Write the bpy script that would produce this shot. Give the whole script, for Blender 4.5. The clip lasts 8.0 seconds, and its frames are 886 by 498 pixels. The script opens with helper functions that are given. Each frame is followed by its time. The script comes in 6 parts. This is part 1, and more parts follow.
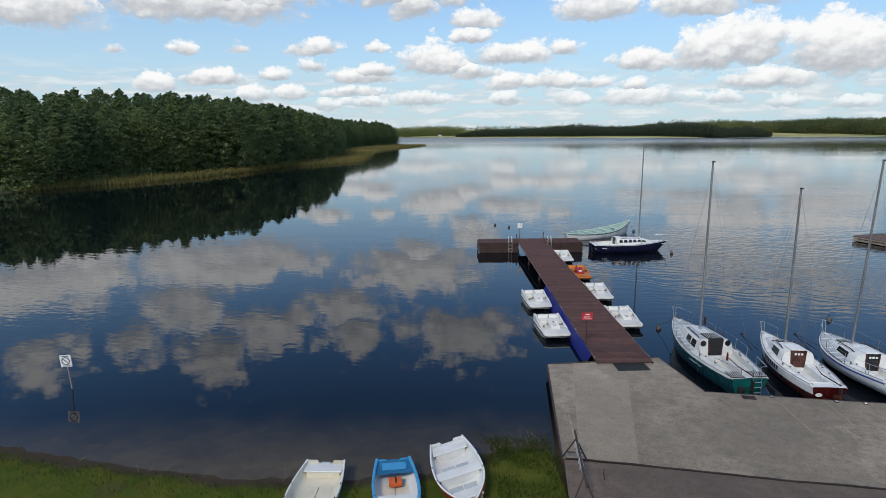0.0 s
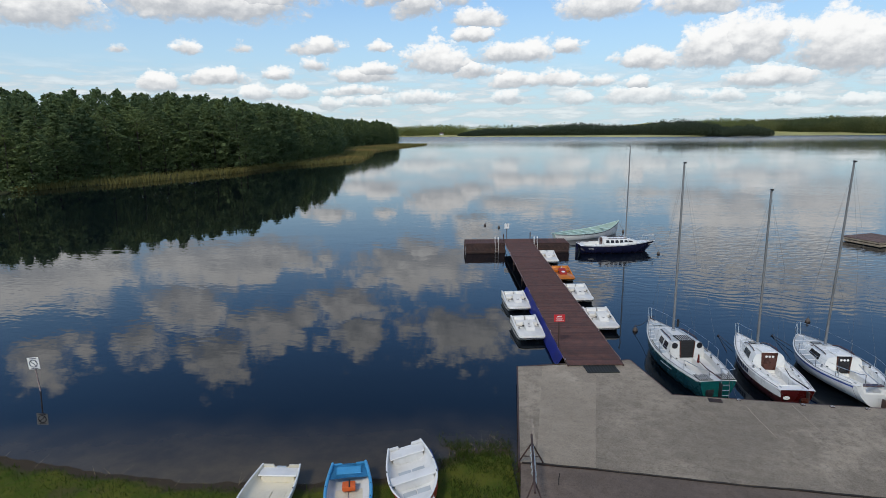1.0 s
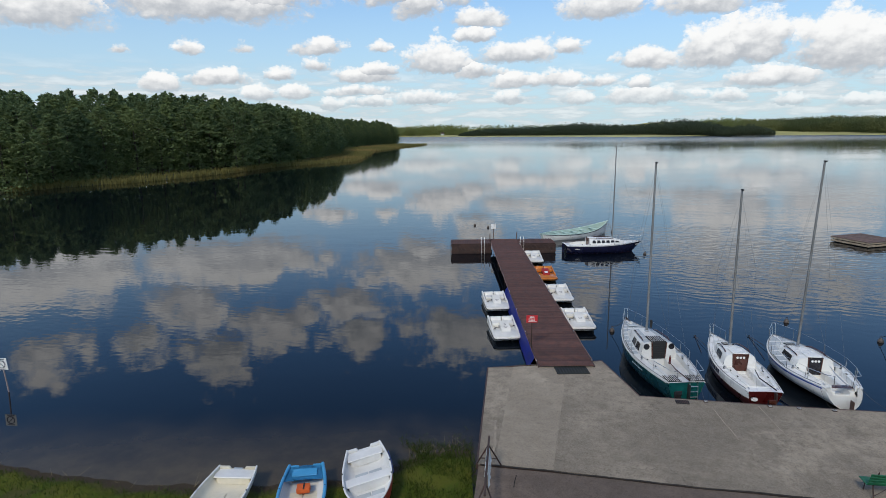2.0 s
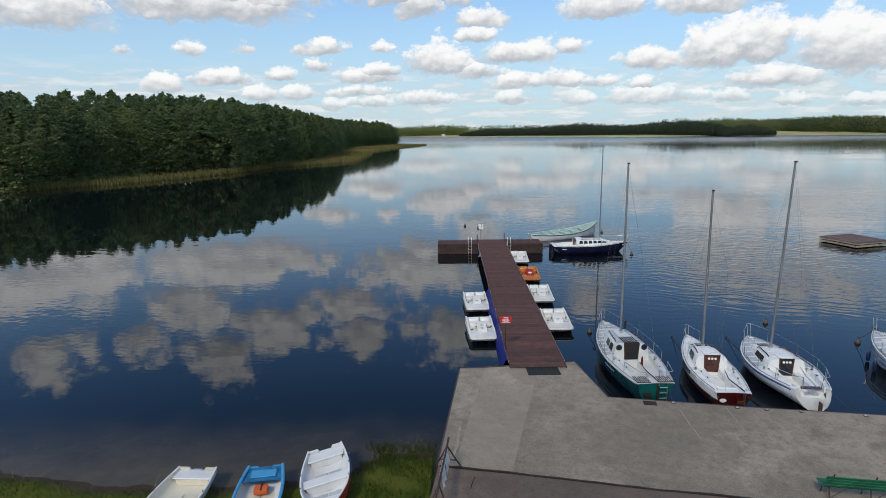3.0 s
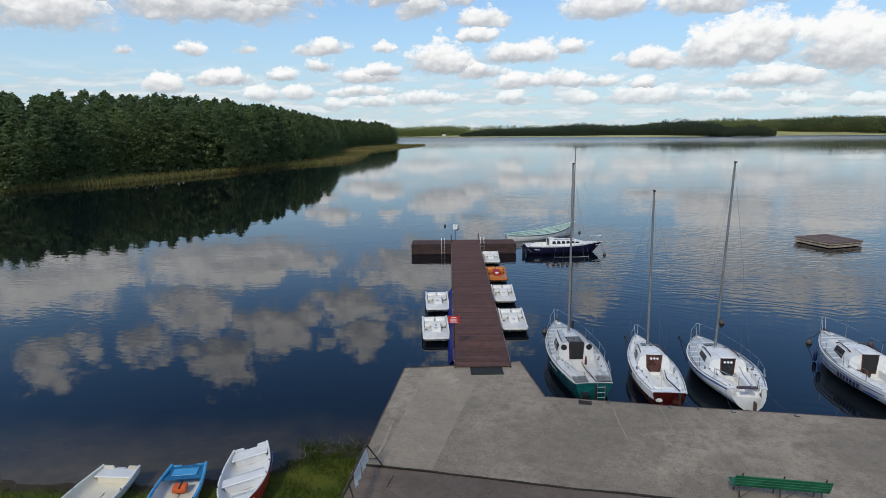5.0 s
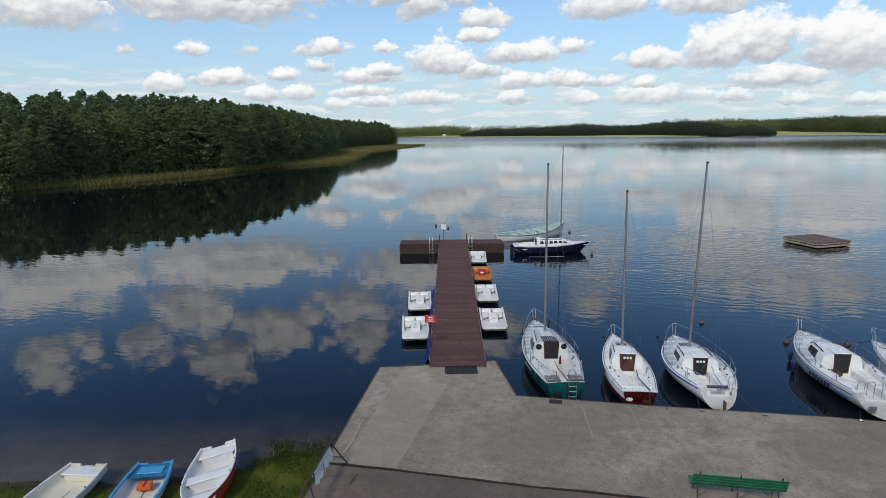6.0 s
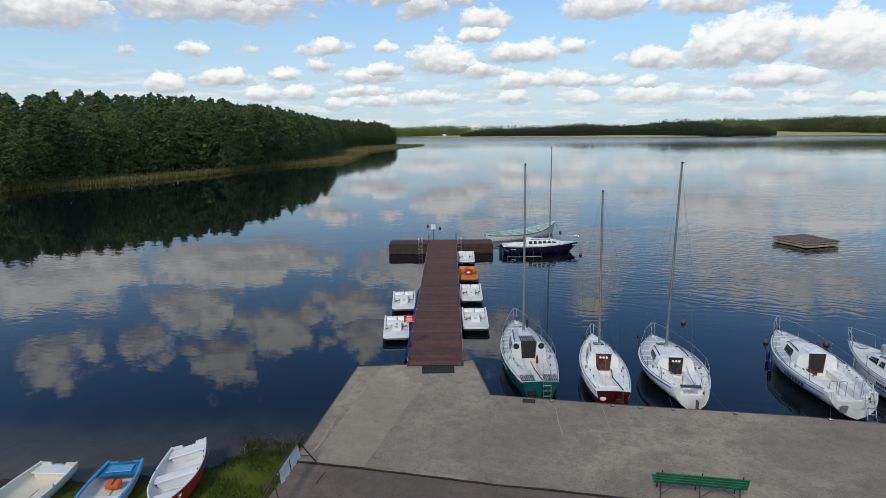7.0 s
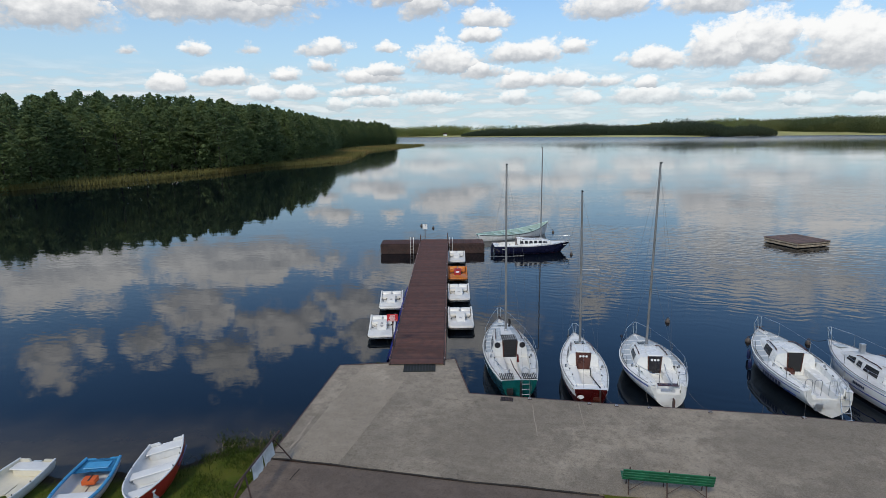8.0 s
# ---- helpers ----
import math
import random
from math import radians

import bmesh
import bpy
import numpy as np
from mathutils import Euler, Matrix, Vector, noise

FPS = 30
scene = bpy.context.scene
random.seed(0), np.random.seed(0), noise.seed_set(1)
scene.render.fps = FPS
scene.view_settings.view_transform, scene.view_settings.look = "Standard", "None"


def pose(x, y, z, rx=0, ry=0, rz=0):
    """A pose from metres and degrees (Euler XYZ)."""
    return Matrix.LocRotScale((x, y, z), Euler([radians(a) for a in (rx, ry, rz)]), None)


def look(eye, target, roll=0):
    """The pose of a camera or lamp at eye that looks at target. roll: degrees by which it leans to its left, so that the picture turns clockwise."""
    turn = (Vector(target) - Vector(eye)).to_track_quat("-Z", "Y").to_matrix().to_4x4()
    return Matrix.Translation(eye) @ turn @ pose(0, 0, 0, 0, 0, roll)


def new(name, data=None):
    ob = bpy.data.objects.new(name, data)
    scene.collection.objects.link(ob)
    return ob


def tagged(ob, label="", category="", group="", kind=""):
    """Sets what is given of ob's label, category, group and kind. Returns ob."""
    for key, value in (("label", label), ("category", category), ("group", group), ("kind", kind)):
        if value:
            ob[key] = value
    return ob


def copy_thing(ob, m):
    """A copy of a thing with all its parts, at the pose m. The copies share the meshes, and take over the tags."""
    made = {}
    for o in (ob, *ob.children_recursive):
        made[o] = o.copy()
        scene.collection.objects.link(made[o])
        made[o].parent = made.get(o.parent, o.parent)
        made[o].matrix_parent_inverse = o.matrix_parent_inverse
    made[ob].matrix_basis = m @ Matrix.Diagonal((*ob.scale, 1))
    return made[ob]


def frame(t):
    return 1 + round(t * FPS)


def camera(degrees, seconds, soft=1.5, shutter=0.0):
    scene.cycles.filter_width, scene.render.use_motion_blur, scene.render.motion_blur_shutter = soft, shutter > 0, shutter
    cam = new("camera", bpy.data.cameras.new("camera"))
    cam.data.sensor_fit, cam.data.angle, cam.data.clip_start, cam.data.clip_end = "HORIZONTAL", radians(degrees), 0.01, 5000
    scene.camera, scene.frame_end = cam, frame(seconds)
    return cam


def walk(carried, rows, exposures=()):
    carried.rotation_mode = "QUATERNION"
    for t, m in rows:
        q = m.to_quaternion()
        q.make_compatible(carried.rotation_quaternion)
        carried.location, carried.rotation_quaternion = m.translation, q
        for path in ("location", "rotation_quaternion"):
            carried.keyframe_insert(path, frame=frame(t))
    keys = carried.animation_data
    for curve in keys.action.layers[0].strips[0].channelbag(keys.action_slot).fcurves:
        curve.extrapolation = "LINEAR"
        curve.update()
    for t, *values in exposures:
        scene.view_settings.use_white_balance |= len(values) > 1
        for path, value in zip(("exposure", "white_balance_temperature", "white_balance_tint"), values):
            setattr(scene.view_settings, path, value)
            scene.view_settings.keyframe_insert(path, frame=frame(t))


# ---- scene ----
cam = camera(75.0, 8.0, soft=0.7)
PATH = [
    (0, (-8.598, -25.708, 11.384), (-8.595, -23.748, 10.988), -0.5),
    (0.5, (-7.776, -25.609, 11.442), (-7.78, -23.65, 11.042), -0.7),
    (1, (-7.03, -25.577, 11.475), (-7.036, -23.617, 11.076), -0.6),
    (1.5, (-6.292, -25.508, 11.459), (-6.3, -23.549, 11.06), -0.6),
    (3, (-4.149, -25.426, 11.465), (-4.166, -23.466, 11.067), -0.7),
    (3.5, (-3.506, -25.417, 11.459), (-3.523, -23.457, 11.061), -0.7),
    (4, (-2.817, -25.455, 11.471), (-2.835, -23.495, 11.073), -0.7),
    (4.5, (-2.14, -25.479, 11.445), (-2.16, -23.519, 11.048), -0.7),
    (6, (-0.256, -25.622, 11.444), (-0.281, -23.662, 11.047), -0.7),
    (6.5, (0.287, -25.675, 11.464), (0.261, -23.716, 11.066), -0.7),
    (7, (0.843, -25.719, 11.449), (0.816, -23.759, 11.052), -0.7),
    (7.5, (1.378, -25.795, 11.446), (1.347, -23.835, 11.048), -0.7),
    (8, (1.779, -25.913, 11.457), (1.748, -23.953, 11.06), -0.7),
]
walk(cam, [(t, look(eye, target, roll)) for t, eye, target, roll in PATH], exposures=[(0, 0.0, 6720, 10), (8, 0.0, 6720, 10)])

# ---- light: broken cloud, a soft high sun behind thin cloud ----
# cumulus: azimuth and elevation of the flat base, half width, height, in degrees
CLOUDS_WEST = [(-33.4, 8.2, 4.5, 4.5), (-21.0, 9.6, 8.2, 4.3), (-2.6, 10.2, 2.6, 3.5), (-28.2, 6.6, 0.9, 1.0), (-22.9, 6.7, 1.0, 1.3), (-18.4, 7.1, 1.0, 1.0),
               (-11.7, 7.0, 2.2, 1.6), (-6.0, 7.4, 1.2, 0.9), (-25.5, 3.7, 1.7, 1.7), (-20.7, 4.2, 2.9, 1.5), (-15.4, 4.8, 1.4, 1.1), (-11.8, 5.5, 1.2, 1.3),
               (-14.1, 3.1, 1.3, 1.4), (-17.2, 3.0, 1.7, 1.4), (-7.5, 4.6, 3.7, 1.5), (-8.1, 3.4, 3.2, 1.0), (-10.8, 2.2, 1.3, 1.1), (-0.7, 5.2, 3.3, 3.1),
               (-6.3, 5.1, 2.6, 1.4), (-2.2, 2.4, 2.7, 1.6), (-7.0, 2.4, 2.1, 1.0)]
CLOUDS_EAST = [(3.2, 9.5, 2.7, 1.8), (3.0, 8.1, 2.1, 1.5), (6.5, 6.1, 4.0, 2.3), (3.2, 4.9, 2.7, 1.6), (6.5, 4.0, 2.7, 1.6), (11.0, 4.0, 1.9, 1.5),
               (11.6, 6.9, 1.3, 1.3), (14.4, 4.0, 1.6, 1.0), (14.5, 9.6, 3.5, 3.0), (23.1, 9.5, 3.8, 2.5), (18.8, 5.4, 2.6, 2.0), (24.1, 5.0, 2.7, 4.0),
               (27.0, 5.3, 2.8, 4.4), (33.3, 4.3, 4.7, 4.7), (28.7, 3.4, 3.9, 2.0), (18.1, 3.6, 1.3, 1.3), (18.5, 2.3, 4.2, 1.7), (6.4, 2.4, 1.5, 1.4),
               (12.5, 2.3, 1.4, 1.5), (29.9, 1.8, 1.7, 1.1), (25.5, 2.2, 1.6, 1.2), (34.6, 1.6, 1.6, 1.0)]
CLOUDS_HIGH = [(-34.7, 9.8, 6.0, 4.1), (-19.8, 10.6, 8.3, 3.5), (-24.6, 13.3, 3.4, 5.1), (-17.4, 16.0, 4.1, 4.4), (-29.2, 15.8, 2.3, 3.9), (-22.1, 18.1, 3.7, 4.5),
               (-36.4, 16.2, 3.1, 3.8), (-9.8, 14.4, 3.8, 5.1), (-9.3, 17.8, 2.7, 4.4), (-2.9, 11.4, 6.5, 4.4), (1.8, 17.3, 5.8, 5.2), (14.0, 13.8, 2.8, 3.6),
               (30.1, 10.1, 8.6, 5.0), (-44.5, 9.0, 3.4, 5.2), (43.3, 7.1, 4.1, 6.4)]
SUN_EL, SUN_AZ = 42.0, 205.0      # degrees; azimuth from +y towards +x: behind the camera


def node(nt, kind, **sets):
    n = nt.nodes.new(kind)
    for key, value in sets.items():
        if key == "op":
            n.operation = value
        elif key == "clamp":
            n.use_clamp = value
        elif key == "blend":
            n.blend_type = value
        elif key == "dims":
            n.noise_dimensions = value
    return n


def plug(nt, n, i, value):
    if isinstance(value, bpy.types.NodeSocket):
        nt.links.new(value, n.inputs[i])
    elif value is not None:
        n.inputs[i].default_value = value


def m_(nt, op, a, b=None, c=None, clamp=False):
    n = node(nt, "ShaderNodeMath", op=op, clamp=clamp)
    for i, v in enumerate((a, b, c)):
        plug(nt, n, i, v)
    return n.outputs[0]


def v_(nt, op, a, b=None, c=None):
    n = node(nt, "ShaderNodeVectorMath", op=op)
    for i, v in enumerate((a, b, c)):
        plug(nt, n, i, v)
    return n.outputs["Value"] if op in ("LENGTH", "DISTANCE", "DOT_PRODUCT") else n.outputs[0]


def mix_(nt, f, a, b, blend="MIX"):
    n = nt.nodes.new("ShaderNodeMix")
    n.data_type, n.blend_type = "RGBA", blend
    plug(nt, n, 0, f), plug(nt, n, 6, a), plug(nt, n, 7, b)
    return n.outputs[2]


def mix_f(nt, f, a, b):
    return m_(nt, "MULTIPLY_ADD", f, m_(nt, "SUBTRACT", b, a), a)


def noise_(nt, vec, scale, detail=3.0, rough=0.55, colour=False):
    n = node(nt, "ShaderNodeTexNoise")
    plug(nt, n, "Vector", vec), plug(nt, n, "Scale", scale), plug(nt, n, "Detail", detail), plug(nt, n, "Roughness", rough)
    return n.outputs["Color"] if colour else n.outputs[0]


def ramp_(nt, f, lo, hi, a=0.0, b=1.0):
    n = nt.nodes.new("ShaderNodeMapRange")
    n.interpolation_type = "SMOOTHSTEP"
    for i, v in enumerate((f, lo, hi, a, b)):
        plug(nt, n, i, v)
    return n.outputs[0]


def xyz(nt, x, y, z):
    n = nt.nodes.new("ShaderNodeCombineXYZ")
    plug(nt, n, 0, x), plug(nt, n, 1, y), plug(nt, n, 2, z)
    return n.outputs[0]


def build_world():
    world = bpy.data.worlds.new("sky")
    scene.world = world
    world.use_nodes = True
    nt = world.node_tree
    nt.nodes.clear()
    sky = nt.nodes.new("ShaderNodeTexSky")
    sky.sky_type, sky.sun_disc = "NISHITA", False
    sky.sun_elevation, sky.sun_rotation = radians(SUN_EL), radians(SUN_AZ)
    sky.air_density, sky.dust_density, sky.ozone_density = 1.1, 0.6, 2.0
    way = nt.nodes.new("ShaderNodeTexCoord").outputs["Generated"]
    sep = nt.nodes.new("ShaderNodeSeparateXYZ")
    plug(nt, sep, 0, way)
    az = m_(nt, "MULTIPLY", m_(nt, "ARCTAN2", sep.outputs[0], sep.outputs[1]), 57.2958)
    el = m_(nt, "MULTIPLY", m_(nt, "ARCSINE", sep.outputs[2]), 57.2958)

    flat = xyz(nt, az, m_(nt, "MULTIPLY", el, 1.3), 0.0)
    slow = v_(nt, "SUBTRACT", noise_(nt, flat, 0.32, 2.0, 0.5, True), (0.5, 0.5, 0.5))
    quick = v_(nt, "SUBTRACT", noise_(nt, flat, 1.5, 3.0, 0.55, True), (0.5, 0.5, 0.5))
    p = v_(nt, "ADD", xyz(nt, az, el, 0.0), v_(nt, "ADD", v_(nt, "MULTIPLY", slow, xyz(nt, ramp_(nt, el, 10.0, 15.0, 1.9, 6.5), ramp_(nt, el, 10.0, 15.0, 0.55, 4.2), 0.0)), v_(nt, "MULTIPLY", quick, (0.9, 0.45, 0.0))))

    def billow(off):
        """Rounded heaps at several sizes, as cauliflower tops have them."""
        lump = nt.nodes.new("ShaderNodeTexVoronoi")
        lump.feature = "SMOOTH_F1"
        plug(nt, lump, "Vector", v_(nt, "ADD", v_(nt, "ADD", flat, v_(nt, "MULTIPLY", quick, (0.5, 0.5, 0.0))), off))
        plug(nt, lump, "Scale", 0.50), plug(nt, lump, "Smoothness", 0.6), plug(nt, lump, "Detail", 1.6), plug(nt, lump, "Roughness", 0.42)
        return m_(nt, "SUBTRACT", 0.70, lump.outputs["Distance"])
    # how deep a direction lies inside the nearest cloud, and how high in it
    deep, rise = 9.0, 0.0
    for a, e, w, h in CLOUDS_WEST + CLOUDS_EAST + CLOUDS_HIGH:
        up, mid = 0.72 * h, e + 0.28 * h
        u = v_(nt, "MULTIPLY_ADD", p, (1.0 / w, 1.0 / up, 0.0), (-a / w, -mid / up, 0.0))
        d = v_(nt, "LENGTH", v_(nt, "MAXIMUM", u, v_(nt, "MULTIPLY", u, (-1.0, -2.4, 0.0))))
        if h < 1.4:
            d = m_(nt, "MULTIPLY_ADD", d, 0.72, 0.42 if h < 1.15 and e > 5.0 else 0.30)
        level = v_(nt, "DOT_PRODUCT", u, (0.0, 1.0, 0.0))
        nearer = m_(nt, "LESS_THAN", d, deep)
        rise = m_(nt, "MULTIPLY_ADD", nearer, m_(nt, "SUBTRACT", level, rise), rise)
        deep = m_(nt, "MINIMUM", deep, d)
    heaps = billow((0.0, 0.0, 0.0))
    relief = m_(nt, "SUBTRACT", heaps, billow((-0.22, 0.42, 0.0)))
    wisps = m_(nt, "SUBTRACT", noise_(nt, flat, 2.2, 5.0, 0.6), 0.5)
    inside = m_(nt, "ADD", m_(nt, "SUBTRACT", m_(nt, "MULTIPLY_ADD", ramp_(nt, el, 8.0, 14.0), 0.04, 1.24), deep), m_(nt, "ADD", m_(nt, "MULTIPLY", heaps, 0.80), m_(nt, "MULTIPLY", wisps, 0.85)))
    top = ramp_(nt, rise, -0.5, 0.35)
    dens = ramp_(nt, inside, -0.06, m_(nt, "ADD", m_(nt, "MULTIPLY_ADD", top, -0.30, 0.72), ramp_(nt, el, 11.0, 16.0, 0.0, 0.25)))
    # long thin banks low over the horizon
    low = noise_(nt, v_(nt, "MULTIPLY", xyz(nt, az, el, 3.0), (0.30, 1.5, 1.0)), 1.0, 5.0, 0.55)
    bank = m_(nt, "MULTIPLY", ramp_(nt, low, 0.36, 0.58), ramp_(nt, el, 7.0, 2.6, 0.0, 0.85))
    tone = m_(nt, "MULTIPLY_ADD", wisps, 0.45, m_(nt, "ADD", m_(nt, "MULTIPLY", rise, 0.90), m_(nt, "ADD", m_(nt, "MULTIPLY", heaps, 0.35), m_(nt, "MULTIPLY", relief, 0.60))))
    lit = ramp_(nt, tone, -0.40, 0.64)
    bank_lit = ramp_(nt, low, 0.42, 0.70, 0.25, 0.85)
    lit = mix_f(nt, ramp_(nt, dens, 0.0, 0.5), bank_lit, lit)
    dens = m_(nt, "MAXIMUM", dens, bank)
    # wide fields of cloud overhead and behind the view
    plane = v_(nt, "DIVIDE", way, xyz(nt, *[m_(nt, "MAXIMUM", sep.outputs[2], 0.12)] * 3))
    wide = ramp_(nt, noise_(nt, plane, 0.9, 5.0, 0.6), 0.44, 0.66)
    behind = m_(nt, "MAXIMUM", ramp_(nt, el, 48.0, 66.0), ramp_(nt, m_(nt, "ABSOLUTE", az), 46.0, 64.0))
    wide = m_(nt, "MULTIPLY", m_(nt, "MULTIPLY", wide, behind), ramp_(nt, el, 2.0, 10.0))
    dens = m_(nt, "MAXIMUM", dens, wide)
    lit = mix_f(nt, behind, lit, 0.72)
    cloud = mix_(nt, lit, (0.50, 0.54, 0.60, 1), (1.04, 1.06, 1.08, 1))
    blue = mix_(nt, 1.0, sky.outputs[0], (0.088, 0.130, 0.172, 1), "MULTIPLY")
    haze = ramp_(nt, el, 21.0, 0.0, 0.0, 0.80)
    blue = mix_(nt, ramp_(nt, el, 17.0, 40.0, 0.0, 0.10), blue, (0.0, 0.0, 0.0, 1))
    blue = mix_(nt, haze, blue, (0.570, 0.762, 0.895, 1))
    out = mix_(nt, m_(nt, "MULTIPLY", dens, ramp_(nt, el, 0.5, 5.0, 0.62, 0.97)), blue, cloud)
    back = nt.nodes.new("ShaderNodeBackground")
    plug(nt, back, 0, out), plug(nt, back, 1, 0.92)
    plug(nt, nt.nodes.new("ShaderNodeOutputWorld"), 0, back.outputs[0])


build_world()
lamp = bpy.data.lights.new("sun", "SUN")
lamp.energy, lamp.angle, lamp.color = 2.1, radians(12), (1.0, 0.93, 0.81)
sun = new("sun", lamp)
sun.matrix_basis = look((0, 0, 60), (-math.sin(radians(SUN_AZ)) * math.cos(radians(SUN_EL)) * 10,
                                     -math.cos(radians(SUN_AZ)) * math.cos(radians(SUN_EL)) * 10,
                                     60 - math.sin(radians(SUN_EL)) * 10))


# ---- materials ----
def principled(name):
    m = bpy.data.materials.new(name)
    m.use_nodes = True
    nt = m.node_tree
    return m, nt, nt.nodes["Principled BSDF"]


def place(nt):
    return nt.nodes.new("ShaderNodeNewGeometry").outputs["Position"]


def bump_(nt, height, dist, strength=1.0):
    n = nt.nodes.new("ShaderNodeBump")
    plug(nt, n, "Strength", strength), plug(nt, n, "Distance", dist), plug(nt, n, "Height", height)
    return n.outputs[0]


def matter(name, colour, rough=0.5, metal=0.0, var=0.12, big=1.2, fine=18.0, bump=0.0, tint=None, stain=0.0, random_=0.0, island=0.0):
    """A surface with broad and fine variation, stains towards tint, and a per-object or per-piece shift."""
    m, nt, bsdf = principled(name)
    p = place(nt)
    c = (*colour, 1)
    dark = (*[v * (1 - 2 * var) for v in colour], 1)
    light = (*[min(1.0, v * (1 + var)) for v in colour], 1)
    broad, grain = noise_(nt, p, big, 4.0, 0.6), noise_(nt, p, fine, 3.0, 0.6)
    col = mix_(nt, ramp_(nt, broad, 0.32, 0.68), dark, light)
    col = mix_(nt, m_(nt, "MULTIPLY", ramp_(nt, grain, 0.35, 0.7), 0.45), col, c)
    if stain:
        s = ramp_(nt, noise_(nt, p, big * 0.55, 6.0, 0.66), 0.5, 0.72)
        col = mix_(nt, m_(nt, "MULTIPLY", s, stain), col, (*(tint or dark[:3]), 1))
    if random_ or island:
        r = nt.nodes.new("ShaderNodeObjectInfo").outputs["Random"] if random_ else nt.nodes.new("ShaderNodeNewGeometry").outputs["Random Per Island"]
        k = random_ or island
        col = mix_(nt, 1.0, col, mix_(nt, r, (1 - k, 1 - k, 1 - k, 1), (1 + k, 1 + k * 0.95, 1 + k * 0.85, 1)), "MULTIPLY")
    plug(nt, bsdf, "Base Color", col)
    bsdf.inputs["Metallic"].default_value = metal
    plug(nt, bsdf, "Roughness", ramp_(nt, broad, 0.3, 0.7, max(0.02, rough - 0.08), min(1.0, rough + 0.1)))
    if bump:
        plug(nt, bsdf, "Normal", bump_(nt, grain, bump))
    return m


def water_matter():
    m, nt, bsdf = principled("lake_water")
    p = place(nt)
    sep = nt.nodes.new("ShaderNodeSeparateXYZ")
    plug(nt, sep, 0, p)
    # shallows: the sandy bed shows through along the bank
    near = m_(nt, "ADD", sep.outputs[1], m_(nt, "MULTIPLY", noise_(nt, p, 0.35, 3.0), 3.0))
    shallow = m_(nt, "MULTIPLY", ramp_(nt, near, -1.0, -8.0), ramp_(nt, sep.outputs[0], -2.0, -6.0))
    bed = mix_(nt, ramp_(nt, noise_(nt, p, 1.3, 5.0, 0.65), 0.35, 0.7), (0.078, 0.062, 0.040, 1), (0.108, 0.084, 0.050, 1))
    plug(nt, bsdf, "Base Color", mix_(nt, shallow, (0.0016, 0.0034, 0.0062, 1), bed))
    open_ = ramp_(nt, sep.outputs[1], 26.0, 120.0)
    windy = ramp_(nt, sep.outputs[1], 350.0, 800.0)
    plug(nt, bsdf, "Roughness", m_(nt, "MULTIPLY_ADD", windy, 0.22, m_(nt, "MULTIPLY_ADD", open_, 0.035, 0.012)))
    bsdf.inputs["IOR"].default_value = 1.333
    bsdf.inputs["Specular IOR Level"].default_value = 0.5
    turned = nt.nodes.new("ShaderNodeVectorRotate")
    turned.rotation_type = "Z_AXIS"
    plug(nt, turned, "Vector", p), plug(nt, turned, "Angle", radians(20))
    q = turned.outputs[0]
    fine = noise_(nt, v_(nt, "MULTIPLY", q, (0.62, 1.0, 1.0)), 2.5, 1.5, 0.45)
    mid = noise_(nt, v_(nt, "MULTIPLY", q, (0.45, 1.0, 1.0)), 0.85, 1.5, 0.5)
    comb = nt.nodes.new("ShaderNodeTexWave")
    comb.bands_direction = "Y"
    for key, value in (("Vector", q), ("Scale", 0.34), ("Distortion", 13.0), ("Detail", 2.0), ("Detail Scale", 0.9), ("Detail Roughness", 0.5)):
        plug(nt, comb, key, value)
    swell = noise_(nt, v_(nt, "MULTIPLY", p, (0.5, 1.0, 1.0)), 0.22, 2.0, 0.5)
    calm = ramp_(nt, noise_(nt, v_(nt, "MULTIPLY", p, (0.018, 0.04, 1.0)), 1.0, 2.0), 0.36, 0.64, 0.12, 1.0)
    east = ramp_(nt, m_(nt, "ADD", sep.outputs[0], m_(nt, "MULTIPLY", sep.outputs[1], -0.2)), -12.0, 16.0, 0.34, 0.80)
    east = m_(nt, "MULTIPLY", east, m_(nt, "MULTIPLY_ADD", open_, -0.82, 1.0))
    east = m_(nt, "MULTIPLY", east, ramp_(nt, sep.outputs[1], -3.0, 15.0, 0.22, 1.0))
    train = m_(nt, "MULTIPLY", comb.outputs["Fac"], ramp_(nt, sep.outputs[0], -6.0, 12.0, 0.25, 1.0))
    wave = m_(nt, "ADD", m_(nt, "MULTIPLY_ADD", train, 0.0105, m_(nt, "MULTIPLY", fine, 0.017)), m_(nt, "MULTIPLY", mid, 0.018))
    wave = m_(nt, "ADD", m_(nt, "MULTIPLY", wave, m_(nt, "MULTIPLY", calm, east)), m_(nt, "MULTIPLY", swell, m_(nt, "MULTIPLY_ADD", open_, -0.010, 0.012)))
    plug(nt, bsdf, "Normal", bump_(nt, wave, 1.0))
    return m


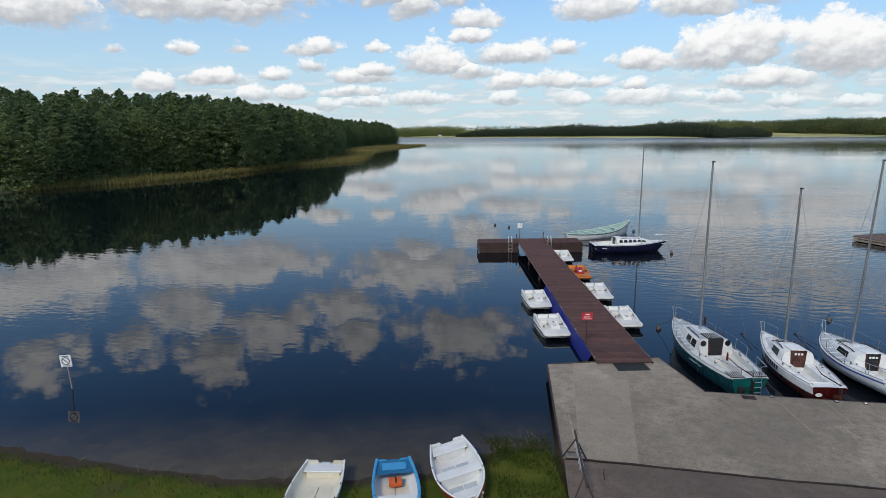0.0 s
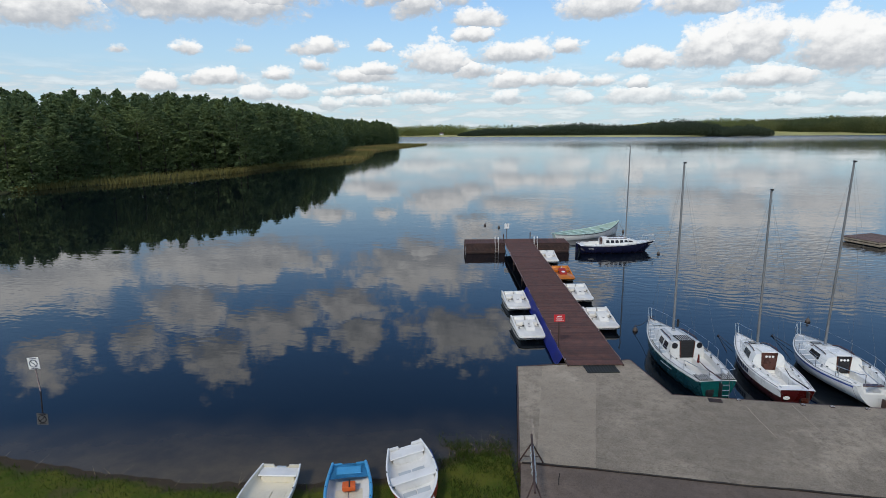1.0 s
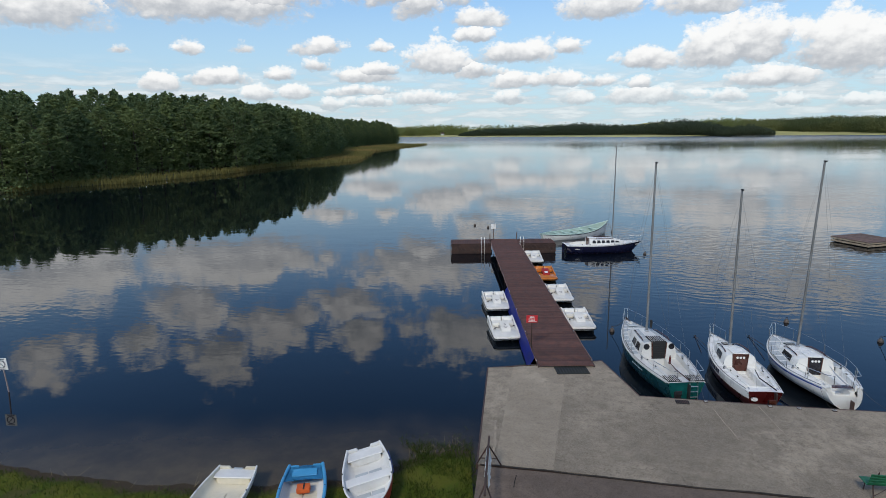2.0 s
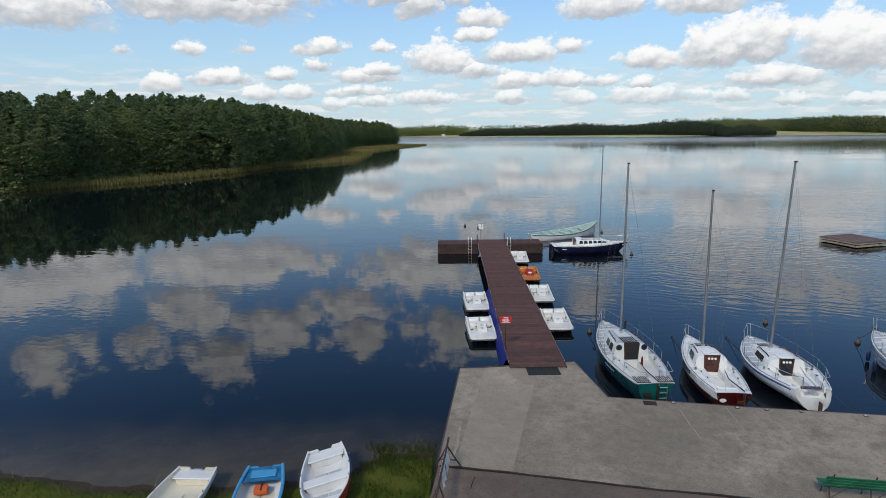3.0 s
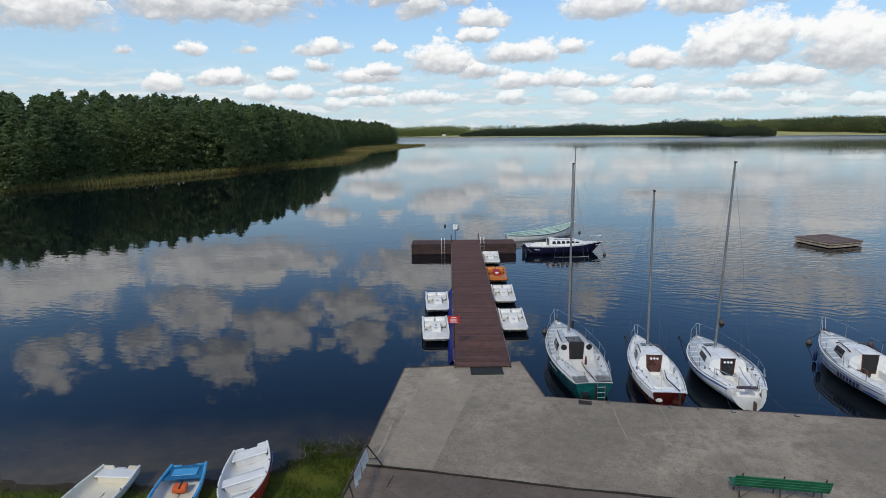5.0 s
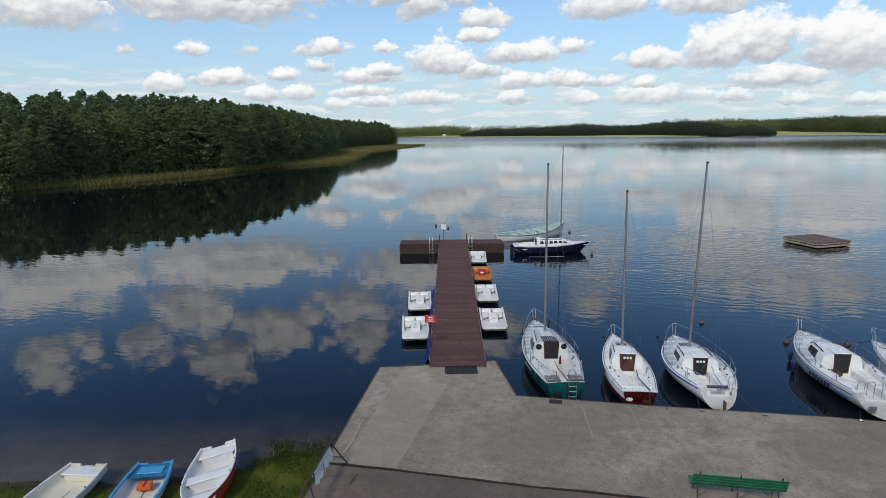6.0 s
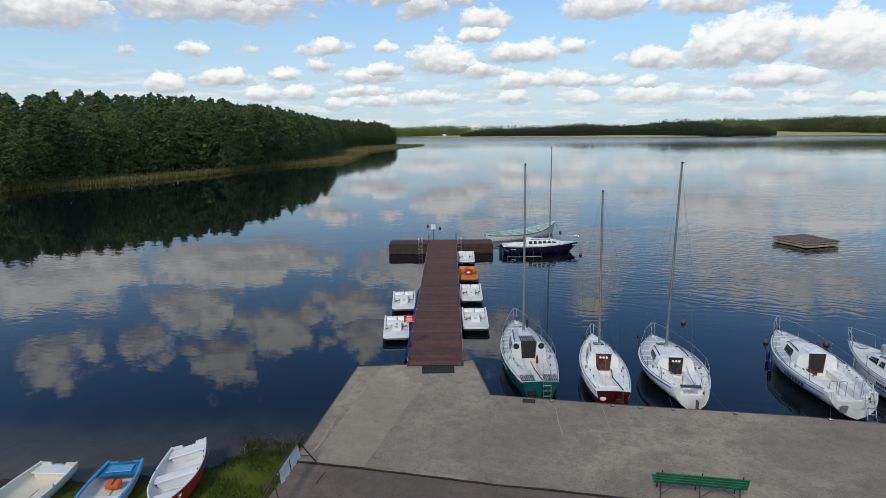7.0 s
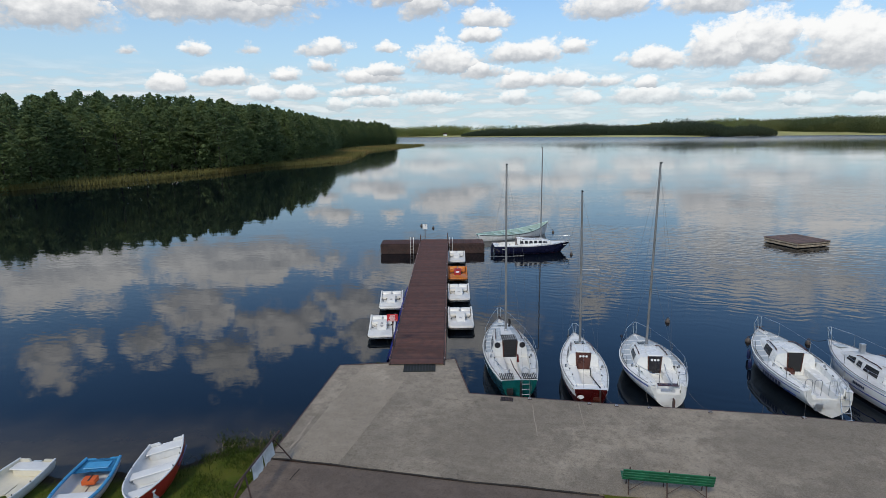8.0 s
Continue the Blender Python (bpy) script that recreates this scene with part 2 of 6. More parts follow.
def leaf_matter(name, dark, light, dry=None):
    m, nt, bsdf = principled(name)
    p = place(nt)
    r = nt.nodes.new("ShaderNodeObjectInfo").outputs["Random"]
    isl = nt.nodes.new("ShaderNodeNewGeometry").outputs["Random Per Island"]
    f = m_(nt, "ADD", m_(nt, "MULTIPLY", isl, 0.18), m_(nt, "MULTIPLY", noise_(nt, p, 0.25, 4.0), 0.8))
    col = mix_(nt, f, (*dark, 1), (*light, 1))
    col = mix_(nt, 1.0, col, mix_(nt, r, (0.72, 0.78, 0.8, 1), (1.25, 1.2, 1.05, 1)), "MULTIPLY")
    if dry:
        col = mix_(nt, ramp_(nt, noise_(nt, p, 0.012, 3.0), 0.46, 0.62), col, (*dry, 1))
    plug(nt, bsdf, "Base Color", col)
    bsdf.inputs["Roughness"].default_value = 0.7
    bsdf.inputs["Specular IOR Level"].default_value = 0.15
    thin, both = nt.nodes.new("ShaderNodeBsdfTranslucent"), nt.nodes.new("ShaderNodeMixShader")
    plug(nt, thin, 0, col), plug(nt, both, 0, 0.5), plug(nt, both, 1, bsdf.outputs[0]), plug(nt, both, 2, thin.outputs[0])
    plug(nt, nt.nodes["Material Output"], 0, both.outputs[0])
    return m


def concrete_matter(name, base, dirt, seed):
    m, nt, bsdf = principled(name)
    p = v_(nt, "ADD", place(nt), (seed * 7.3, seed * 3.1, 0.0))
    broad = noise_(nt, p, 0.32, 5.0, 0.62)
    mid = noise_(nt, p, 2.4, 9.0, 0.78)
    grain = noise_(nt, p, 30.0, 4.0, 0.7)
    spots = noise_(nt, p, 6.0, 3.0, 0.6)
    swept = nt.nodes.new("ShaderNodeVectorRotate")
    swept.rotation_type = "Z_AXIS"
    plug(nt, swept, "Vector", p), plug(nt, swept, "Angle", radians(8))
    streaks = noise_(nt, v_(nt, "MULTIPLY", swept.outputs[0], (0.8, 2.2, 1.0)), 1.0, 7.0, 0.72)
    col = mix_(nt, ramp_(nt, broad, 0.36, 0.64), (*[v * 0.70 for v in base], 1), (*base, 1))
    col = mix_(nt, m_(nt, "MULTIPLY", ramp_(nt, mid, 0.42, 0.64), 0.62), col, (*dirt, 1))
    wide = noise_(nt, p, 0.13, 4.0, 0.6)
    patch = noise_(nt, p, 0.62, 7.0, 0.70)
    col = mix_(nt, ramp_(nt, patch, 0.48, 0.62, 0.0, 0.60), col, (*[v * 0.72 for v in dirt], 1))
    col = mix_(nt, ramp_(nt, wide, 0.46, 0.60, 0.0, 0.62), col, (*[v * 0.78 for v in dirt], 1))
    col = mix_(nt, m_(nt, "MULTIPLY", ramp_(nt, streaks, 0.52, 0.68), 0.14), col, (*[min(1, v * 1.12) for v in base], 1))
    col = mix_(nt, m_(nt, "MULTIPLY", ramp_(nt, spots, 0.58, 0.72), 0.45), col, (*[v * 0.45 for v in dirt], 1))
    col = mix_(nt, m_(nt, "MULTIPLY", ramp_(nt, grain, 0.3, 0.75), 0.35), col, (*[min(1, v * 1.35) for v in base], 1))
    speck = noise_(nt, p, 14.0, 5.0, 0.75)
    col = mix_(nt, m_(nt, "MULTIPLY", ramp_(nt, speck, 0.50, 0.66), 0.36), col, (*[v * 0.55 for v in dirt], 1))
    # chips and exposed stones
    pits = nt.nodes.new("ShaderNodeTexVoronoi")
    plug(nt, pits, "Vector", p), plug(nt, pits, "Scale", 9.0), plug(nt, pits, "Randomness", 1.0)
    chip = m_(nt, "MULTIPLY", ramp_(nt, pits.outputs["Distance"], 0.20, 0.10), ramp_(nt, mid, 0.46, 0.60))
    col = mix_(nt, m_(nt, "MULTIPLY", chip, 0.5), col, (*[v * 0.40 for v in dirt], 1))
    # hairline cracks
    vor = nt.nodes.new("ShaderNodeTexVoronoi")
    vor.feature = "DISTANCE_TO_EDGE"
    plug(nt, vor, "Vector", v_(nt, "ADD", p, v_(nt, "MULTIPLY", noise_(nt, p, 1.1, 4.0, 0.6, True), (1.6, 1.6, 0.0))))
    plug(nt, vor, "Scale", 0.16)
    crack = ramp_(nt, vor.outputs["Distance"], 0.0035, 0.001)
    crack = m_(nt, "MULTIPLY", crack, ramp_(nt, broad, 0.45, 0.6))
    col = mix_(nt, m_(nt, "MULTIPLY", crack, 0.45), col, (*[v * 0.35 for v in dirt], 1))
    plug(nt, bsdf, "Base Color", col)
    plug(nt, bsdf, "Roughness", ramp_(nt, mid, 0.3, 0.7, 0.72, 0.95))
    plug(nt, bsdf, "Normal", bump_(nt, m_(nt, "ADD", grain, mid), 0.003))
    return m


def grass_ground_matter():
    m, nt, bsdf = principled("bank_turf")
    p = place(nt)
    a, b, c = noise_(nt, p, 0.8, 5.0, 0.65), noise_(nt, p, 9.0, 4.0, 0.7), noise_(nt, p, 45.0, 3.0, 0.7)
    col = mix_(nt, ramp_(nt, a, 0.36, 0.64), (0.056, 0.092, 0.010, 1), (0.108, 0.116, 0.017, 1))
    col = mix_(nt, m_(nt, "MULTIPLY", ramp_(nt, b, 0.42, 0.68), 0.50), col, (0.105, 0.082, 0.028, 1))
    col = mix_(nt, m_(nt, "MULTIPLY", ramp_(nt, c, 0.4, 0.7), 0.5), col, (0.058, 0.094, 0.011, 1))
    bare = noise_(nt, p, 0.55, 6.0, 0.7)
    col = mix_(nt, ramp_(nt, bare, 0.52, 0.64, 0.0, 0.50), col, (0.078, 0.060, 0.033, 1))
    sep = nt.nodes.new("ShaderNodeSeparateXYZ")
    plug(nt, sep, 0, p)
    mud = ramp_(nt, m_(nt, "ADD", sep.outputs[2], m_(nt, "MULTIPLY", a, 0.12)), 0.20, 0.10)
    col = mix_(nt, mud, col, (0.062, 0.048, 0.033, 1))
    plug(nt, bsdf, "Base Color", col)
    bsdf.inputs["Roughness"].default_value = 0.9
    bsdf.inputs["Specular IOR Level"].default_value = 0.08
    plug(nt, bsdf, "Normal", bump_(nt, m_(nt, "ADD", b, c), 0.03))
    return m


WATER = water_matter()
TURF = grass_ground_matter()
CONCRETE = concrete_matter("worn_concrete", (0.335, 0.281, 0.212), (0.142, 0.118, 0.088), 1)
CONCRETE_PALE = concrete_matter("pale_concrete", (0.372, 0.312, 0.235), (0.220, 0.183, 0.137), 2)
ASPHALT = concrete_matter("old_asphalt", (0.150, 0.112, 0.086), (0.088, 0.067, 0.052), 3)
FAR_LAND = matter("meadow", (0.38, 0.36, 0.13), 0.95, var=0.22, big=0.02, fine=0.3, tint=(0.20, 0.21, 0.075), stain=0.7)
FOREST_FLOOR = matter("forest_floor", (0.05, 0.055, 0.02), 0.95, var=0.25, big=0.1, fine=2.0)
LEAF = leaf_matter("tree_leaves", (0.122, 0.172, 0.082), (0.196, 0.254, 0.116))
# the far greens are lifted slightly: aerial haze is mixed into their colours
LEAF_FAR = leaf_matter("far_leaves", (0.078, 0.100, 0.064), (0.125, 0.150, 0.090))
LEAF_FAR_LIGHT = leaf_matter("far_light_leaves", (0.15, 0.19, 0.075), (0.24, 0.27, 0.115))
LEAF_FAR_MIXED = leaf_matter("far_mixed_leaves", (0.080, 0.110, 0.055), (0.14, 0.17, 0.080), (0.19, 0.21, 0.085))
BARK = matter("bark", (0.085, 0.07, 0.055), 0.9, var=0.25, big=1.5, fine=12.0)
REED = leaf_matter("reeds", (0.19, 0.175, 0.055), (0.38, 0.31, 0.11), (0.34, 0.245, 0.09))
GRASS = leaf_matter("grass_blades", (0.030, 0.054, 0.009), (0.080, 0.108, 0.022))
STRAW = matter("dry_straw", (0.17, 0.135, 0.07), 0.85, var=0.2, island=0.3)
PLANK = matter("red_brown_plank", (0.090, 0.041, 0.034), 0.85, var=0.22, big=2.5, fine=26.0, bump=0.004, random_=0.26, tint=(0.14, 0.085, 0.07), stain=0.15)
STEEL_DARK = matter("rusty_brown_steel", (0.060, 0.033, 0.026), 0.65, var=0.3, big=2.0, fine=20.0, bump=0.003, tint=(0.11, 0.05, 0.025), stain=0.5)
BLACK = matter("black_rubber", (0.012, 0.012, 0.013), 0.7, var=0.15)
BLUE_SHEET = matter("blue_sheet", (0.022, 0.040, 0.33), 0.5, var=0.18, big=1.0)
GALV = matter("galvanised_steel", (0.55, 0.56, 0.57), 0.35, 0.85, var=0.1)
CHROME = matter("polished_steel", (0.50, 0.51, 0.52), 0.28, 0.9, var=0.05)
ALU = matter("mast_aluminium", (0.24, 0.245, 0.25), 0.45, 0.5, var=0.1, big=0.8)
WHITE = matter("white_gelcoat", (0.73, 0.73, 0.705), 0.28, var=0.04, big=0.9, fine=9.0, tint=(0.55, 0.53, 0.48), stain=0.28)
WHITE_OLD = matter("aged_white_gelcoat", (0.64, 0.645, 0.635), 0.42, var=0.06, big=1.1, fine=10.0, tint=(0.42, 0.39, 0.32), stain=0.4)
CREAM = matter("cream_gelcoat", (0.62, 0.58, 0.47), 0.45, var=0.07, big=1.3, tint=(0.36, 0.32, 0.22), stain=0.45)
GREY_PANEL = matter("grey_nonslip_panel", (0.40, 0.445, 0.475), 0.75, var=0.08, big=2.0, fine=40.0, bump=0.002)
TEAL = matter("teal_hull_paint", (0.008, 0.175, 0.172), 0.3, var=0.12, tint=(0.02, 0.09, 0.08), stain=0.3)
DARK_GREEN = matter("dark_green_hull_paint", (0.007, 0.040, 0.050), 0.25, var=0.12)
DARK_RED = matter("dark_red_hull_paint", (0.115, 0.013, 0.013), 0.3, var=0.12, tint=(0.06, 0.012, 0.01), stain=0.3)
BOTTOM = matter("dark_antifouling", (0.020, 0.012, 0.011), 0.5, var=0.2)
DARK_TEAL = matter("dark_teal_paint", (0.006, 0.052, 0.055), 0.25, var=0.12)
BROWN_RED = matter("dark_brown_red_paint", (0.046, 0.012, 0.011), 0.3, var=0.12)
NAVY = matter("navy_hull_paint", (0.008, 0.009, 0.030), 0.2, var=0.08)
BLUE_LINE = matter("blue_stripe_paint", (0.028, 0.060, 0.26), 0.3, var=0.08)
MAROON = matter("maroon_hull_paint", (0.10, 0.022, 0.03), 0.3, var=0.1)
TEAK = matter("varnished_mahogany", (0.070, 0.022, 0.014), 0.28, var=0.25, big=4.0, fine=30.0)
DARK_GLASS = matter("dark_acrylic", (0.012, 0.012, 0.015), 0.22, var=0.05)
MINT = matter("mint_green_paint", (0.45, 0.60, 0.54), 0.5, var=0.08, tint=(0.25, 0.33, 0.29), stain=0.3)
SKY_BLUE = matter("sky_blue_gelcoat", (0.050, 0.29, 0.53), 0.35, var=0.07, tint=(0.05, 0.17, 0.33), stain=0.3)
RED_PAINT = matter("red_gelcoat", (0.33, 0.022, 0.016), 0.35, var=0.1)
ORANGE = matter("orange_gelcoat", (0.52, 0.155, 0.012), 0.4, var=0.08, tint=(0.36, 0.10, 0.012), stain=0.35)
RED_SIGN = matter("red_sign_paint", (0.50, 0.022, 0.028), 0.4, var=0.06)
SIGN_WHITE = matter("white_sign_sheet", (0.74, 0.74, 0.73), 0.45, var=0.04)
GREEN_PAINT = matter("green_bench_paint", (0.010, 0.115, 0.055), 0.45, var=0.15, big=3.0)
WOOD_GREY = matter("weathered_wood", (0.135, 0.085, 0.070), 0.8, var=0.25, big=3.0, fine=24.0, bump=0.004, random_=0.2, tint=(0.2, 0.17, 0.145), stain=0.4)
WOOD_PALE = matter("pale_timber", (0.33, 0.27, 0.20), 0.8, var=0.2, big=2.0, fine=20.0)
BANNER = matter("white_banner_cloth", (0.78, 0.80, 0.80), 0.7, var=0.1, big=3.0, tint=(0.35, 0.42, 0.48), stain=0.5)
ROPE = matter("mooring_rope", (0.10, 0.085, 0.068), 0.9, var=0.2)
WIRE = matter("rigging_wire", (0.16, 0.165, 0.17), 0.5, 0.5, var=0.1)
# a darker copy of MINT: the shade between the thwarts is put into its colour
MINT_DARK = matter("shaded_mint_lining", (0.36, 0.48, 0.43), 0.6, var=0.1, tint=(0.08, 0.11, 0.10), stain=0.4)
BUOY = matter("weathered_buoy", (0.085, 0.068, 0.058), 0.6, var=0.25, big=5.0)
FENDER_BLUE = matter("navy_fender_vinyl", (0.012, 0.020, 0.075), 0.4, var=0.1)
MAT_GREEN = matter("dark_rubber_mat", (0.018, 0.022, 0.018), 0.9, var=0.2, fine=60.0, bump=0.004)
DARK_TEXT = matter("dark_lettering", (0.022, 0.028, 0.06), 0.5, var=0.05)
WHITE_TEXT = matter("white_lettering", (0.75, 0.73, 0.72), 0.5, var=0.04)


# ---- mesh tools ----
def thing(name, label, category, group="", m=None, kind=""):
    ob = tagged(new(name), label, category, group, kind)
    ob.empty_display_size = 0.2
    if m is not None:
        ob.matrix_basis = m
    return ob


def mesh_of(name, bm, mats, smooth=False):
    me = bpy.data.meshes.new(name)
    bmesh.ops.recalc_face_normals(bm, faces=bm.faces)
    bm.to_mesh(me)
    bm.free()
    for m in mats if isinstance(mats, (list, tuple)) else (mats,):
        me.materials.append(m)
    if smooth:
        me.shade_smooth()
        me.set_sharp_from_angle(angle=radians(38))
    return me


def part(name, bm, mats, parent, label="", smooth=False):
    ob = new(name, mesh_of(name, bm, mats, smooth))
    ob.parent = parent
    return tagged(ob, label)


def solid(name, bm, mats, label, category, group="", kind="", smooth=False):
    return tagged(new(name, mesh_of(name, bm, mats, smooth)), label, category, group, kind)


def box(bm, c, s, bevel=0.0, rot=None, taper=1.0):
    """A box of size s round c, with chamfered edges; taper narrows its top."""
    made = bmesh.ops.create_cube(bm, size=1.0)["verts"]
    for v in made:
        k = taper if v.co.z > 0 else 1.0
        v.co = Vector((v.co.x * s[0] * k, v.co.y * s[1] * k, v.co.z * s[2]))
    if bevel:
        edges = list({e for v in made for e in v.link_edges})
        made = bmesh.ops.bevel(bm, geom=edges, offset=bevel, segments=2 if bevel > 0.02 else 1, affect="EDGES", profile=0.6)["verts"]
    m = Matrix.Translation(c) @ (rot or Matrix())
    seen, todo = set(made), list(made)
    while todo:
        for e in todo.pop().link_edges:
            for v in e.verts:
                if v not in seen:
                    seen.add(v)
                    todo.append(v)
    for v in seen:
        v.co = m @ v.co
    return bm


def tube(bm, pts, r, seg=6, r_end=None, closed=False):
    """A round bar along pts."""
    pts = [Vector(p) for p in pts]
    n, rings = len(pts), []
    for i, p in enumerate(pts):
        a = pts[(i - 1) % n] if closed or i else p
        b = pts[(i + 1) % n] if closed or i < n - 1 else p
        d = (b - a).normalized()
        side = d.cross(Vector((0, 0, 1)) if abs(d.z) < 0.9 else Vector((1, 0, 0))).normalized()
        up = side.cross(d)
        rr = r if r_end is None else r + (r_end - r) * i / max(1, n - 1)
        rings.append([bm.verts.new(p + (side * math.cos(k * 2 * math.pi / seg) + up * math.sin(k * 2 * math.pi / seg)) * rr) for k in range(seg)])
    for i in range(n if closed else n - 1):
        a, b = rings[i], rings[(i + 1) % n]
        for k in range(seg):
            bm.faces.new((a[k], a[(k + 1) % seg], b[(k + 1) % seg], b[k]))
    if not closed:
        bm.faces.new(rings[0][::-1]), bm.faces.new(rings[-1])
    return bm


def loft(bm, rings, round_=False, caps=(), rows=None):
    """Skins a row of point rings; rows gives a material to each strip along the rings."""
    grid = [[bm.verts.new(p) for p in ring] for ring in rings]
    for a, b in zip(grid, grid[1:]):
        n = len(a)
        for k in range(n if round_ else n - 1):
            f = bm.faces.new((a[k], a[(k + 1) % n], b[(k + 1) % n], b[k]))
            if rows:
                f.material_index = rows[k]
    for i in caps:
        bm.faces.new(grid[i])
    return grid


def slab(bm, outline, z0, z1):
    """An upright prism over an outline."""
    lo, hi = [bm.verts.new((x, y, z0)) for x, y in outline], [bm.verts.new((x, y, z1)) for x, y in outline]
    bm.faces.new(hi), bm.faces.new(lo[::-1])
    n = len(outline)
    for i in range(n):
        bm.faces.new((lo[i], lo[(i + 1) % n], hi[(i + 1) % n], hi[i]))
    return bm


def panel(bm, outline, thick):
    """A thin plate from a 3D outline, thickened along its normal."""
    pts = [Vector(p) for p in outline]
    n = sum(((b - pts[0]).cross(c - pts[0]) for b, c in zip(pts[1:], pts[2:])), Vector()).normalized() * thick
    lo, hi = [bm.verts.new(p) for p in pts], [bm.verts.new(p + n) for p in pts]
    bm.faces.new(hi), bm.faces.new(lo[::-1])
    k = len(pts)
    for i in range(k):
        bm.faces.new((lo[i], lo[(i + 1) % k], hi[(i + 1) % k], hi[i]))
    return bm


def soup(name, verts, faces, mats, label="", category="", group="", kind="", parent=None):
    me = bpy.data.meshes.new(name)
    me.from_pydata(verts, [], faces)
    for m in mats if isinstance(mats, (list, tuple)) else (mats,):
        me.materials.append(m)
    ob = new(name, me)
    ob.parent = parent
    return tagged(ob, label, category, group, kind)


def B():
    return bmesh.new()


def lettering(text, size, mat, parent, m, name="lettering", label=""):
    cu = bpy.data.curves.new(name, "FONT")
    cu.body, cu.size, cu.align_x, cu.align_y, cu.extrude = text, size, "CENTER", "CENTER", 0.002
    tmp = bpy.data.objects.new("tmp", cu)
    me = bpy.data.meshes.new_from_object(tmp)
    bpy.data.objects.remove(tmp)
    me.materials.clear()
    me.materials.append(mat)
    ob = new(name, me)
    ob.parent, ob.matrix_basis = parent, m
    return tagged(ob, label)


# ---- the large structure: lake, land, quay ----
def along(points, t):
    """The point at the share t of a polyline's length."""
    ps = [Vector(p) for p in points]
    ls = [(b - a).length for a, b in zip(ps, ps[1:])]
    d = t * sum(ls)
    for a, b, l in zip(ps, ps[1:], ls):
        if d <= l:
            return a.lerp(b, d / l)
        d -= l
    return ps[-1]


bm = B()
loft(bm, [[(x, y, 0.0) for x in (-2200, -120, -40, -15, 0, 15, 40, 120, 2200)] for y in (-60, -25, -8, 0, 12, 30, 60, 120, 300, 900, 2600)])
solid("water", bm, WATER, "calm dark blue lake water with light ripples", "water", kind="structure")

# the near bank: turf that slopes under the water
SHORE = [(-60, 3.0), (-40, -1.2), (-28, -5.2), (-25.2, -6.0), (-22.3, -6.7), (-18.1, -7.7), (-16, -8.1), (-14, -8.2),
         (-11.4, -8.2), (-8.9, -7.9), (-7.4, -7.3), (-6.7, -6.6), (-5.8, -6.1), (-4.4, -6.3)]


def shore_y(x):
    for (x0, y0), (x1, y1) in zip(SHORE, SHORE[1:]):
        if x <= x1:
            k = (x - x0) / (x1 - x0)
            return y0 + (y1 - y0) * k
    return SHORE[-1][1]


def bank_z(x, y):
    d = shore_y(x) - y + (noise.noise((x * 0.9, y * 0.9, 0)) * 0.28 + noise.noise((x * 3.1, y * 3.1, 5)) * 0.1)
    z = 0.10 * d if d < 0 else 0.16 * min(d, 1.0) + 0.05 * max(0.0, d - 1.0)
    return max(-0.6, min(z, 0.5)) + noise.noise((x * 1.7, y * 1.7, 9)) * 0.02


bm = B()
xs = [-60 + i * 1.5 for i in range(22)] + [-27 + i * 0.22 for i in range(102)]
ys = [-60, -45, -32, -24, -19, -16] + [-14 + i * 0.2 for i in range(52)] + [-2.5, 0, 4]
loft(bm, [[(x, y, bank_z(x, y)) for x in xs] for y in ys])
solid("ground", bm, TURF, "green grassy bank with a muddy waterline", "grass", kind="structure", smooth=True)

# concrete quay in slabs over a retaining wall, old asphalt behind it
QZ = 0.55
Q1, Q2, Q3 = (-3.62, 0.05), (1.86, 0.75), (2.44, -3.05)
EAST = [(7.66, -4.02), (14.2, -5.05), (17.9, -5.85), (45.0, -11.2)]
JOINT = [(-4.56, -7.95), (0.7, -8.95), (4.7, -9.86)]
core = B()
slab(core, [Q1, Q2, Q3, *EAST, (45, -60), (-9.5, -60), JOINT[0]], -0.6, QZ - 0.06)
solid("quay", core, STEEL_DARK, "rust-brown retaining wall of the concrete quay", "quay", kind="structure")
STRIP_L0, STRIP_L1 = (-2.45, 0.12), (-4.02, -8.0)
STRIP_R0, STRIP_R1 = (0.15, 0.42), (-2.12, -8.37)


def inset(poly, d):
    """Pulls an outline inwards a little, to leave open joints."""
    cx, cy = sum(p[0] for p in poly) / len(poly), sum(p[1] for p in poly) / len(poly)
    out = []
    for x, y in poly:
        l = math.hypot(x - cx, y - cy)
        out.append((cx + (x - cx) * (1 - d / l), cy + (y - cy) * (1 - d / l)))
    return out


def quay_slab(name, poly, mat, top, label):
    bm = B()
    slab(bm, inset(poly, 0.012) if "asphalt" in name else poly, QZ - 0.058, top)
    solid(name, bm, mat, label, "pavement", kind="structure")


quay_slab("pavement_west", [Q1, STRIP_L0, STRIP_L1, JOINT[0]], CONCRETE, QZ, "narrow worn grey concrete edge slab of the quay")
quay_slab("pavement_ramp", [STRIP_L0, STRIP_R0, STRIP_R1, STRIP_L1], CONCRETE_PALE, QZ + 0.004, "paler concrete strip leading to the jetty")
quay_slab("pavement_main", [STRIP_R0, Q2, Q3, *EAST, (45, -15.5), (7.7, -10.24), (6.3, -10.04), (5.21, -9.86), (3.49, -9.54), (1.71, -9.22), (-0.14, -8.80), STRIP_R1], CONCRETE, QZ, "stained brownish grey concrete quay slab")
quay_slab("pavement_asphalt", [(-4.55, -8.02), (-2.1, -8.47), (-0.14, -8.88), (1.71, -9.29), (3.49, -9.61), (5.21, -9.94), (6.3, -10.12), (6.3, -60), (-9.4, -60), (-5.1, -12)], ASPHALT, QZ - 0.022, "old brownish asphalt apron behind the quay")

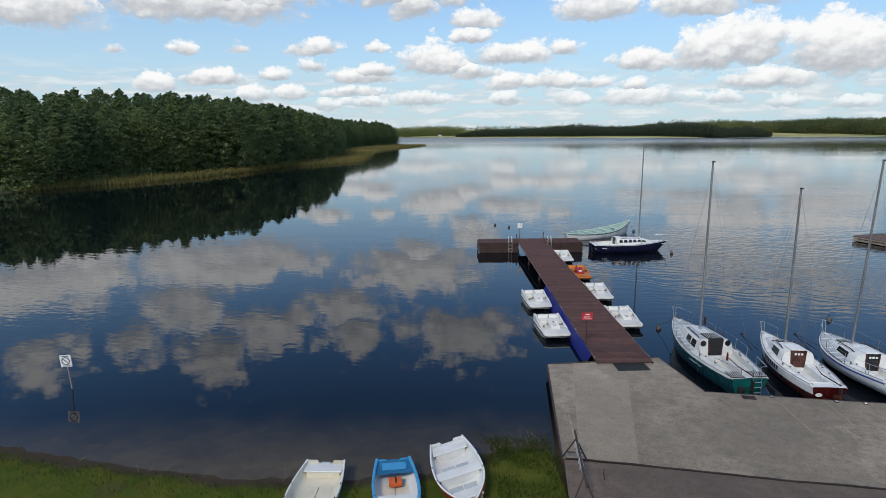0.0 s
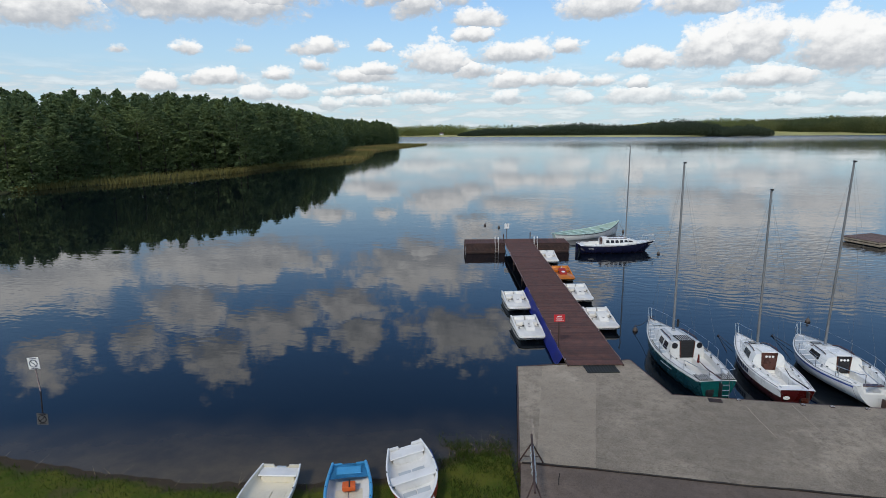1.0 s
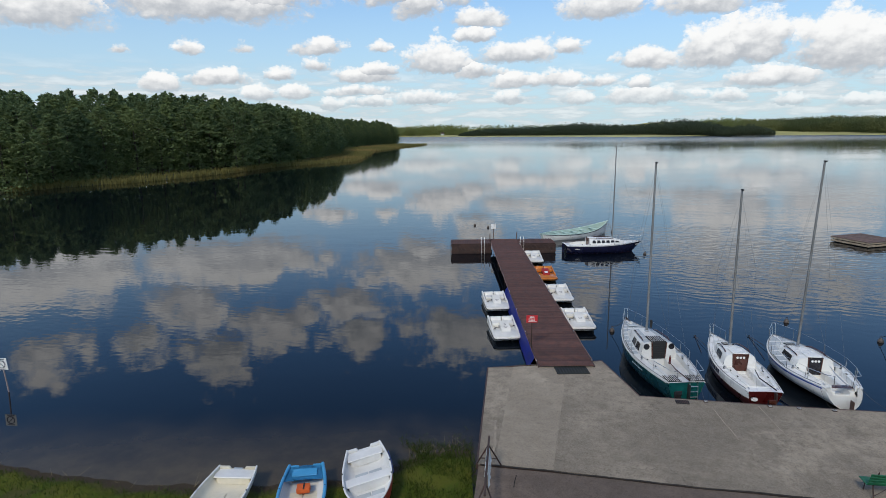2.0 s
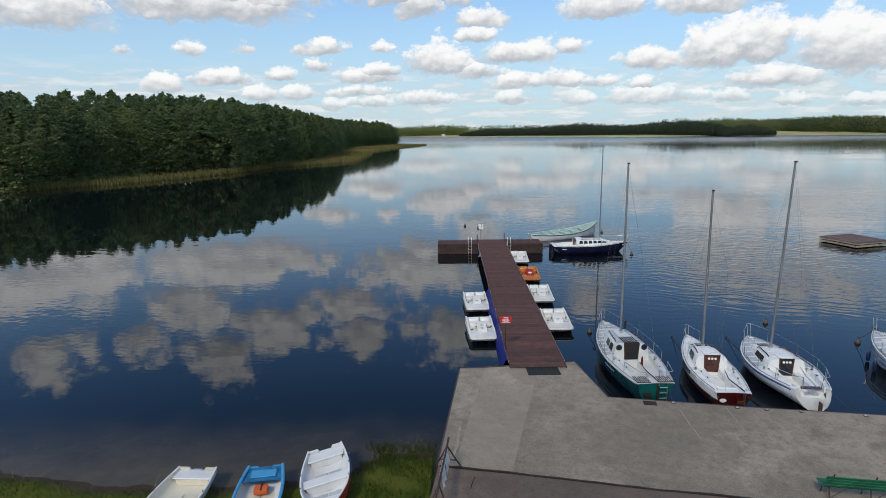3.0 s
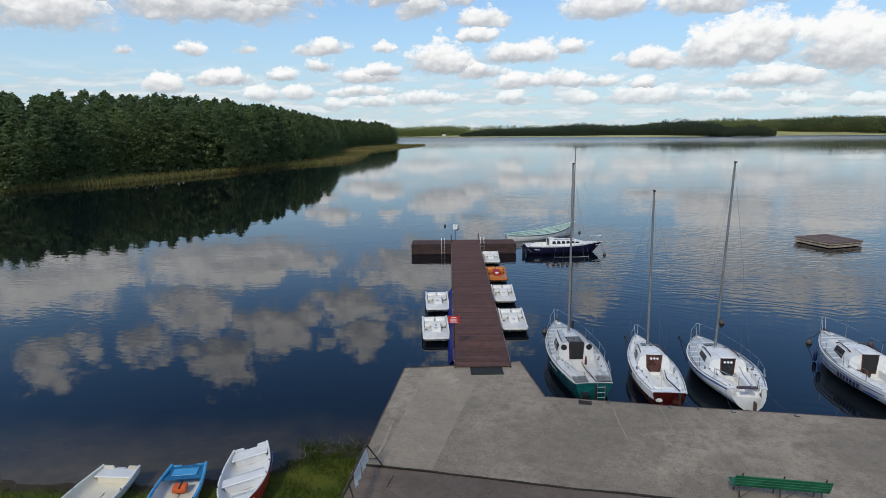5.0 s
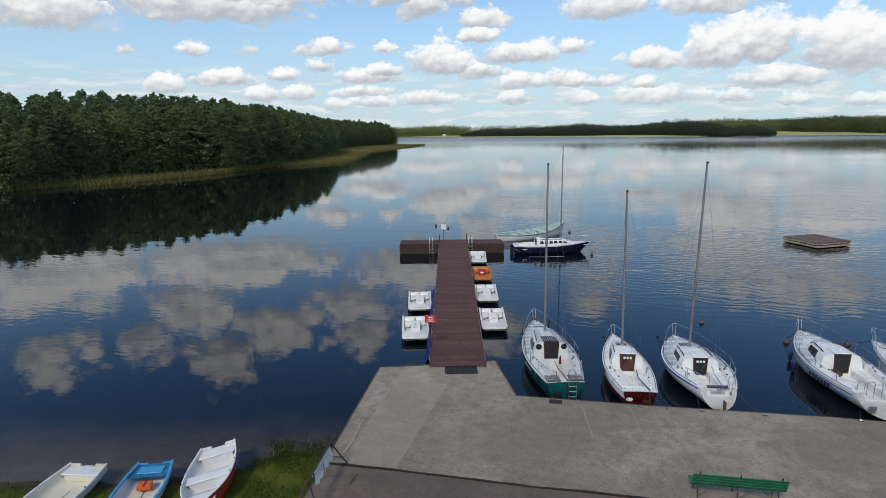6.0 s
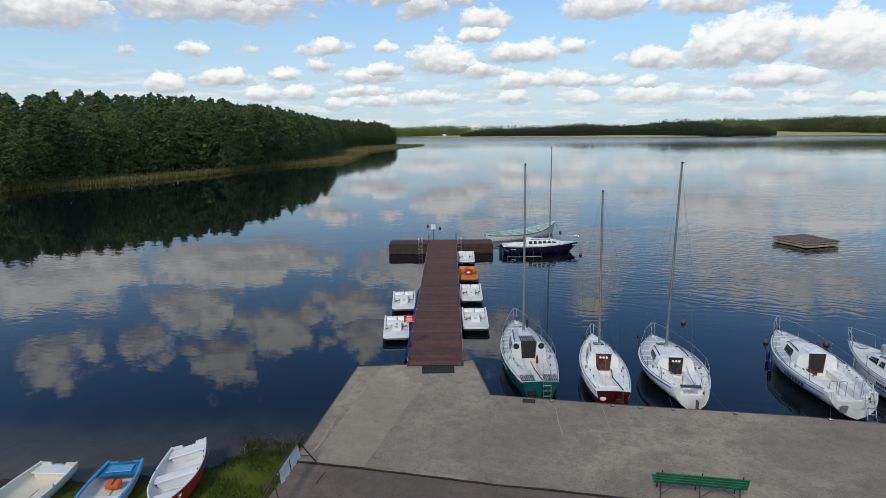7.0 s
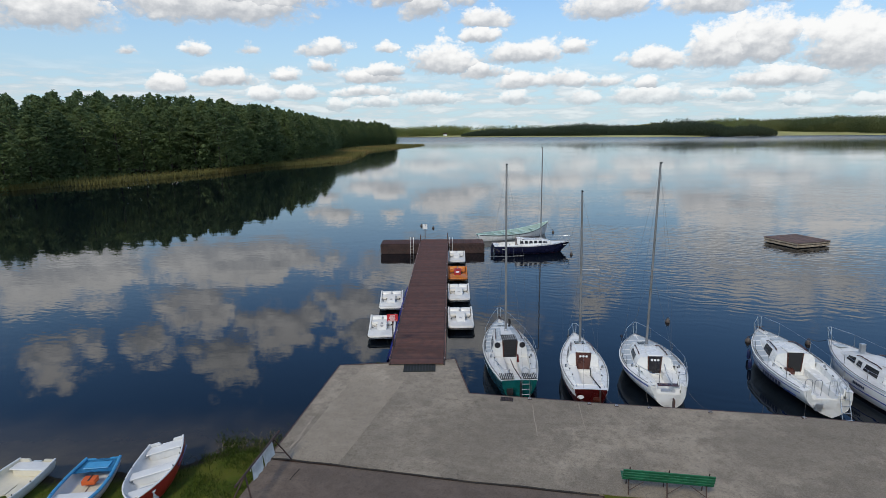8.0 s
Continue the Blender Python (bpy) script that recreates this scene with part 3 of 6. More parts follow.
# soil-filled open joint between concrete and asphalt, and ridges of old mortar on the slab
SOIL = matter("dark_joint_soil", (0.022, 0.017, 0.013), 0.95, var=0.3, big=4.0, fine=40.0, bump=0.004)
MORTAR = matter("pale_mortar", (0.305, 0.255, 0.198), 0.9, var=0.15, big=3.0, fine=30.0)


def seam(bm, pts, w, z, seed, rough=0.5):
    """A thin ragged strip along pts."""
    ps = [(x, y, 0) for x, y in pts]
    total = sum((Vector(b) - Vector(a)).length for a, b in zip(ps, ps[1:]))
    n = max(6, int(total / 0.12))
    rows = []
    for i in range(n + 1):
        p = along(ps, i / n)
        d = (along(ps, min(1, i / n + 0.01)) - along(ps, max(0, i / n - 0.01))).normalized()
        out = Vector((-d.y, d.x, 0))
        k = noise.noise((p.x * 2.3, p.y * 2.3, seed)) * rough
        c = p + out * w * 0.5 * noise.noise((p.x * 1.1, p.y * 1.1, seed + 4))
        rows.append([c + out * w * (1 + k) * 0.5 + Vector((0, 0, z - 0.02)), c + out * w * (1 + k) * 0.42 + Vector((0, 0, z)), c - out * w * (1 - k) * 0.42 + Vector((0, 0, z)), c - out * w * (1 - k) * 0.5 + Vector((0, 0, z - 0.02))])
    loft(bm, rows)
    return bm


solid("trim_joint", seam(B(), [(-4.5, -7.98), (-4.0, -8.03), (-2.08, -8.43), (-0.14, -8.84), (1.71, -9.25), (3.49, -9.57), (5.21, -9.90), (6.2, -10.1)], 0.075, QZ + 0.004, 2, 0.7), SOIL, "dark soil-filled joint between concrete and asphalt", "joint", kind="structure")
bm = B()
for k, pts in enumerate(([(4.99, -4.1), (4.92, -5.2), (4.84, -6.6)], [(6.87, -4.05), (6.77, -5.2), (6.64, -6.5)], [(-4.0, -7.4), (-3.9, -6.6), (-3.72, -5.0)])):
    seam(bm, pts, 0.04 if k < 2 else 0.10, QZ + 0.005, 7 + k, 0.9)
solid("trim_mortar", bm, MORTAR, "pale ridges of old mortar on the quay slab", "mortar line", kind="structure")
solid("trim_crack", seam(B(), [(-3.52, -9.25), (-3.45, -8.95), (-3.36, -8.6)], 0.035, QZ - 0.016, 12, 0.9), SOIL, "short dark crack in the asphalt", "crack", kind="structure")

# turf behind the bench
bm = B()
xs = [6.32 + i * 0.3 for i in range(24)] + [14 + i * 4 for i in range(9)]
loft(bm, [[(x, y0 - (x - 6.3) * 0.14 + 0.06 * noise.noise((x * 1.7, 3, 1)), QZ + 0.01 + (0.05 if j else -0.04) + 0.02 * noise.noise((x, y0, 3))) for x in xs] for j, y0 in enumerate((-10.06, -10.16, -11, -13, -20, -58))])
solid("lawn", bm, TURF, "short green turf behind the quay slabs", "grass", kind="structure")

# steel coping along the open water edge
bm = B()
for a, b in ((JOINT[0], Q1), (Q1, Q2), (Q2, Q3), (Q3, EAST[0]), (EAST[0], EAST[1]), (EAST[1], EAST[2]), (EAST[2], EAST[3])):
    d = Vector((b[0] - a[0], b[1] - a[1], 0))
    out = Vector((-d.y, d.x, 0)).normalized()
    mid = Vector(((a[0] + b[0]) / 2, (a[1] + b[1]) / 2, QZ - 0.09)) + out * 0.03
    box(bm, mid, (d.length + 0.05, 0.07, 0.19), 0.01, Matrix.Rotation(math.atan2(d.y, d.x), 4, "Z"))
solid("trim", bm, STEEL_DARK, "rust-brown steel coping of the quay edge", "quay edge", kind="structure")

# wooded shore on the far left and the land beyond the lake
LAKE_W = [(-190, 56), (-130, 74), (-99, 86), (-95, 97), (-91.5, 105), (-83, 113), (-76, 127), (-68.5, 146), (-64, 176), (-53.5, 191), (-42, 209), (-44, 270), (-50, 332), (-40, 408), (-29, 453), (-22.5, 500)]
WOOD_W = [(-192, 78), (-132, 88), (-98.5, 94), (-96.5, 104), (-95.5, 112), (-92.5, 129), (-83, 144), (-72, 155), (-66.5, 178), (-65, 200), (-61, 223), (-62, 272), (-74, 330), (-80, 393), (-68, 452), (-49, 515)]
bm = B()
rows = []
for i in range(61):
    t = i / 60
    s, w = along([(x, y, 0) for x, y in LAKE_W], t), along([(x, y, 0) for x, y in WOOD_W], t)
    d = (w - s) if (w - s).length > 3 else Vector((-4, 2, 0))
    u = Vector((-0.86, 0.5, 0))
    rows.append([(s.x, s.y, -0.3), (s.x + d.x * 0.12, s.y + d.y * 0.12, 0.25), (w.x, w.y, 0.8), *((w + u * k * (1 - 0.9 * t)).to_tuple()[:2] + (0.8 + k * 0.04,) for k in (20, 60, 160))])
loft(bm, rows)
solid("ground_west", bm, FOREST_FLOOR, "shaded shore ground under the wood", "ground", kind="structure", smooth=True)

FAR = [(-700, 1650), (-116, 1454), (8, 1287), (118, 1138), (206, 1019), (309, 881), (446, 896), (526, 884), (625, 821), (900, 700), (1700, 350)]


def smooth(v, lo, hi):
    u = max(0.0, min(1.0, (v - lo) / (hi - lo)))
    return u * u * (3 - 2 * u)


def far_z(x, y, k):
    """Height of the land across the lake, k metres behind its shore."""
    z = 0.6 + 0.006 * k + 6 * noise.noise((x * 0.004, y * 0.003, 2)) * min(1, max(0, k - 60) / 300)
    for hx, hy, hr, hh in ((190, 1950, 100, 12), (640, 1800, 90, 12), (820, 1250, 220, 14), (-150, 1900, 260, 12), (900, 1700, 260, 16)):
        z += hh * math.exp(-((x - hx) ** 2 + (y - hy) ** 2) / (2 * hr * hr)) * min(1, max(0, k - 30) / 150)
    return z + 1.3 * smooth(x, 500, 545) * smooth(k, 0, 150)


bm = B()
rows = []
for i in range(121):
    s = along([(x, y, 0) for x, y in FAR], i / 120)
    row = [(s.x, s.y, -0.3)]
    for k in (4, 40, 90, 150, 220, 300, 390, 500, 620, 760, 920, 1100, 1500):
        p = s + Vector((0.25, 0.97, 0)) * k
        row.append((p.x, p.y, far_z(p.x, p.y, k)))
    rows.append(row)
loft(bm, rows)
solid("ground_far", bm, FAR_LAND, "dry meadows and low hills across the lake", "ground", kind="structure", smooth=True)

# ---- woods and reeds ----
rng = np.random.default_rng(7)


def leaf_quads(centres, size, rng_):
    """Small ragged leaf sprays: one bent quad at each centre, turned at random, a little upwards."""
    n = len(centres)
    nrm = rng_.normal(size=(n, 3)) + np.array([0, 0, 0.7])
    nrm /= np.linalg.norm(nrm, axis=1)[:, None]
    a = np.cross(nrm, rng_.normal(size=(n, 3)))
    a /= np.linalg.norm(a, axis=1)[:, None] + 1e-9
    b = np.cross(nrm, a)
    s = size * rng_.uniform(0.55, 1.25, (n, 1))
    k = rng_.uniform(0.5, 1.0, (n, 4, 1))
    quad = np.stack([centres + a * s * k[:, 0], centres + b * s * 0.75 * k[:, 1], centres - a * s * k[:, 2], centres - b * s * 0.75 * k[:, 3]], axis=1)
    return quad.reshape(-1, 3)


def crown_centres(height, width, boughs, per, rng_, low=0.08, dome=False):
    """Leaf places: boughs in loose tiers over an uneven, pointed crown, each a flat drooping tuft of sprays."""
    out = []
    lean = rng_.normal(size=2) * 0.025
    for i in range(boughs):
        f = low + (0.985 - low) * ((i + rng_.uniform(0, 1)) / boughs) ** 0.92
        prof = min(1.0, 0.62 + 1.3 * f) * (1.0 if f < 0.40 else 1.0 - 0.95 * ((f - 0.40) / 0.60) ** 1.5)
        if dome:
            prof = min(1.0, 0.62 + 1.3 * f) * (1.0 if f < 0.5 else max(0.07, 1.0 - 0.95 * ((f - 0.5) / 0.5) ** 2.0))
        r = width / 2 * prof * rng_.uniform(0.55, 1.08)
        an = i * 2.39996 + rng_.uniform(-0.6, 0.6)
        c = np.array([math.cos(an) * r * 0.78 + lean[0] * f * height, math.sin(an) * r * 0.78 + lean[1] * f * height, f * height])
        rad = max(0.34, width * rng_.uniform(0.13, 0.23) * (0.22 + 0.78 * prof))
        p = rng_.normal(size=(per, 3))
        p /= np.linalg.norm(p, axis=1)[:, None]
        p *= rad * rng_.uniform(0.35, 1.0, (per, 1)) ** 0.5
        p[:, 2] = p[:, 2] * 0.42 - 0.16 * (p[:, 0] * math.cos(an) + p[:, 1] * math.sin(an))
        out.append(c + p)
    # the leading shoot
    n = per // 2
    tip = np.stack([rng_.normal(size=n) * 0.16, rng_.normal(size=n) * 0.16, height * rng_.uniform(0.955, 1.012, n)], 1)
    tip[:, :2] += lean * height
    out.append(tip)
    return np.concatenate(out)


def quads(n):
    return np.arange(n * 4).reshape(-1, 4).tolist()


def tree(height, width, seed, m):
    r = np.random.default_rng(seed)
    root = thing("tree", "dense dark green broadleaf tree at the lake shore", "tree", "trees of the lakeside wood", m)
    bm = B()
    tube(bm, [(0, 0, -0.5), (0.1, 0.05, height * 0.3), (-0.05, 0.1, height * 0.62), (0.05, 0, height * 0.9)], height * 0.011, 7, 0.04)
    for k in range(9):
        f, an = 0.2 + 0.07 * k, k * 2.4 + seed
        z = height * f
        tube(bm, [(0, 0, z), (math.cos(an) * width * 0.2, math.sin(an) * width * 0.2, z + height * 0.06), (math.cos(an) * width * 0.38, math.sin(an) * width * 0.38, z + height * 0.1)], 0.09, 5, 0.02)
    part("trunk", bm, BARK, root, "grey-brown trunk with limbs")
    c = crown_centres(height, width, 104, 38, r, dome=seed % 2 == 0)
    v = leaf_quads(c, 0.38, r)
    soup("crown", v.tolist(), quads(len(c)), LEAF, parent=root)
    return root


WOOD_LINE = [(x, y, 0) for x, y in WOOD_W]
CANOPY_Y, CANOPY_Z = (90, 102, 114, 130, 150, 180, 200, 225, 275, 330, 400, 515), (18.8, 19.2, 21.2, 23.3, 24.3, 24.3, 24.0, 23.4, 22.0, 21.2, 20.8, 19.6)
KIND_H = (22, 24, 20, 25, 18, 23)
kinds = [tree(h, w, i + 1, pose(-300 - 12 * i, -80, 0)) for i, (h, w) in enumerate(zip(KIND_H, (8.5, 9.5, 9.0, 8.0, 8.0, 10.0)))]
spare = list(kinds)
seeds = random.Random(5)
back = []
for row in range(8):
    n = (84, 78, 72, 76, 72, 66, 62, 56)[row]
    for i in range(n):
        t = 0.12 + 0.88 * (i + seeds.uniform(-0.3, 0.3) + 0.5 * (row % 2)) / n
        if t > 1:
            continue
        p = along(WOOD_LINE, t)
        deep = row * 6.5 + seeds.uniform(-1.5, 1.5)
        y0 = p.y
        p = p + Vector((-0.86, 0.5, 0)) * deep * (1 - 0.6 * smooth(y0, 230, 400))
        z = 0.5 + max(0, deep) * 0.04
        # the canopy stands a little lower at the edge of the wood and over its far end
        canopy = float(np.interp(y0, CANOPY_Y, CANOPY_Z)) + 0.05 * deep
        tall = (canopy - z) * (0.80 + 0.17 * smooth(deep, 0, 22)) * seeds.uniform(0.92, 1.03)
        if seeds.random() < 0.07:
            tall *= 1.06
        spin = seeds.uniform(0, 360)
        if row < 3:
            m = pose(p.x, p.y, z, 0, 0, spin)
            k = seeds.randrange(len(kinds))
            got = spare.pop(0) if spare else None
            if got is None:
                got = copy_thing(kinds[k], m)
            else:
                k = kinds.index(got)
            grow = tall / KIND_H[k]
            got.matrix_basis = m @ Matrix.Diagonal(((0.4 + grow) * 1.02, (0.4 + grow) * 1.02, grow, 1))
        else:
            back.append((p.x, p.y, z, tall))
chunks = []
for x, y, z, h in back:
    c = crown_centres(h, h * 0.50, 52, 17, rng, low=0.45, dome=int(x * 10) % 2 == 1)
    chunks.append(c + np.array([x, y, z]))
chunks = np.concatenate(chunks)
soup("wood", leaf_quads(chunks, 0.55, rng).tolist(), quads(len(chunks)), LEAF, "dense dark green wood behind the shore trees", "woods", kind="stuff")

# undergrowth along the wood's foot hides the trunks
bush = []
for i in range(420):
    t = 0.14 + 0.86 * i / 420
    p = along(WOOD_LINE, t) + Vector((seeds.uniform(-2, 3.5), seeds.uniform(-3, 2), 0))
    r_ = seeds.uniform(1.0, 2.4)
    q = rng.normal(size=(26, 3)) * np.array([r_ * 0.55, r_ * 0.55, r_ * 0.5]) + np.array([p.x, p.y, 0.7 + r_ * 0.6])
    bush.append(q)
for i in range(160):
    p = along(WOOD_LINE, 0.13 + 0.13 * i / 160) + Vector((seeds.uniform(-1.5, 2.5), seeds.uniform(-3.5, 0.5), 0))
    bush.append(rng.normal(size=(26, 3)) * np.array([0.9, 0.9, 0.55]) + np.array([p.x, p.y, 0.9]))
bush = np.concatenate(bush)
soup("undergrowth", leaf_quads(bush, 0.40, rng).tolist(), quads(len(bush)), LEAF, "dark bushes along the foot of the wood", "bushes", kind="stuff")


def blades(points, lo, hi, width, lean, rng_):
    n = len(points)
    h = rng_.uniform(lo, hi, n)
    an = rng_.uniform(0, 2 * math.pi, n)
    side = np.stack([np.cos(an), np.sin(an), np.zeros(n)], 1) * width
    tip = points + np.stack([rng_.normal(size=n) * lean * h, rng_.normal(size=n) * lean * h, h], 1)
    v = np.stack([points - side, points + side, tip + side * 0.3, tip - side * 0.3], 1)
    return v.reshape(-1, 3)


pts = []
shore_line, wood_line = [(x, y, 0) for x, y in LAKE_W], WOOD_LINE
for i in range(26000):
    t = 0.15 + 0.85 * seeds.random() ** 0.9
    a, b = along(shore_line, t), along(wood_line, t)
    k = seeds.uniform(-0.06, 0.92) ** 1.2 if seeds.random() < 0.75 else seeds.uniform(-0.02, 0.25)
    k = k.real if isinstance(k, complex) else k
    gap = noise.noise((a.x * 0.05, a.y * 0.05, 4))
    if a.y < 93 or gap < -0.28 and k < 0.3:
        continue
    p = a.lerp(b, k)
    pts.append((p.x, p.y, max(0, 0.6 * k)))
pts = np.array(pts)
soup("reeds", blades(pts, 0.6, 1.35, 0.12, 0.14, rng).tolist(), quads(len(pts)), REED, "olive and straw-coloured reed belt along the lake shore", "reeds", kind="stuff")

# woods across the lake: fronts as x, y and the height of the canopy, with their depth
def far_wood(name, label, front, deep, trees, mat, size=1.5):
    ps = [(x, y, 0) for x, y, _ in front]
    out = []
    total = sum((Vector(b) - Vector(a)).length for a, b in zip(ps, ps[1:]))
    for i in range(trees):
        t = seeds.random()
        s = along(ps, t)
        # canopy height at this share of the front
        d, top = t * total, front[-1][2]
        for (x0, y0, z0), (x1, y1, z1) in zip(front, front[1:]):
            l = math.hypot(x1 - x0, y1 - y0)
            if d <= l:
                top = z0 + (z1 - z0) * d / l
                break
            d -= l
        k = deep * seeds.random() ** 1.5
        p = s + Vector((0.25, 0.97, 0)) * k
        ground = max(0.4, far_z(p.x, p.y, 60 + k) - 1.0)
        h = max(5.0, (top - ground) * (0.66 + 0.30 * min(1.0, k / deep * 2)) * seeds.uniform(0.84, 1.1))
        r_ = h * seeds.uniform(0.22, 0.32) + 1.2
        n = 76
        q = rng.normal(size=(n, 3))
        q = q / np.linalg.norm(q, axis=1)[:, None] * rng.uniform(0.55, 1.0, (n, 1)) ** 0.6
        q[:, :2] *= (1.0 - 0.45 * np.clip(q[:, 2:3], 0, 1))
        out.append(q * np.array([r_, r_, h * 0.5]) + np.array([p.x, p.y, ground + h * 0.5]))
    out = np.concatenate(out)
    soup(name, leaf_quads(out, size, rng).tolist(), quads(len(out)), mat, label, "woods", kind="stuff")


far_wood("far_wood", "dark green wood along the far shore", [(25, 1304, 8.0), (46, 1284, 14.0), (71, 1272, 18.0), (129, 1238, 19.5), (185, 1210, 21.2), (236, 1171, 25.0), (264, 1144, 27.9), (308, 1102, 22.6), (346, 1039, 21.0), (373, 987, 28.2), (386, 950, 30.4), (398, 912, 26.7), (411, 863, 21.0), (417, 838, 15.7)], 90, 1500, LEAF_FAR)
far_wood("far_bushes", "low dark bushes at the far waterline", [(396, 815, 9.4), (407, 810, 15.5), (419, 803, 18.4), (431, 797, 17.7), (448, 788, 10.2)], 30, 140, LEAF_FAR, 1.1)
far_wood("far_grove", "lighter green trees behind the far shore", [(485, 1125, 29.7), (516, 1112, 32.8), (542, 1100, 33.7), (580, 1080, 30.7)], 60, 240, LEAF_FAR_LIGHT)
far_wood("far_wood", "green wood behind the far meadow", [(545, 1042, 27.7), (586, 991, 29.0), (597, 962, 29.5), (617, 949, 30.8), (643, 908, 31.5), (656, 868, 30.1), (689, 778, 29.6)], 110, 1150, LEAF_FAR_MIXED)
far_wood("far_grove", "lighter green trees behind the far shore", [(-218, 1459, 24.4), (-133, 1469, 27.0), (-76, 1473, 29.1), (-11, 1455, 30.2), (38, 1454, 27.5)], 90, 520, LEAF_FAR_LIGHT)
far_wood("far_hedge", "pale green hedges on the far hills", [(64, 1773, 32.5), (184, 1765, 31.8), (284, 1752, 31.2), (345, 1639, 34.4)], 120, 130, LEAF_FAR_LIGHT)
# a small house on the far shore
house = thing("house", "small white house with a dark roof on the far shore", "house", m=pose(-12, 1392, 2.2, 0, 0, 12))
part("wall", box(B(), (0, 0, 2.3), (7.5, 6.0, 4.6), 0.05), SIGN_WHITE, house)
bm = B()
loft(bm, [[(x, -3.4, 4.3), (x, 0, 7.2), (x, 3.4, 4.3), (x, 3.3, 4.1), (x, 0, 6.95), (x, -3.3, 4.1)] for x in (-4.1, 4.1)], round_=True, caps=(0, -1))
part("roof", bm, STEEL_DARK, house, "dark pitched roof")
for x in (-2.0, 1.8):
    part("window", box(B(), (x, -3.02, 2.4), (1.2, 0.08, 1.4), 0.02), DARK_GLASS, house)

# ---- jetty ----
def deck_z(y):
    return 0.62 + 0.36 * y / 29.0


JX, JW, JY0, JY1 = 0.04, 2.54, 0.0, 30.6
HX0, HX1, HY0, HY1 = -5.08, 4.88, 28.55, 30.75
jetty = thing("jetty", "long red-brown plank jetty with a T-shaped head", "jetty", kind="structure")
bm = B()
for x in (-1.1, 0, 1.1):
    box(bm, (JX + x, 14.8, 0), (0.12, 29.4, 0.2), 0.01, Matrix.Translation((0, 0, deck_z(14.8) - 0.17)) @ Matrix.Rotation(math.atan2(0.36, 29.0), 4, "X"))
part("joists", bm, STEEL_DARK, jetty)
for y in (1.5, 7, 12.5, 18, 23.5):
    for x in (-1.05, 1.05):
        bm = B()
        tube(bm, [(JX + x, y, -1.2), (JX + x, y, deck_z(y) - 0.06)], 0.09, 10)
        part("pile", bm, STEEL_DARK, jetty)
    bm = B()
    box(bm, (JX, y, deck_z(y) - 0.3), (2.2, 0.12, 0.14), 0.01)
    part("crossbeam", bm, STEEL_DARK, jetty)
bm = B()
box(bm, ((HX0 + HX1) / 2, (HY0 + HY1) / 2, 0.86), (HX1 - HX0 - 0.06, HY1 - HY0 - 0.06, 0.14), 0.02)
part("head_frame", bm, STEEL_DARK, jetty)
for x0, x1 in ((HX0, JX - JW / 2), (JX + JW / 2, HX1)):
    part("head_board", box(B(), ((x0 + x1) / 2, HY0 + 0.05, 0.36), (x1 - x0 - 0.1, 0.04, 0.98), 0.006), STEEL_DARK, jetty)
# fender apron of crossed bars round the head, over dark floats
for k in range(7):
    bm = B()
    x = HX0 + 0.75 + k * 1.41
    if abs(x - JX) > 0.9:
        tube(bm, [(x, HY0 + 0.35, 0.10), (x, HY1 - 0.3, 0.10)], 0.36, 14)
        part("float", bm, BLACK, jetty, "dark round float", smooth=True)
for x0, x1 in ((HX0, JX - JW / 2 - 0.02), (JX + JW / 2 + 0.02, HX1)):
    bm = B()
    for z in (0.80, 0.16):
        box(bm, ((x0 + x1) / 2, HY0 - 0.02, z), (x1 - x0, 0.05, 0.08), 0.008)
    n = int((x1 - x0) / 0.36)
    for k in range(n):
        a, b = x0 + (x1 - x0) * k / n, x0 + (x1 - x0) * (k + 1) / n
        tube(bm, [(a, HY0 - 0.03, 0.18), (b, HY0 - 0.03, 0.78)], 0.024, 5)
        tube(bm, [(b, HY0 - 0.05, 0.18), (a, HY0 - 0.05, 0.78)], 0.024, 5)
    part("lattice", bm, matter("brown_lattice", (0.066, 0.034, 0.028), 0.6, var=0.25, big=2.0), jetty, "brown crossed-bar apron")
bm = B()
for z in (0.80, 0.16):
    box(bm, (HX1 + 0.01, (HY0 + HY1) / 2, z), (0.05, HY1 - HY0, 0.08), 0.008)
    box(bm, (HX0 - 0.01, (HY0 + HY1) / 2, z), (0.05, HY1 - HY0, 0.08), 0.008)
for k in range(5):
    a = HY0 + (HY1 - HY0) * k / 5
    for x in (HX0 - 0.01, HX1 + 0.01):
        tube(bm, [(x, a, 0.18), (x, a + 0.44, 0.78)], 0.024, 5)
        tube(bm, [(x, a + 0.44, 0.18), (x, a, 0.78)], 0.024, 5)
part("end_lattice", bm, STEEL_DARK, jetty)
# edge rails, rope and the blue side sheet
for side in (-1, 1):
    bm = B()
    x = JX + side * (JW / 2 + 0.035)
    box(bm, (x, 14.2, deck_z(14.2) - 0.03), (0.06, 28.4, 0.10), 0.01, Matrix.Rotation(math.atan2(0.36, 29.0), 4, "X"))
    part("edge_board", bm, STEEL_DARK, jetty)
    bm = B()
    pts = []
    for i in range(57):
        y = 0.6 + i * 0.49
        pts.append((x + side * 0.05, y, deck_z(y) + 0.035 - 0.05 * abs(math.sin(i * math.pi / 8))))
    tube(bm, pts, 0.016, 5)
    part("rope", bm, matter("pale_rope", (0.30, 0.17, 0.14), 0.9), jetty, "faded reddish rope")
    for i in range(8):
        bm = B()
        y = 0.6 + i * 3.92
        if y < 28.4:
            tube(bm, [(x + side * 0.02, y, deck_z(y) - 0.05), (x + side * 0.02, y, deck_z(y) + 0.07)], 0.025, 6)
            part("rope_cleat", bm, GALV, jetty)
bm = B()
n = 26
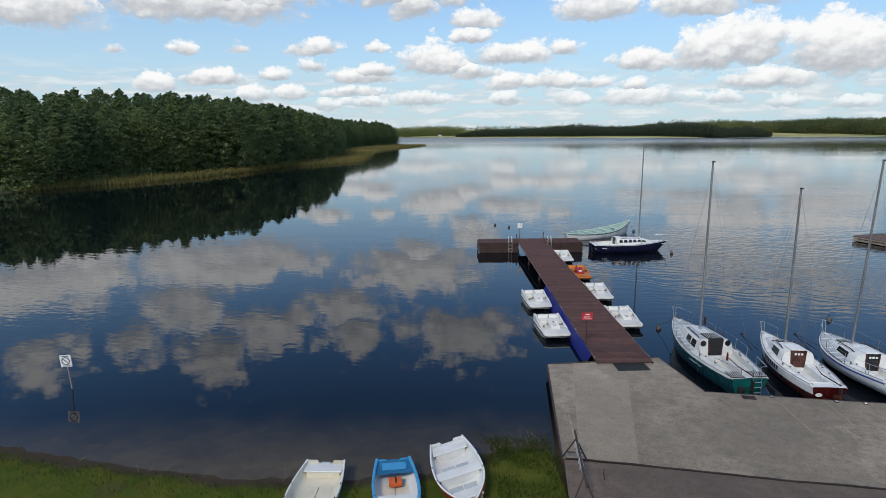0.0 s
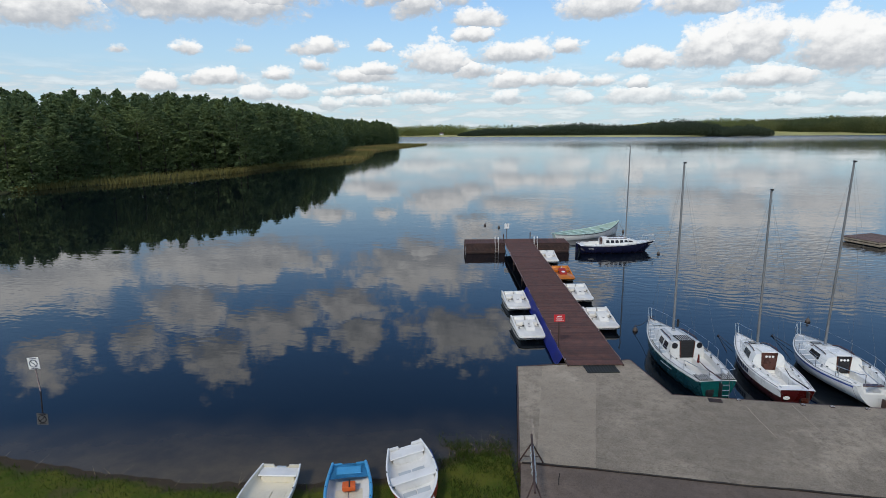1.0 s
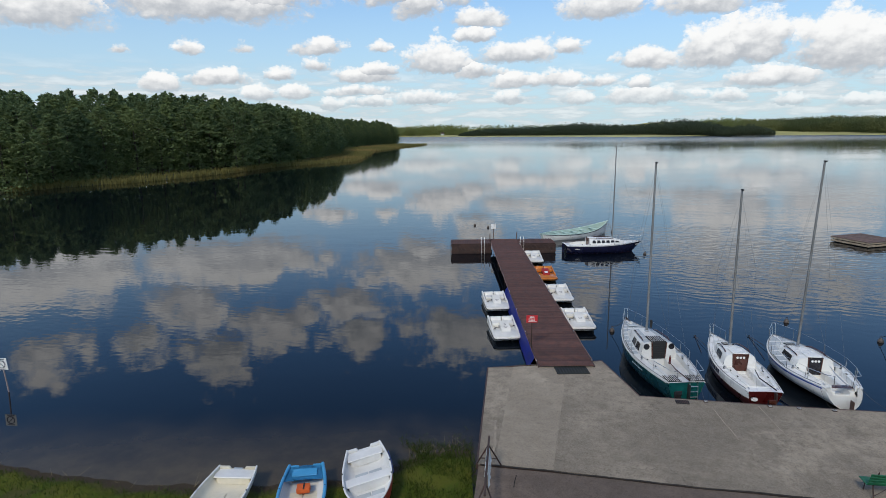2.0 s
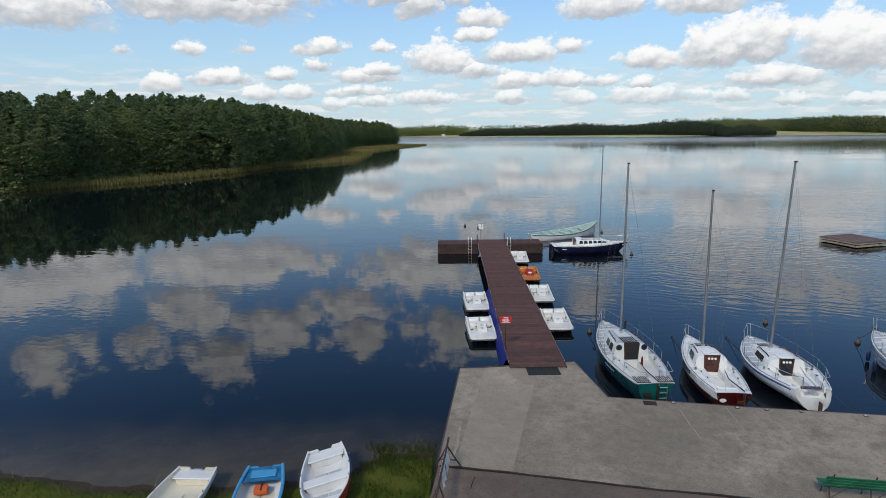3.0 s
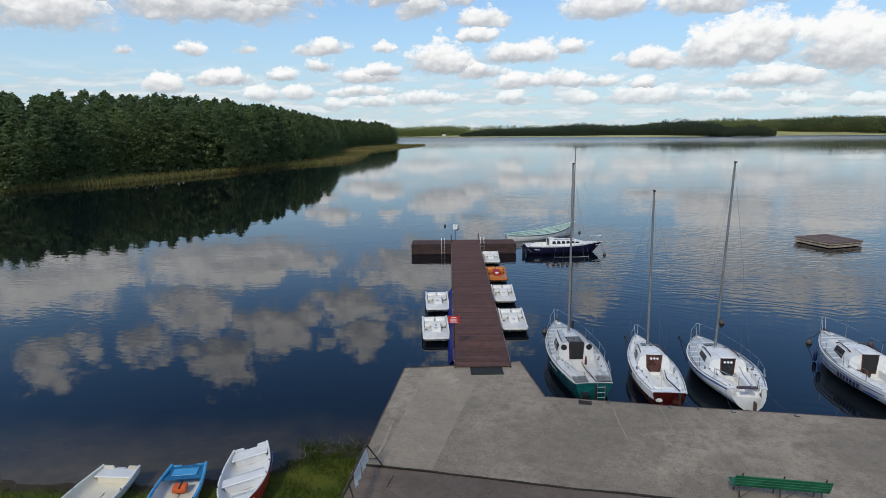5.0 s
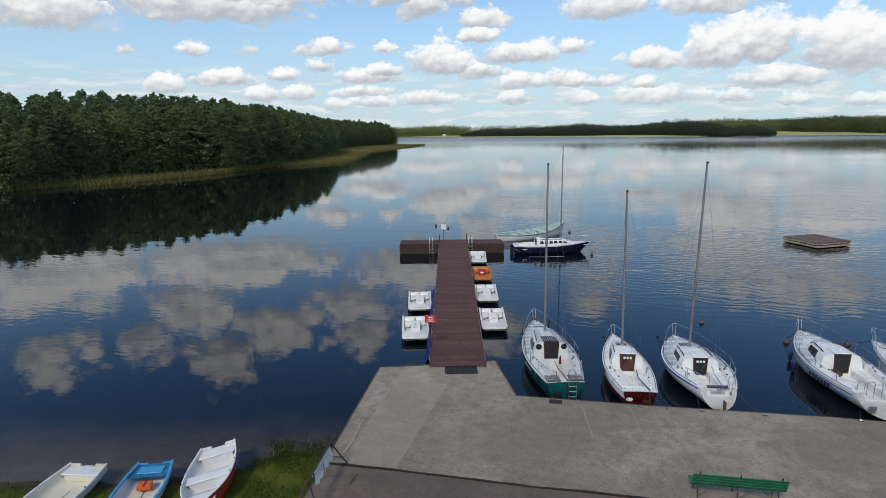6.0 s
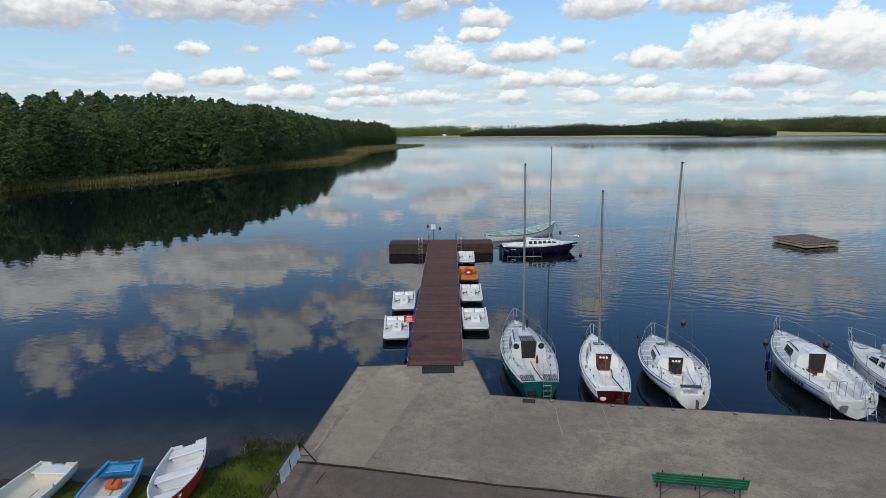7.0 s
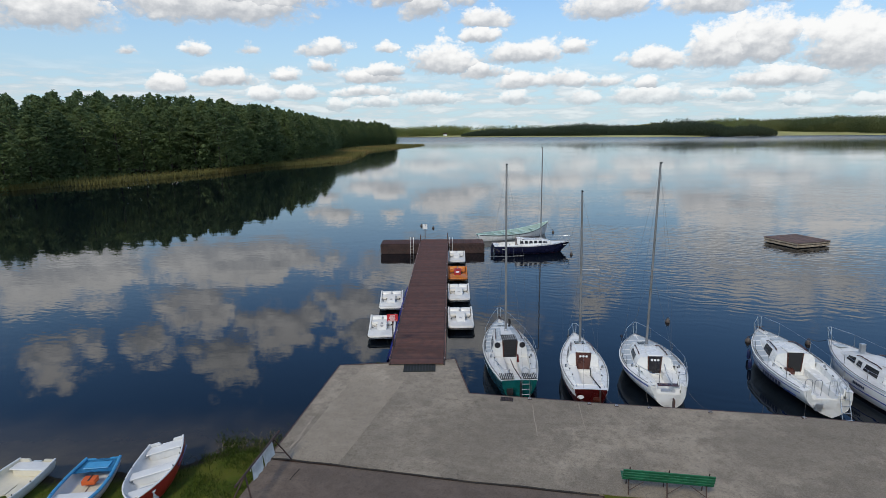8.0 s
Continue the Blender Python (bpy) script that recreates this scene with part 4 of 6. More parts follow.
loft(bm, [[(JX - JW / 2 - 0.085 + 0.012 * math.sin(i * 1.9) + d, 0.9 + i * 0.5, z(0.9 + i * 0.5)) for d, z in ((-0.02, lambda y: deck_z(y) + 0.035), (-0.20 + 0.02 * math.sin(i * 2.3), lambda y: deck_z(y) - 0.26), (-0.29, lambda y: 0.04))] for i in range(n)])
bmesh.ops.solidify(bm, geom=bm.faces, thickness=0.012)
part("side_sheet", bm, BLUE_SHEET, jetty, "blue plastic sheet along the side", smooth=True)
for x0 in (JX - JW / 2 - 0.98, JX + JW / 2 + 0.22):
    lad = part("ladder", tube(B(), [(x0, HY0 - 0.09, -0.9), (x0, HY0 - 0.09, 1.35), (x0, HY0 + 0.1, 1.55), (x0, HY0 + 0.4, 1.5), (x0, HY0 + 0.42, 0.95)], 0.018, 6), SIGN_WHITE, jetty, "white tube bathing ladder", smooth=True)
    part("rail", tube(B(), [(x0 + 0.3 * 1, HY0 - 0.09, -0.9), (x0 + 0.3, HY0 - 0.09, 1.35), (x0 + 0.3, HY0 + 0.1, 1.55), (x0 + 0.3, HY0 + 0.4, 1.5), (x0 + 0.3, HY0 + 0.42, 0.95)], 0.018, 6), SIGN_WHITE, lad, smooth=True)
    for k in range(4):
        part("rung", box(B(), (x0 + 0.15, HY0 - 0.09, 0.72 - 0.28 * k), (0.28, 0.07, 0.03), 0.006), WOOD_PALE, lad)
for x, y, h in ((JX - JW / 2 - 0.06, 29.9, 0.62), (JX + JW / 2 + 0.06, 30.3, 0.72)):
    part("mooring_post", tube(B(), [(x, y, 0.3), (x, y, 0.98 + h)], 0.045, 8), STEEL_DARK, jetty, "dark steel mooring post")

# planks of the deck, then of the head
pl = mesh_of("plank", box(B(), (0, 0, 0), (JW, 0.113, 0.035), 0.008), PLANK)
n = int((JY1 - JY0) / 0.137)
for i in range(n):
    y = JY0 + 0.07 + i * 0.137
    ob = new("plank", pl)
    ob.parent = jetty
    ob.matrix_basis = pose(JX + seeds.uniform(-0.012, 0.012), y, deck_z(y) + 0.002 + seeds.uniform(-0.003, 0.003), 0.7, 0, seeds.uniform(-0.15, 0.15))
hp = mesh_of("plank", box(B(), (0, 0, 0), (0.115, HY1 - HY0 + 0.06, 0.04), 0.005), PLANK)
x = HX0 + 0.08
while x < HX1:
    if not (JX - JW / 2 - 0.08 < x < JX + JW / 2 + 0.08):
        ob = new("plank", hp)
        ob.parent = jetty
        ob.matrix_basis = pose(x, (HY0 + HY1) / 2, 0.955 + seeds.uniform(-0.003, 0.003), 0, 0, seeds.uniform(-0.1, 0.1))
    x += 0.165


# ---- signs ----
def post_sign(name, x, y, z0, top, w, h, mat, post_mat, label, lean=0.0, yaw=0.0):
    root = thing(name, label, "sign", m=pose(x, y, z0, 0, lean, yaw))
    part("post", tube(B(), [(0, 0, -0.3), (0, 0, top - 0.02)], 0.03, 8), post_mat, root, smooth=True)
    part("board", box(B(), (0, -0.045, top - h / 2), (w, 0.02, h), 0.006), mat, root)
    for z in (top - h * 0.25, top - h * 0.75):
        part("bracket", box(B(), (0, -0.028, z), (0.12, 0.016, 0.03), 0.003), GALV, root)
    return root


def bars(root, rows, w, y, z0, dz, h, mat, seed, x0=0.0):
    r = random.Random(seed)
    for k in range(rows):
        bw = w * r.uniform(0.6, 1.0)
        part("text_bar", box(B(), (x0 + r.uniform(-0.02, 0.02), y, z0 - k * dz), (bw, 0.004, h)), mat, root)


s = post_sign("notice_sign", -1.29, 2.25, 0.35, 2.05, 0.56, 0.38, RED_SIGN, STEEL_DARK, "red notice board with white writing on a steel post")
bars(s, 1, 0.34, -0.058, 1.96, 0.1, 0.05, WHITE_TEXT, 3)
bars(s, 4, 0.44, -0.058, 1.87, 0.048, 0.018, WHITE_TEXT, 4)
s = post_sign("information_sign", -0.88, 30.72, 0.9, 1.62, 0.46, 0.5, SIGN_WHITE, STEEL_DARK, "white board seen on a post at the jetty head")
bars(s, 1, 0.03, -0.058, 1.5, 0.1, 0.4, DARK_TEXT, 3, 0.06)
s = post_sign("swimming_sign", -25.62, -0.95, -0.1, 1.75, 0.52, 0.56, SIGN_WHITE, matter("pink_grey_post", (0.33, 0.25, 0.23), 0.6), "white no-swimming board on a leaning post in the lake", lean=-3.5)
bm = B()
tube(bm, [(0.17 * math.cos(k * math.pi / 12), -0.06, 1.47 + 0.17 * math.sin(k * math.pi / 12)) for k in range(24)], 0.02, 5, closed=True)
tube(bm, [(-0.12, -0.06, 1.59), (0.12, -0.06, 1.35)], 0.016, 5)
part("pictogram", bm, DARK_TEXT, s, "dark ring with a slash")
bars(s, 1, 0.36, -0.058, 1.70, 0.1, 0.035, DARK_TEXT, 5)
bars(s, 1, 0.36, -0.058, 1.235, 0.1, 0.03, DARK_TEXT, 6)

# ---- boats ----
def hull_lines(L, beam, stern, z0, zb, peak=0.45, full=2.1, dip=0.06):
    """Half beam and sheer height along a hull, stern (0) to bow (1)."""
    def half(s):
        if s < peak:
            return beam / 2 * (stern + (1 - stern) * math.sin(math.pi / 2 * s / peak))
        return beam / 2 * max(0.012, 1 - ((s - peak) / (1 - peak)) ** full)

    def sheer(s):
        return z0 + (zb - z0) * s ** 1.6 - dip * math.sin(math.pi * min(1, s * 1.1))
    return half, sheer


def yacht(name, label, m, L, beam, stern, z0, zb, hull_mat, top_mat, boot_mat, bottom_mat, deck_mat, o):
    """A small cabin sailing yacht; y runs from the stern (0) to the bow (L)."""
    root = thing(name, label, "sailing boat", "moored sailing yachts", m)
    half, sheer = hull_lines(L, beam, stern, z0, zb, o.get("peak", 0.45), o.get("full", 2.1))
    N = 26
    S = [i / N for i in range(N + 1)]
    rake, tr = o.get("rake", 0.55), o.get("transom_rake", 0.12)

    def ring(s):
        b, z = half(s), sheer(s)
        prof = ((1.0, 1.0), (1.012, 0.93), (1.01, 0.80), (0.99, 0.55), (0.95, 0.30), (0.86, 0.10), (0.80, 0.02), (0.45, -0.30), (0.0, -0.42))
        if s == 0:
            prof = tuple((w * (1 - 0.26 * max(0.0, 1 - f) ** 1.4), f) for w, f in prof)
        if o.get("scoop"):
            k = (1 - s) ** 1.5
            bowl = (1.0, 0.998, 0.98, 0.88, 0.66, 0.26, 0.0, 0.0, 0.0)
            prof = tuple((w + (b_ - w) * k, f if f > 0 else f * (1 - k)) for (w, f), b_ in zip(prof, bowl))
        fine = []
        for (w0, f0), (w1, f1) in zip(prof, prof[1:]):
            fine += [(w0, f0), ((w0 + w1) / 2 + (0.02 if f1 < 0.3 and w1 > 0 else 0.004), (f0 + f1) / 2)]
        pts = []
        for w, f in fine + [prof[-1]]:
            zz = z * f if f > 0 else f * 0.9
            shift = -rake * (1 - max(f, -0.3)) * s ** 5 + tr * (1 - zz / z) * (1 - s) ** 8
            pts.append(Vector((b * w, s * L + shift, zz)))
        return pts
    right = [ring(s) for s in S]
    rings = [[Vector((-p.x, p.y, p.z)) for p in r] + r[::-1][1:] for r in right]
    bm = B()
    band = o.get("band", 4)
    rows = [1] * band + [0] * (10 - band) + [2, 2, 3, 3, 3, 3]
    rows = rows + rows[::-1]
    loft(bm, rings, rows=rows)
    part("hull", bm, [hull_mat, top_mat, boot_mat, bottom_mat], root, smooth=True)
    # transom
    bm = B()
    r0 = rings[0]
    if o.get("scoop"):
        zf = z0 - 0.30
        yk = tr * (1 - zf / z0)
        r0 = r0 + [Vector((half(0) * 0.74, 0, z0)), Vector((half(0) * 0.66, yk, zf)), Vector((-half(0) * 0.66, yk, zf)), Vector((-half(0) * 0.74, 0, z0))]
    cen = [bm.verts.new(p + Vector((0, 0.004, 0))) for p in r0]
    bm.faces.new(cen)
    bmesh.ops.solidify(bm, geom=bm.faces, thickness=-0.03)
    part("transom", bm, o.get("transom_mat", hull_mat), root)
    back = lambda z: min(0.0, tr) * (1 - z / z0)
    # rub rail
    for sg in (-1, 1):
        part("rub_rail", tube(B(), [(sg * (half(s) * 1.008 + 0.008), s * L, sheer(s) - 0.01) for s in S], o.get("rail_r", 0.022), 6), o.get("rail_mat", top_mat), root, smooth=True)
    # deck, open over the cabin and the cockpit
    c0, c1, k0 = o.get("cabin0", 0.40), o.get("cabin1", 0.80), o.get("well0", 0.07)
    cw = o.get("cabin_w", 0.66)
    well = o.get("well_w", 0.72)

    def cab(s):
        f = (s - c0) / (c1 - c0)
        return min(half(s) * cw, half(s) - 0.2) * (1 - 0.16 * f) if half(s) > 0.3 else half(s) * 0.4

    def inner(s):
        if s < k0:
            return half(s) * well if o.get("scoop") else 0.0
        return half(s) * well if s < c0 else (max(0.05, cab(s)) if s < c1 else 0.0)
    T = sorted(set([i / 60 for i in range(61)] + [c0 - 0.0005, c0 + 0.0005, c1 - 0.0005, c1 + 0.0005, k0 - 0.0005, k0 + 0.0005]))
    bm = B()
    for sg in (-1, 1):
        loft(bm, [[(sg * (inner(s) + (half(s) - 0.006 - inner(s)) * k), s * L, sheer(s) + 0.035 * (1 - k) * min(1, half(s))) for k in (0.0, 0.5, 1.0)] for s in T])
    part("deck", bm, deck_mat, root, smooth=True)
    # toe rail
    for sg in (-1, 1):
        part("toe_rail", tube(B(), [(sg * (half(s) - 0.03), s * L, sheer(s) + 0.025) for s in S[1:]], 0.016, 5), o.get("toe_mat", ALU), root, smooth=True)
    # cabin trunk
    ch = o.get("cabin_h", 0.42)

    def cab_h(s):
        f = (s - c0) / (c1 - c0)
        return ch * (1 - 0.30 * f) * min(1.0, ((1 - f) / o.get("nose", 0.30)) ** 0.8 if f > 1 - o.get("nose", 0.30) else 1.0)

    def cab_ring(s):
        w, h, z = cab(s), cab_h(s), sheer(s) + 0.01
        pr = ((1.0, 0.0), (0.925, 0.45), (0.86, 0.78), (0.77, 0.95), (0.52, 1.04), (0.0, 1.10))
        r = [Vector((w * a, s * L, z + h * b)) for a, b in pr]
        return [Vector((-p.x, p.y, p.z)) for p in r] + r[::-1][1:]
    CS = [c0 + (c1 - c0) * i / 16 for i in range(17)]
    bm = B()
    loft(bm, [cab_ring(s) for s in CS])
    part("cabin", bm, o.get("cabin_mat", deck_mat), root, smooth=True)
    roof = lambda s: sheer(s) + 0.01 + cab_h(s) * 1.10
    # bulkhead down to the cockpit floor, with the companionway
    floor = o.get("floor", z0 - 0.52)
    yb = c0 * L
    cr = cab_ring(c0)
    wk = half(c0) * well
    bm = B()
    panel(bm, [(-wk, yb, floor), *[(p.x, yb, p.z) for p in cr if p.z > sheer(c0) + 0.02], (wk, yb, floor)], -0.02)
    part("bulkhead", bm, o.get("bulk_mat", deck_mat), root)
    dw, dz0 = o.get("door_w", 0.62), floor + o.get("door_sill", 0.16)
    dz1 = roof(c0) + 0.01
    door = part("companionway", panel(B(), [(-dw * 0.42, yb - 0.025, dz0), (dw * 0.42, yb - 0.025, dz0), (dw / 2, yb - 0.025, dz1), (-dw / 2, yb - 0.025, dz1)], 0.02), o.get("door_mat", TEAK), root, o.get("door_label", "mahogany washboards"))
    for a, b in (((-dw * 0.42 - 0.02, dz0), (-dw / 2 - 0.02, dz1)), ((dw * 0.42 + 0.02, dz0), (dw / 2 + 0.02, dz1))):
        part("door_frame", tube(B(), [(a[0], yb - 0.03, a[1]), (b[0], yb - 0.03, b[1])], 0.034, 5), o.get("frame_mat", TEAK), door)
    for k in range(o.get("door_dots", 0)):
        bm = B()
        bmesh.ops.create_cone(bm, cap_ends=True, segments=12, radius1=0.055, radius2=0.055, depth=0.014, matrix=Matrix.Translation((-0.14 + 0.14 * k, yb - 0.055, dz1 - 0.17)) @ Matrix.Rotation(math.pi / 2, 4, "X"))
        part("vent", bm, WHITE, door, "round white vent")
    for k in range(o.get("door_slats", 0)):
        part("louvre", box(B(), (0, yb - 0.05, dz0 + 0.06 + k * (dz1 - dz0 - 0.1) / o["door_slats"]), (dw * 0.8, 0.02, 0.02)), BLACK, door)
    for k in range(o.get("ports", 0)):
        bm = B()
        bmesh.ops.create_cone(bm, cap_ends=True, segments=18, radius1=0.15, radius2=0.14, depth=0.03, matrix=Matrix.Translation(((-1, 1)[k] * (dw / 2 + 0.27), yb - 0.02, dz1 - 0.22)) @ Matrix.Rotation(math.pi / 2, 4, "X"))
        part("porthole", bm, DARK_GLASS, root, "round dark porthole")
    # sliding hatch
    hl = o.get("hatch_l", 0.65)
    h_ob = part("hatch", box(B(), (0, yb + hl / 2, roof(c0 + hl / 2 / L) + 0.015), (dw * 1.08, hl, 0.06), 0.02, Matrix.Rotation(math.atan2(roof(c0 + hl / L) - roof(c0), hl), 4, "X")), o.get("hatch_mat", deck_mat), root)
    for k in range(o.get("hatch_slats", 0)):
        part("slat", box(B(), (-dw * 0.46 + dw * 0.92 * k / (o["hatch_slats"] - 1), yb + hl / 2, roof(c0 + hl / 2 / L) + 0.052), (0.014, hl * 0.92, 0.016)), WHITE_OLD, h_ob)
    for sg in (-1, 1):
        f0 = c0 + (c1 - c0) * 0.12
        f1 = c0 + (c1 - c0) * 0.62
        pts = [(sg * cab(f0 + (f1 - f0) * k / 6) * 0.74, (f0 + (f1 - f0) * k / 6) * L, roof(f0 + (f1 - f0) * k / 6) + (0.035 if 0 < k < 6 else -0.02)) for k in range(7)]
        part("grab_rail", tube(B(), pts, 0.026, 5), o.get("grab_mat", TEAK), root)
    # cabin windows lie on the trunk's sides
    for f0, f1, za, zb_ in o.get("windows", ()):
        for sg in (-1, 1):
            q = []
            for f, g in ((f0, za), (f1, za), (f1 - 0.02, zb_), (f0 + 0.01, zb_)):
                s = c0 + (c1 - c0) * f
                w = cab(s) * (1.0 - 0.167 * g if g < 0.45 else 0.925 - 0.197 * (g - 0.45)) + 0.008
                q.append((sg * w, s * L, sheer(s) + 0.01 + cab_h(s) * g))
            part("window", panel(B(), q if sg > 0 else q[::-1], 0.012), DARK_GLASS, root, "dark tinted window")
    # nonslip panels on deck
    for sg in (-1, 1):
        for k in range(o.get("panels", 0)):
            a = c0 + 0.02 + k * (0.93 - c0) / o["panels"]
            b = a + (0.93 - c0) / o["panels"] - 0.018
            if inner(b) + 0.06 > half(b) - 0.08:
                continue
            q = []
            for s, e in ((a, 0), (a, 1), (b, 1), (b, 0)):
                i_, o_ = inner(s) + 0.03, half(s) - 0.06
                if s > c1 and e == 0:
                    i_ = max(i_, 0.025)
                q.append((sg * (i_ if e == 0 else o_), s * L, sheer(s) + 0.035 * (1 - ((i_ if e == 0 else o_) - inner(s)) / (half(s) - inner(s))) * min(1, half(s)) + 0.007))
            part("deck_panel", panel(B(), q if sg < 0 else q[::-1], -0.004), GREY_PANEL, root, "grey nonslip deck panel")
    # nonslip panels on the cabin roof
    for sg in (-1, 1):
        for k in range(o.get("roof_panels", 0)):
            n = o["roof_panels"]
            a = c0 + (c1 - c0) * (0.06 + 0.62 * k / n)
            b = c0 + (c1 - c0) * (0.06 + 0.62 * (k + 0.9) / n)
            for (u0, v0), (u1, v1) in (((0.755, 0.955), (0.535, 1.036)), ((0.515, 1.041), (0.36, 1.058))):
                q = [(sg * cab(s) * u, s * L, sheer(s) + 0.016 + cab_h(s) * v) for s, u, v in ((a, u0, v0), (a, u1, v1), (b, u1, v1), (b, u0, v0))]
                part("roof_panel", panel(B(), q if sg < 0 else q[::-1], -0.005), GREY_PANEL, root, "grey nonslip roof panel")
    # anchor on the bow roller
    if o.get("anchor"):
        z = sheer(1) + 0.06
        anchor = part("anchor", tube(B(), [(0.05, L - 0.55, z), (0.04, L + 0.06, z + 0.02)], 0.02, 6), STEEL_DARK, root, "dark galvanised anchor on the bow")
        for sg in (-1, 1):
            part("fluke", panel(B(), [(0.04, L + 0.08, z + 0.02), (0.04 + sg * 0.16, L - 0.06, z - 0.12), (0.04 + sg * 0.03, L - 0.20, z - 0.10)], 0.014), STEEL_DARK, anchor)
        part("stock", tube(B(), [(-0.14, L - 0.02, z + 0.05), (0.22, L - 0.02, z + 0.05)], 0.014, 5), STEEL_DARK, anchor)
        part("coiled_rope", tube(B(), [(0.0 + 0.13 * math.cos(k * 0.7), L - 0.75 + 0.13 * math.sin(k * 0.7), sheer(0.9) + 0.045 + 0.004 * k) for k in range(20)], 0.014, 5), WHITE_OLD, root, "coil of pale rope")
    # cockpit: seats and footwell
    seat, fw = floor + 0.34, o.get("foot_w", 0.30)
    bm = B()
    WS = [k0 + (c0 - k0) * i / 10 for i in range(11)]
    rings_ = []
    for s in WS:
        w = half(s) * well
        r = [(w, sheer(s) + 0.035 * min(1, half(s))), (w + 0.0, sheer(s) + 0.10), (w - 0.05, sheer(s) + 0.10), (w - 0.06, seat), (fw + 0.03, seat), (fw, seat - 0.02), (fw, floor)]
        rings_.append([(-a, s * L, z) for a, z in r] + [(a, s * L, z) for a, z in r[::-1]])
    loft(bm, rings_)
    part("cockpit", bm, o.get("well_mat", deck_mat), root, smooth=False)
    if not o.get("scoop"):
      bm = B()
      w = half(k0) * well
      panel(bm, [(-w, k0 * L, floor), (w, k0 * L, floor), (w, k0 * L, sheer(k0) + 0.05), (-w, k0 * L, sheer(k0) + 0.05)], 0.02)
      part("stern_locker", bm, deck_mat, root)
    for sg in (-1, 1):
        part("coaming_end", box(B(), (sg * (half(k0) * well - 0.028), k0 * L, (seat + sheer(k0) + 0.10) / 2), (0.07, 0.03, sheer(k0) + 0.11 - seat), 0.008), deck_mat, root)
    if o.get("scoop"):
        part("stern_step", box(B(), (0, k0 * L, (floor + z0 - 0.31) / 2), (half(k0) * well * 2, 0.03, z0 - 0.31 - floor), 0.006), deck_mat, root)
    if o.get("scoop"):
        for sg in (-1, 1):
            we = half(k0) * well - 0.05
            part("seat_end", box(B(), (sg * (fw + we) / 2, k0 * L + 0.004, (floor + seat) / 2), (we - fw, 0.03, seat - floor + 0.01), 0.006), deck_mat, root)
    if o.get("seat_slats"):
        for sg in (-1, 1):
            grid = part("stern_seat", box(B(), (sg * 0.50, 0.36, sheer(0.05) + 0.05), (0.60, 0.62, 0.03), 0.006), BLACK, root, "black slatted stern seat")
            for k in range(o["seat_slats"]):
                part("slat", box(B(), (sg * (0.245 + 0.51 * k / (o["seat_slats"] - 1)), 0.36, sheer(0.05) + 0.072), (0.02, 0.60, 0.016)), WHITE_OLD, grid, "thin pale slat")
    # mast, spreaders and rigging
    if o.get("mast"):
        ym, zt = o["mast"]
        zs = roof(ym / L) if c0 < ym / L < c1 else sheer(ym / L) + 0.03
        lean = o.get("mast_lean", (0.0, 0.0))
        at = lambda f: Vector((lean[0] * f, ym + lean[1] * f, zs + (zt - zs) * f))
        mast = part("mast", tube(B(), [at(0), at(0.5), at(1)], 0.062, 10, 0.045), ALU, root, "grey aluminium mast", smooth=True)
        part("mast_foot", box(B(), at(0) + Vector((0, 0, 0.05)), (0.16, 0.22, 0.1), 0.02), GALV, mast)
        part("mast_head", box(B(), at(1) + Vector((0, -0.05, 0.0)), (0.07, 0.22, 0.06), 0.01), BLACK, mast)
        sp = at(o.get("spreader", 0.47))
        part("spreaders", tube(B(), [sp + Vector((-o.get("spread_w", 0.85), -0.12, 0.04)), sp, sp + Vector((o.get("spread_w", 0.85), -0.12, 0.04))], 0.013, 6), ALU, mast)
        for sg in (-1, 1):
            chain = Vector((sg * (half(ym / L) - 0.06), ym - 0.15, sheer(ym / L)))
            tip = sp + Vector((sg * o.get("spread_w", 0.85), -0.12, 0.04))
            part("shroud", tube(B(), [chain, tip, at(0.97)], 0.0035, 4), WIRE, mast)
            part("lower_shroud", tube(B(), [chain + Vector((0, -0.25, 0)), sp], 0.0035, 4), WIRE, mast)
        if o.get("stays", True):
            part("forestay", tube(B(), [(0, L - 0.05, sheer(1) + 0.05), at(0.93)], 0.0035, 4), WIRE, mast)
            part("backstay", tube(B(), [(o.get("back_x", 0.2), 0.1, sheer(0)), at(1)], 0.003, 4), WIRE, mast)
        if o.get("drum"):
            part("halyard_bundle", tube(B(), [at(0.03) + Vector((0.16, -0.1, 0)), at(0.06) + Vector((0.18, -0.1, 0)), at(0.075) + Vector((0.16, -0.1, 0))], 0.06, 7), BLACK, mast)
    # pulpit, stanchions and lifelines
    ph = o.get("pulpit", 0.55)
    if ph:
        a = 0.86
        xs_ = half(a) - 0.04
        bow = Vector((0, L + 0.05, sheer(1) + ph))
        rail = [(-xs_, a * L, sheer(a)), (-xs_ - 0.02, a * L + 0.05, sheer(a) + ph), (-half(0.94) * 0.95, 0.95 * L, sheer(0.95) + ph), (-0.09, L + 0.04, bow.z), (0.09, L + 0.04, bow.z), (half(0.94) * 0.95, 0.95 * L, sheer(0.95) + ph), (xs_ + 0.02, a * L + 0.05, sheer(a) + ph), (xs_, a * L, sheer(a))]
        pul = part("pulpit", tube(B(), rail, 0.0135, 6), CHROME, root, "polished tube pulpit", smooth=True)
        for sg in (-1, 1):
            part("leg", tube(B(), [(sg * 0.06, L - 0.12, sheer(0.98)), (sg * 0.09, L + 0.04, bow.z)], 0.015, 6), CHROME, pul)
    st = o.get("stanchions", ())
